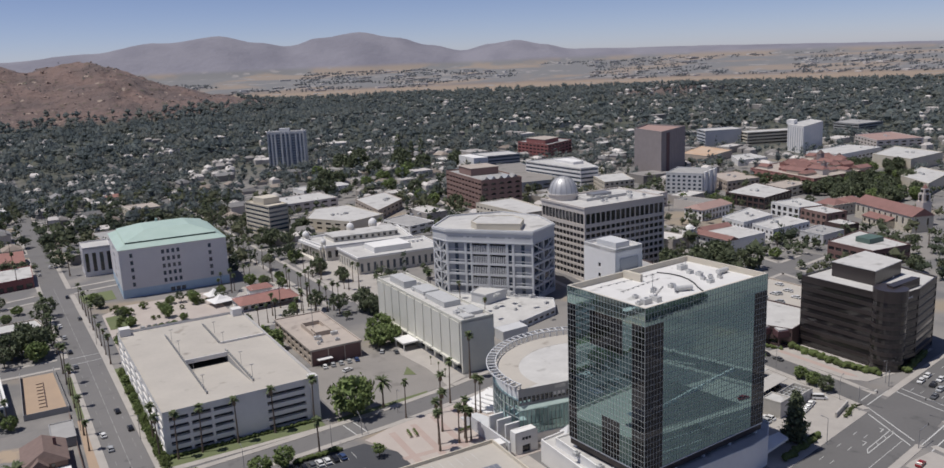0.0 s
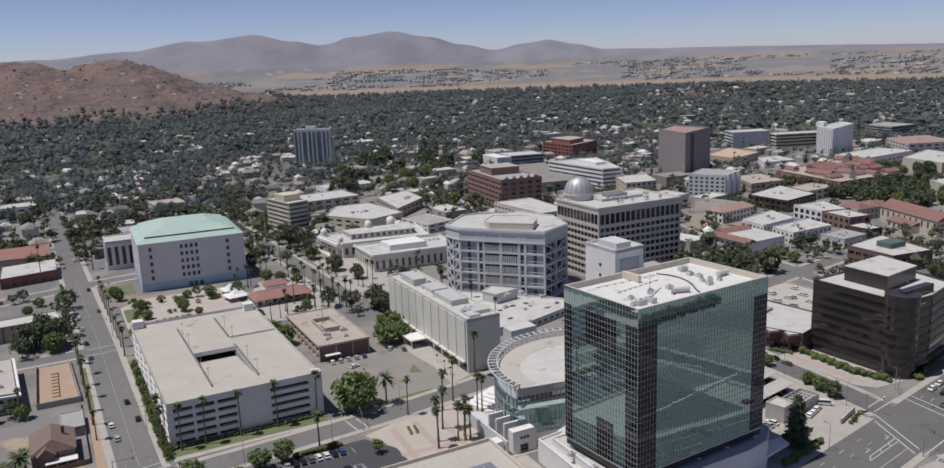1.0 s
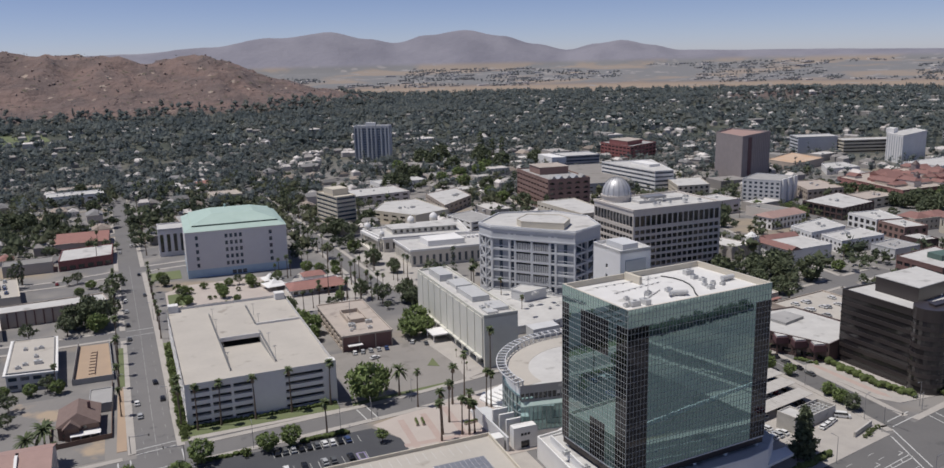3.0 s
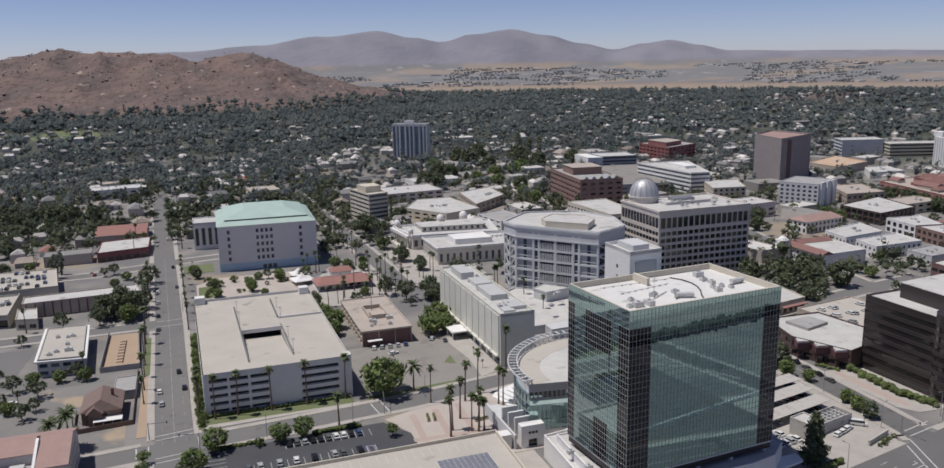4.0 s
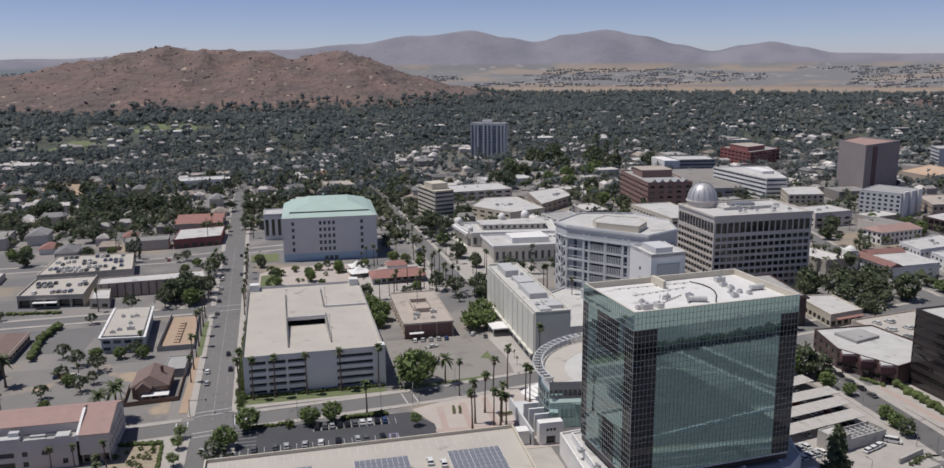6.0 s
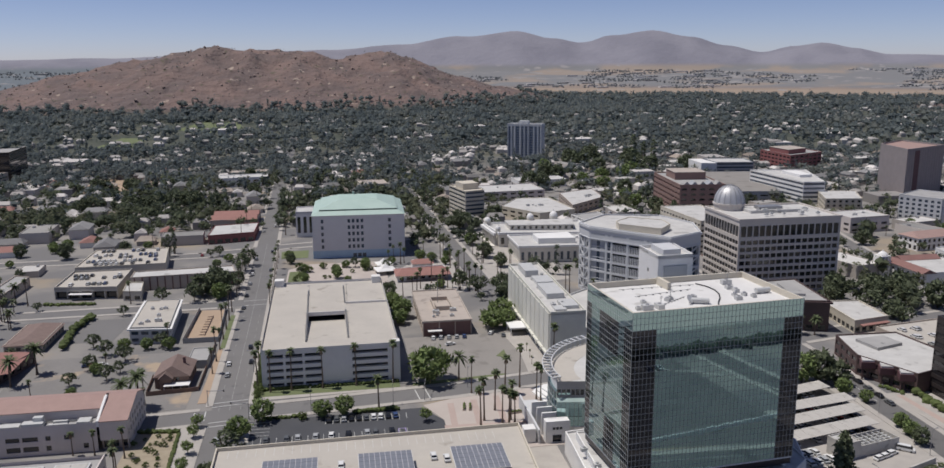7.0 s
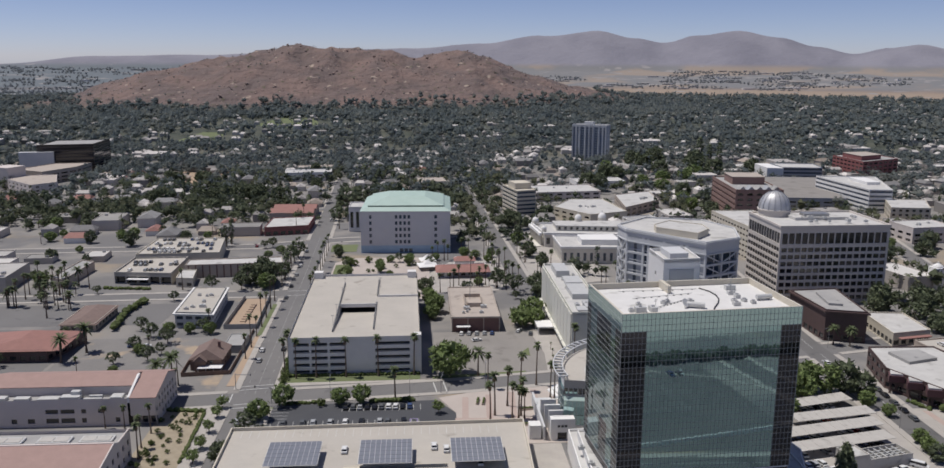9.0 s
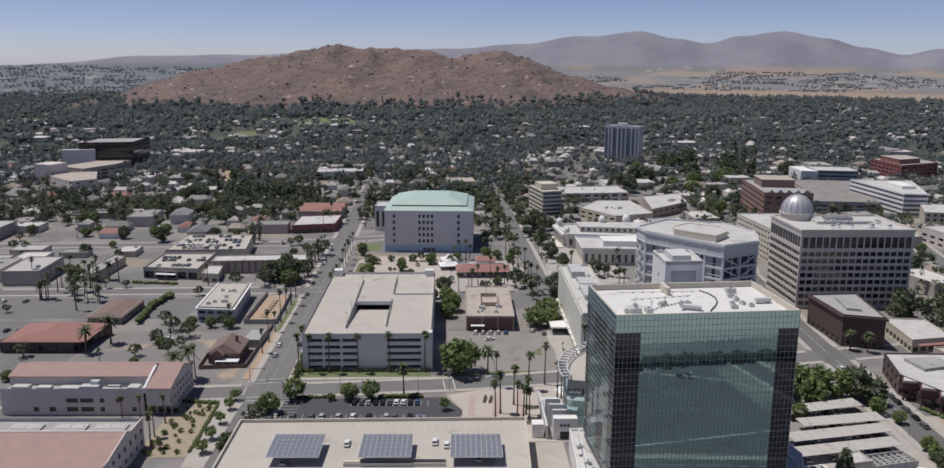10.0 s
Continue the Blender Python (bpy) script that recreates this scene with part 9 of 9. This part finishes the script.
def solar_carport(x, y, w, d, z, nx, ny, label, tilt=5):
    S = thing("solar_carport", label, "solar carport", x, y, z, 0, "solar carports")
    pw, pd = w / nx, d / ny
    for i in range(nx):
        for j in range(ny):
            key = ("panel", nx)
            if key not in PANES:
                bm = bmesh.new()
                box(bm, -pw / 2 + 0.05, pw / 2 - 0.05, -pd / 2 + 0.05, pd / 2 - 0.05, 0, 0.06)
                me = bpy.data.meshes.new("panel")
                bm.to_mesh(me)
                bm.free()
                me.materials.append(M_SOLAR)
                PANES[key] = me
            p = new("panel", PANES[key])
            p.parent = S
            u, v = (i + 0.5) * pw, (j + 0.5) * pd
            p.matrix_basis = pose(u, v * math.cos(radians(tilt)), 3.1 + v * math.sin(radians(tilt)), tilt, 0, 0)
    bm = bmesh.new()
    zr = d * math.sin(radians(tilt))
    for j in range(ny + 1):
        v = j * pd
        bar(bm, (0, v, 3.0 + zr * j / ny), (w, v, 3.0 + zr * j / ny), 0.14)
    for i in range(nx + 1):
        bar(bm, (i * pw, 0, 3.02), (i * pw, d, 3.02 + zr), 0.12)
    part("frame", bm, M_WHITE, S)
    for k in range(4):
        bm = bmesh.new()
        u = w * (k + 0.5) / 4
        bar(bm, (u, d * 0.55, 0), (u, d * 0.55, 3.0 + zr * 0.55), 0.35)
        part("post", bm, M_WHITE, S)


for x in (48.0, 75.6, 103.2):
    solar_carport(x, 181.6, 15.8, 14.6, 8.0, 10, 6, "blue-grey solar panel carport on the parking deck", 1.5)
stalls("stall_line", 36.5, 206.5, 30, 2.75, 5.2, 8.03, "faded white stall line on the deck", group="deck stall lines")
for x, y, k in ((70.5, 196, 0), (98.2, 197, 0), (102, 195, 0), (53, 184, 1), (112, 186, 0)):
    park(x, y, 90, k, 8.02)
RW = thing("ramp_opening", "walled ramp opening on the parking deck, its darkness a painted floor sheet", "ramp", 68, 184, 8.02)
bm = bmesh.new()
box(bm, 3.2, 8.0, -1.5, 0.0, 0, 1.1)
box(bm, 3.2, 34, 0.2, 0.5, 0, 1.1)
box(bm, 3.2, 34, -2.4, -2.1, 0, 1.1)
part("ramp_wall", bm, M_CREAM, RW)
# thin dark sheet on the deck, in place of a shaded ramp below
bm = bmesh.new()
box(bm, 3.4, 33.8, -2.0, 0.1, 0.02, 0.06)
part("ramp_shadow_floor", bm, M_ASPHALT_DARK, RW)


def carport(x, y, w, d, turn, z=0.06):
    C = thing("carport", "long low carport with pale sheet roof", "carport", x, y, z, turn, "carports")
    n = 10
    for k in range(n):
        bm = bmesh.new()
        u0, u1 = w * k / n + 0.03, w * (k + 1) / n - 0.03
        v = [bm.verts.new(p) for p in ((u0, 0, 3.0), (u1, 0, 3.0), (u1, d, 3.4), (u0, d, 3.4), (u0, 0, 3.15), (u1, 0, 3.15), (u1, d, 3.55), (u0, d, 3.55))]
        for f in ((3, 2, 1, 0), (4, 5, 6, 7), (0, 1, 5, 4), (1, 2, 6, 5), (2, 3, 7, 6), (3, 0, 4, 7)):
            bm.faces.new([v[i] for i in f])
        part("roof_sheet", bm, M_SHEET, C)
    for k in range(5):
        bm = bmesh.new()
        u = w * (k + 0.5) / 5
        bar(bm, (u, d * 0.6, 0), (u, d * 0.6, 3.1), 0.25)
        part("post", bm, M_METAL, C)
    for k in range(int(w / 3)):
        if RNG.random() < 0.55:
            q = pose(x, y, z, 0, 0, turn) @ Vector((1.6 + 3 * k, d * 0.45, 0))
            park(q.x, q.y, turn + 90, None, z)


carport(225, 229.5, 31, 6, 14)
carport(226, 219, 32, 6, 10)
carport(218, 207.5, 38, 6, 12)
carport(212, 196, 42, 6.0, 12)

# plant yard beside the carports
Y = thing("plant_yard", "walled roofless plant yard with pipes and coolers", "plant yard", 228, 187, 0.05, 13)
for a, b, c, d, h in ((0, 7, 0, 7, 5.5),):
    solid("plant_room", [(a, c), (b, c), (b, d), (a, d)], 0, h, M_SHEET, Y)
    roof_flat(Y, [(a, c), (b, c), (b, d), (a, d)], h + 0.1, 0.4, M_WHITE_ROOF, M_SHEET)
for a, b, c, d in ((7, 24, 0, 0.3), (7, 24, 7, 7.3), (23.7, 24, 0.3, 7)):
    solid("yard_wall", [(a, c), (b, c), (b, d), (a, d)], 0, 4.0, M_SHEET, Y)
for k in range(7):
    bm = bmesh.new()
    bar(bm, (7.5 + 2.3 * k, 0.6, 3.6), (7.5 + 2.3 * k, 6.6, 3.6), 0.3)
    part("pipe_beam", bm, M_CASING, Y)
for k in range(4):
    bm = bmesh.new()
    tube(bm, 10 + 3.4 * k, 3.4, 0, 2.6, 1.2, 1.2, 12)
    part("cooling_unit", bm, M_CASING, Y)
for k in range(4):
    bm = bmesh.new()
    bar(bm, (7.4, 1.2 + 1.5 * k, 3.1), (23.4, 1.2 + 1.5 * k, 3.1), 0.35)
    part("pipe", bm, M_CASING, Y)
W = thing("low_stone_wall", "low tan stone wall at the street corner", "wall", 244.2, 176.8, 0.05, 20)
bm = bmesh.new()
box(bm, 0, 13, 0, 0.6, 0, 1.8)
part("wall_body", bm, M_SHEET, W)
for k in range(5):
    put(TREES[4], 247 + 2.3 * k, 175.6 + 0.8 * k + RNG.uniform(-0.4, 0.4), RNG.uniform(0.6, 1.0))

# gear on the tower roof
for x, y, k, a in ((156, 179, 2, 5), (152.5, 173.6, 2, 5), (155, 173.4, 1, 5), (158.6, 173.6, 1, 95), (165, 181.5, 2, 5), (163.6, 180.4, 2, 50), (171.5, 181, 0, 5), (188, 194, 1, 5), (186.5, 189, 0, 5), (187, 185.6, 0, 95), (184.5, 181.4, 2, 5), (187.6, 181.6, 2, 30), (184, 178, 0, 5), (189.5, 179.6, 2, 5)):
    copy_thing(GEAR[k], pose(x, y, 58.7, 0, 0, a))
for x, y, L, a in ((171.5, 176.2, 5.2, -18), (194, 183, 4.6, 8)):
    F = thing("exhaust_fan", "large round metal exhaust fan lying on the tower roof", "fan", x, y, 58.7, a)
    bm = bmesh.new()
    tube(bm, 0, 0, -L / 2, L / 2, 0.75, 0.75, 14)
    drum = part("drum", bm, M_CASING, F)
    drum.matrix_basis = pose(0, 0, 1.0, 0, 90, 0)
    for u in (-L / 3, L / 3):
        bm = bmesh.new()
        box(bm, u - 0.15, u + 0.15, -0.7, 0.7, 0, 0.55)
        part("cradle", bm, M_METAL, F)
D = thing("satellite_dish", "pale rooftop satellite dish tipped to the sky", "satellite dish", 168.6, 176.6, 58.7, 30)
bm = bmesh.new()
tube(bm, 0, 0, 0, 1.4, 0.1, 0.1, 6)
part("mast", bm, M_METAL, D)
bm = bmesh.new()
tube(bm, 0, 0, 0, 0.35, 0.25, 1.25, 16)
dish = part("dish", bm, M_CASING, D)
dish.matrix_basis = pose(0, 0, 1.4, 55, 0, 0)
for k, (x, y, h) in enumerate(((165.4, 182.4, 5.0), (187.4, 192.0, 4.2), (160, 176, 3.0))):
    A = thing("roof_mast", "slim antenna mast with cross arms on the tower roof", "antenna", x, y, 58.7, 20 * k)
    bm = bmesh.new()
    tube(bm, 0, 0, 0, h, 0.09, 0.05, 6)
    part("pole", bm, M_METAL, A)
    for z in (0.75 * h, 0.9 * h):
        bm = bmesh.new()
        bar(bm, (-0.8, 0, z), (0.8, 0, z), 0.08)
        part("cross_arm", bm, M_METAL, A)
T = thing("pipe_run", "dark curved cable tray crossing the tower roof", "pipe", 0, 0, 58.7)
run = [(179, 195.6), (181, 192), (181.6, 188), (181, 184), (179.4, 180), (177, 176), (175.4, 172.4)]
for a, b in zip(run, run[1:]):
    bm = bmesh.new()
    bar(bm, (*a, 0.2), (*b, 0.2), 0.3, 0.25)
    part("tray_length", bm, M_DARKMETAL, T)
for a, b in (((156, 185.4), (175, 190)), ((153.6, 193), (178, 194.6)), ((160, 176), (170, 183))):
    T = thing("roof_pipe", "thin grey pipe on sleepers across the tower roof", "pipe", 0, 0, 58.7)
    bm = bmesh.new()
    bar(bm, (*a, 0.28), (*b, 0.28), 0.1)
    part("pipe", bm, M_METAL, T)
    for k in range(8):
        p = Vector(a).lerp(Vector(b), (k + 0.5) / 8)
        bm = bmesh.new()
        box(bm, p.x - 0.25, p.x + 0.25, p.y - 0.2, p.y + 0.2, 0, 0.22)
        part("sleeper", bm, M_GREY, T)
roof_gear(145.2, 170, 9.3, 5, 0.8, 30, 79, 5.2)
roof_gear(290, 374, 42.4, 12, 44, 24, 80)
roof_gear(306, 210, 30.0, 5, 30, 14, 81)
roof_gear(161, 292, 22.0, 9, 9, 70, 82)
roof_gear(196, 322, 8.6, 9, 30, 30, 83)
roof_gear(236, 382, 36.1, 5, 14, 10, 85)
roof_gear(222, 428, 33.0, 6, 30, 6, 86)
roof_gear(113, 336, 7.0, 6, 14, 12, 87)


def lamp_post(x, y, h=9.0, turn=0.0):
    L = thing("street_lamp", "grey street lamp with a curved arm", "street lamp", x, y, 0.1, turn, "street lamps")
    bm = bmesh.new()
    tube(bm, 0, 0, 0, h, 0.12, 0.07, 6)
    part("pole", bm, M_METAL, L)
    bm = bmesh.new()
    bar(bm, (0, 0, h), (1.8, 0, h + 0.3), 0.09)
    arm = part("arm", bm, M_METAL, L)
    bm = bmesh.new()
    box(bm, 1.5, 2.3, -0.15, 0.15, h + 0.2, h + 0.38)
    part("lamp_head", bm, M_METAL, arm)


for x, y, a in ((18, 320, 0), (17, 360, 0), (15.5, 420, 0), (14, 480, 0), (35.5, 300, 180), (33.5, 420, 180), (60, 254, 90), (90, 256, 90), (120, 268, -90), (225, 166, 105), (258, 186, 10), (284.5, 186, 190), (262.2, 218, 10), (277, 300, 190), (263.4, 250, 10)):
    lamp_post(x, y, 9.0, a)


def traffic_signal(x, y, turn):
    L = thing("traffic_light", "grey traffic light mast with long arm", "traffic light", x, y, 0.1, turn, "traffic lights")
    bm = bmesh.new()
    tube(bm, 0, 0, 0, 6.5, 0.16, 0.12, 8)
    part("pole", bm, M_METAL, L)
    bm = bmesh.new()
    bar(bm, (0, 0, 6.0), (6.4, 0, 6.3), 0.16)
    arm = part("arm", bm, M_METAL, L)
    for u in (6.2,):
        bm = bmesh.new()
        box(bm, u - 0.15, u + 0.15, -0.15, 0.15, 5.8, 6.6)
        part("signal_head", bm, M_DARKMETAL, arm)


for x, y, a in ((260.5, 180, -80), (282.6, 183.4, 190), (246, 148.4, 10), (270.4, 155, 100), (38.2, 252.6, 170), (22, 266.8, -10), (102, 258.6, 80)):
    traffic_signal(x, y, a)

# garden court behind the garage
rng = random.Random(8)
for k in range(16):
    put(TREES[rng.choice((0, 1, 3, 7))], rng.uniform(43, 98), rng.uniform(390, 474), rng.uniform(0.45, 0.8))
for k in range(22):
    put(TREES[4], rng.uniform(43, 98), rng.uniform(386, 478), rng.uniform(0.8, 1.6))
for k in range(6):
    park(56 + 3 * k, 432, 92, None, 0.08)

# terraced white steps between the plaza and the round pavilion
S = thing("terraced_steps", "broad white terraced steps rising beside the plaza", "steps", 143, 247, 0.1)
for k in range(5):
    u = 1.9 * k
    solid("tier", [(3 + u, 1 + 0.5 * u), (8 + 0.4 * u, 0.5 * u), (14, 11), (12, 17.5 - 0.3 * u), (4 + u, 16 - 0.3 * u), (0.4 + u, 11 - 0.1 * u)], 0 if k == 0 else 0.7 * k, 0.7 * (k + 1), M_WHITE, S)

# the ground behind the camera, which the glass mirrors: a car park before a dark row of trees, a pale yard
slab("parking_lot_6", [(-20, 54), (232, 62), (232, 142.8), (-20, 87)], 0.05, M_BOULEVARD, "wide asphalt car park", "parking lot")
slab("pale_yard", [(-60, -260), (420, -260), (420, 34), (-60, 24)], 0.08, M_PAVE, "pale concrete yard", "yard")
L = thing("boulevard_wall", "low pale wall in panels beside the car park", "wall", 146, 128.4, 0.05, -2.4)
for k in range(28):
    bm = bmesh.new()
    box(bm, 4.0 * k, 4.0 * k + 3.7, 0, 0.5, 0, 1.5)
    part("wall_panel", bm, M_WHITE, L)
strip("car_park_kerb", [(150, 50.5), (180, 55), (206, 64), (231, 76.5), (246, 92), (253, 110)], 0.7, 0.7, -0.1, 0.2, M_PAVE, "pale kerb curving round the car park", "kerb")
for y in (66, 82, 98):
    stalls("stall_line", 96, y, 26, 4.2, 5.0, 0.07, "white painted parking stall line", 1.5)
for i in range(10):
    park(RNG.uniform(90, 220), RNG.choice((70, 86)), 90, None, 0.06)
hedge("tree_row", [(-40, 52), (330, 60)], 5.0, 4.6, 31, "dense dark row of trees beside the car park", M_CYPRESS)

# the models from which the copies were made go
for model in (*GEAR, *TREES, *PALMS, *FAR_PALMS, *HOUSES, *SHOPS, *CARS, *FAR_CARS, VAN):
    for ob in (*model.children_recursive, model):
        bpy.data.objects.remove(ob)
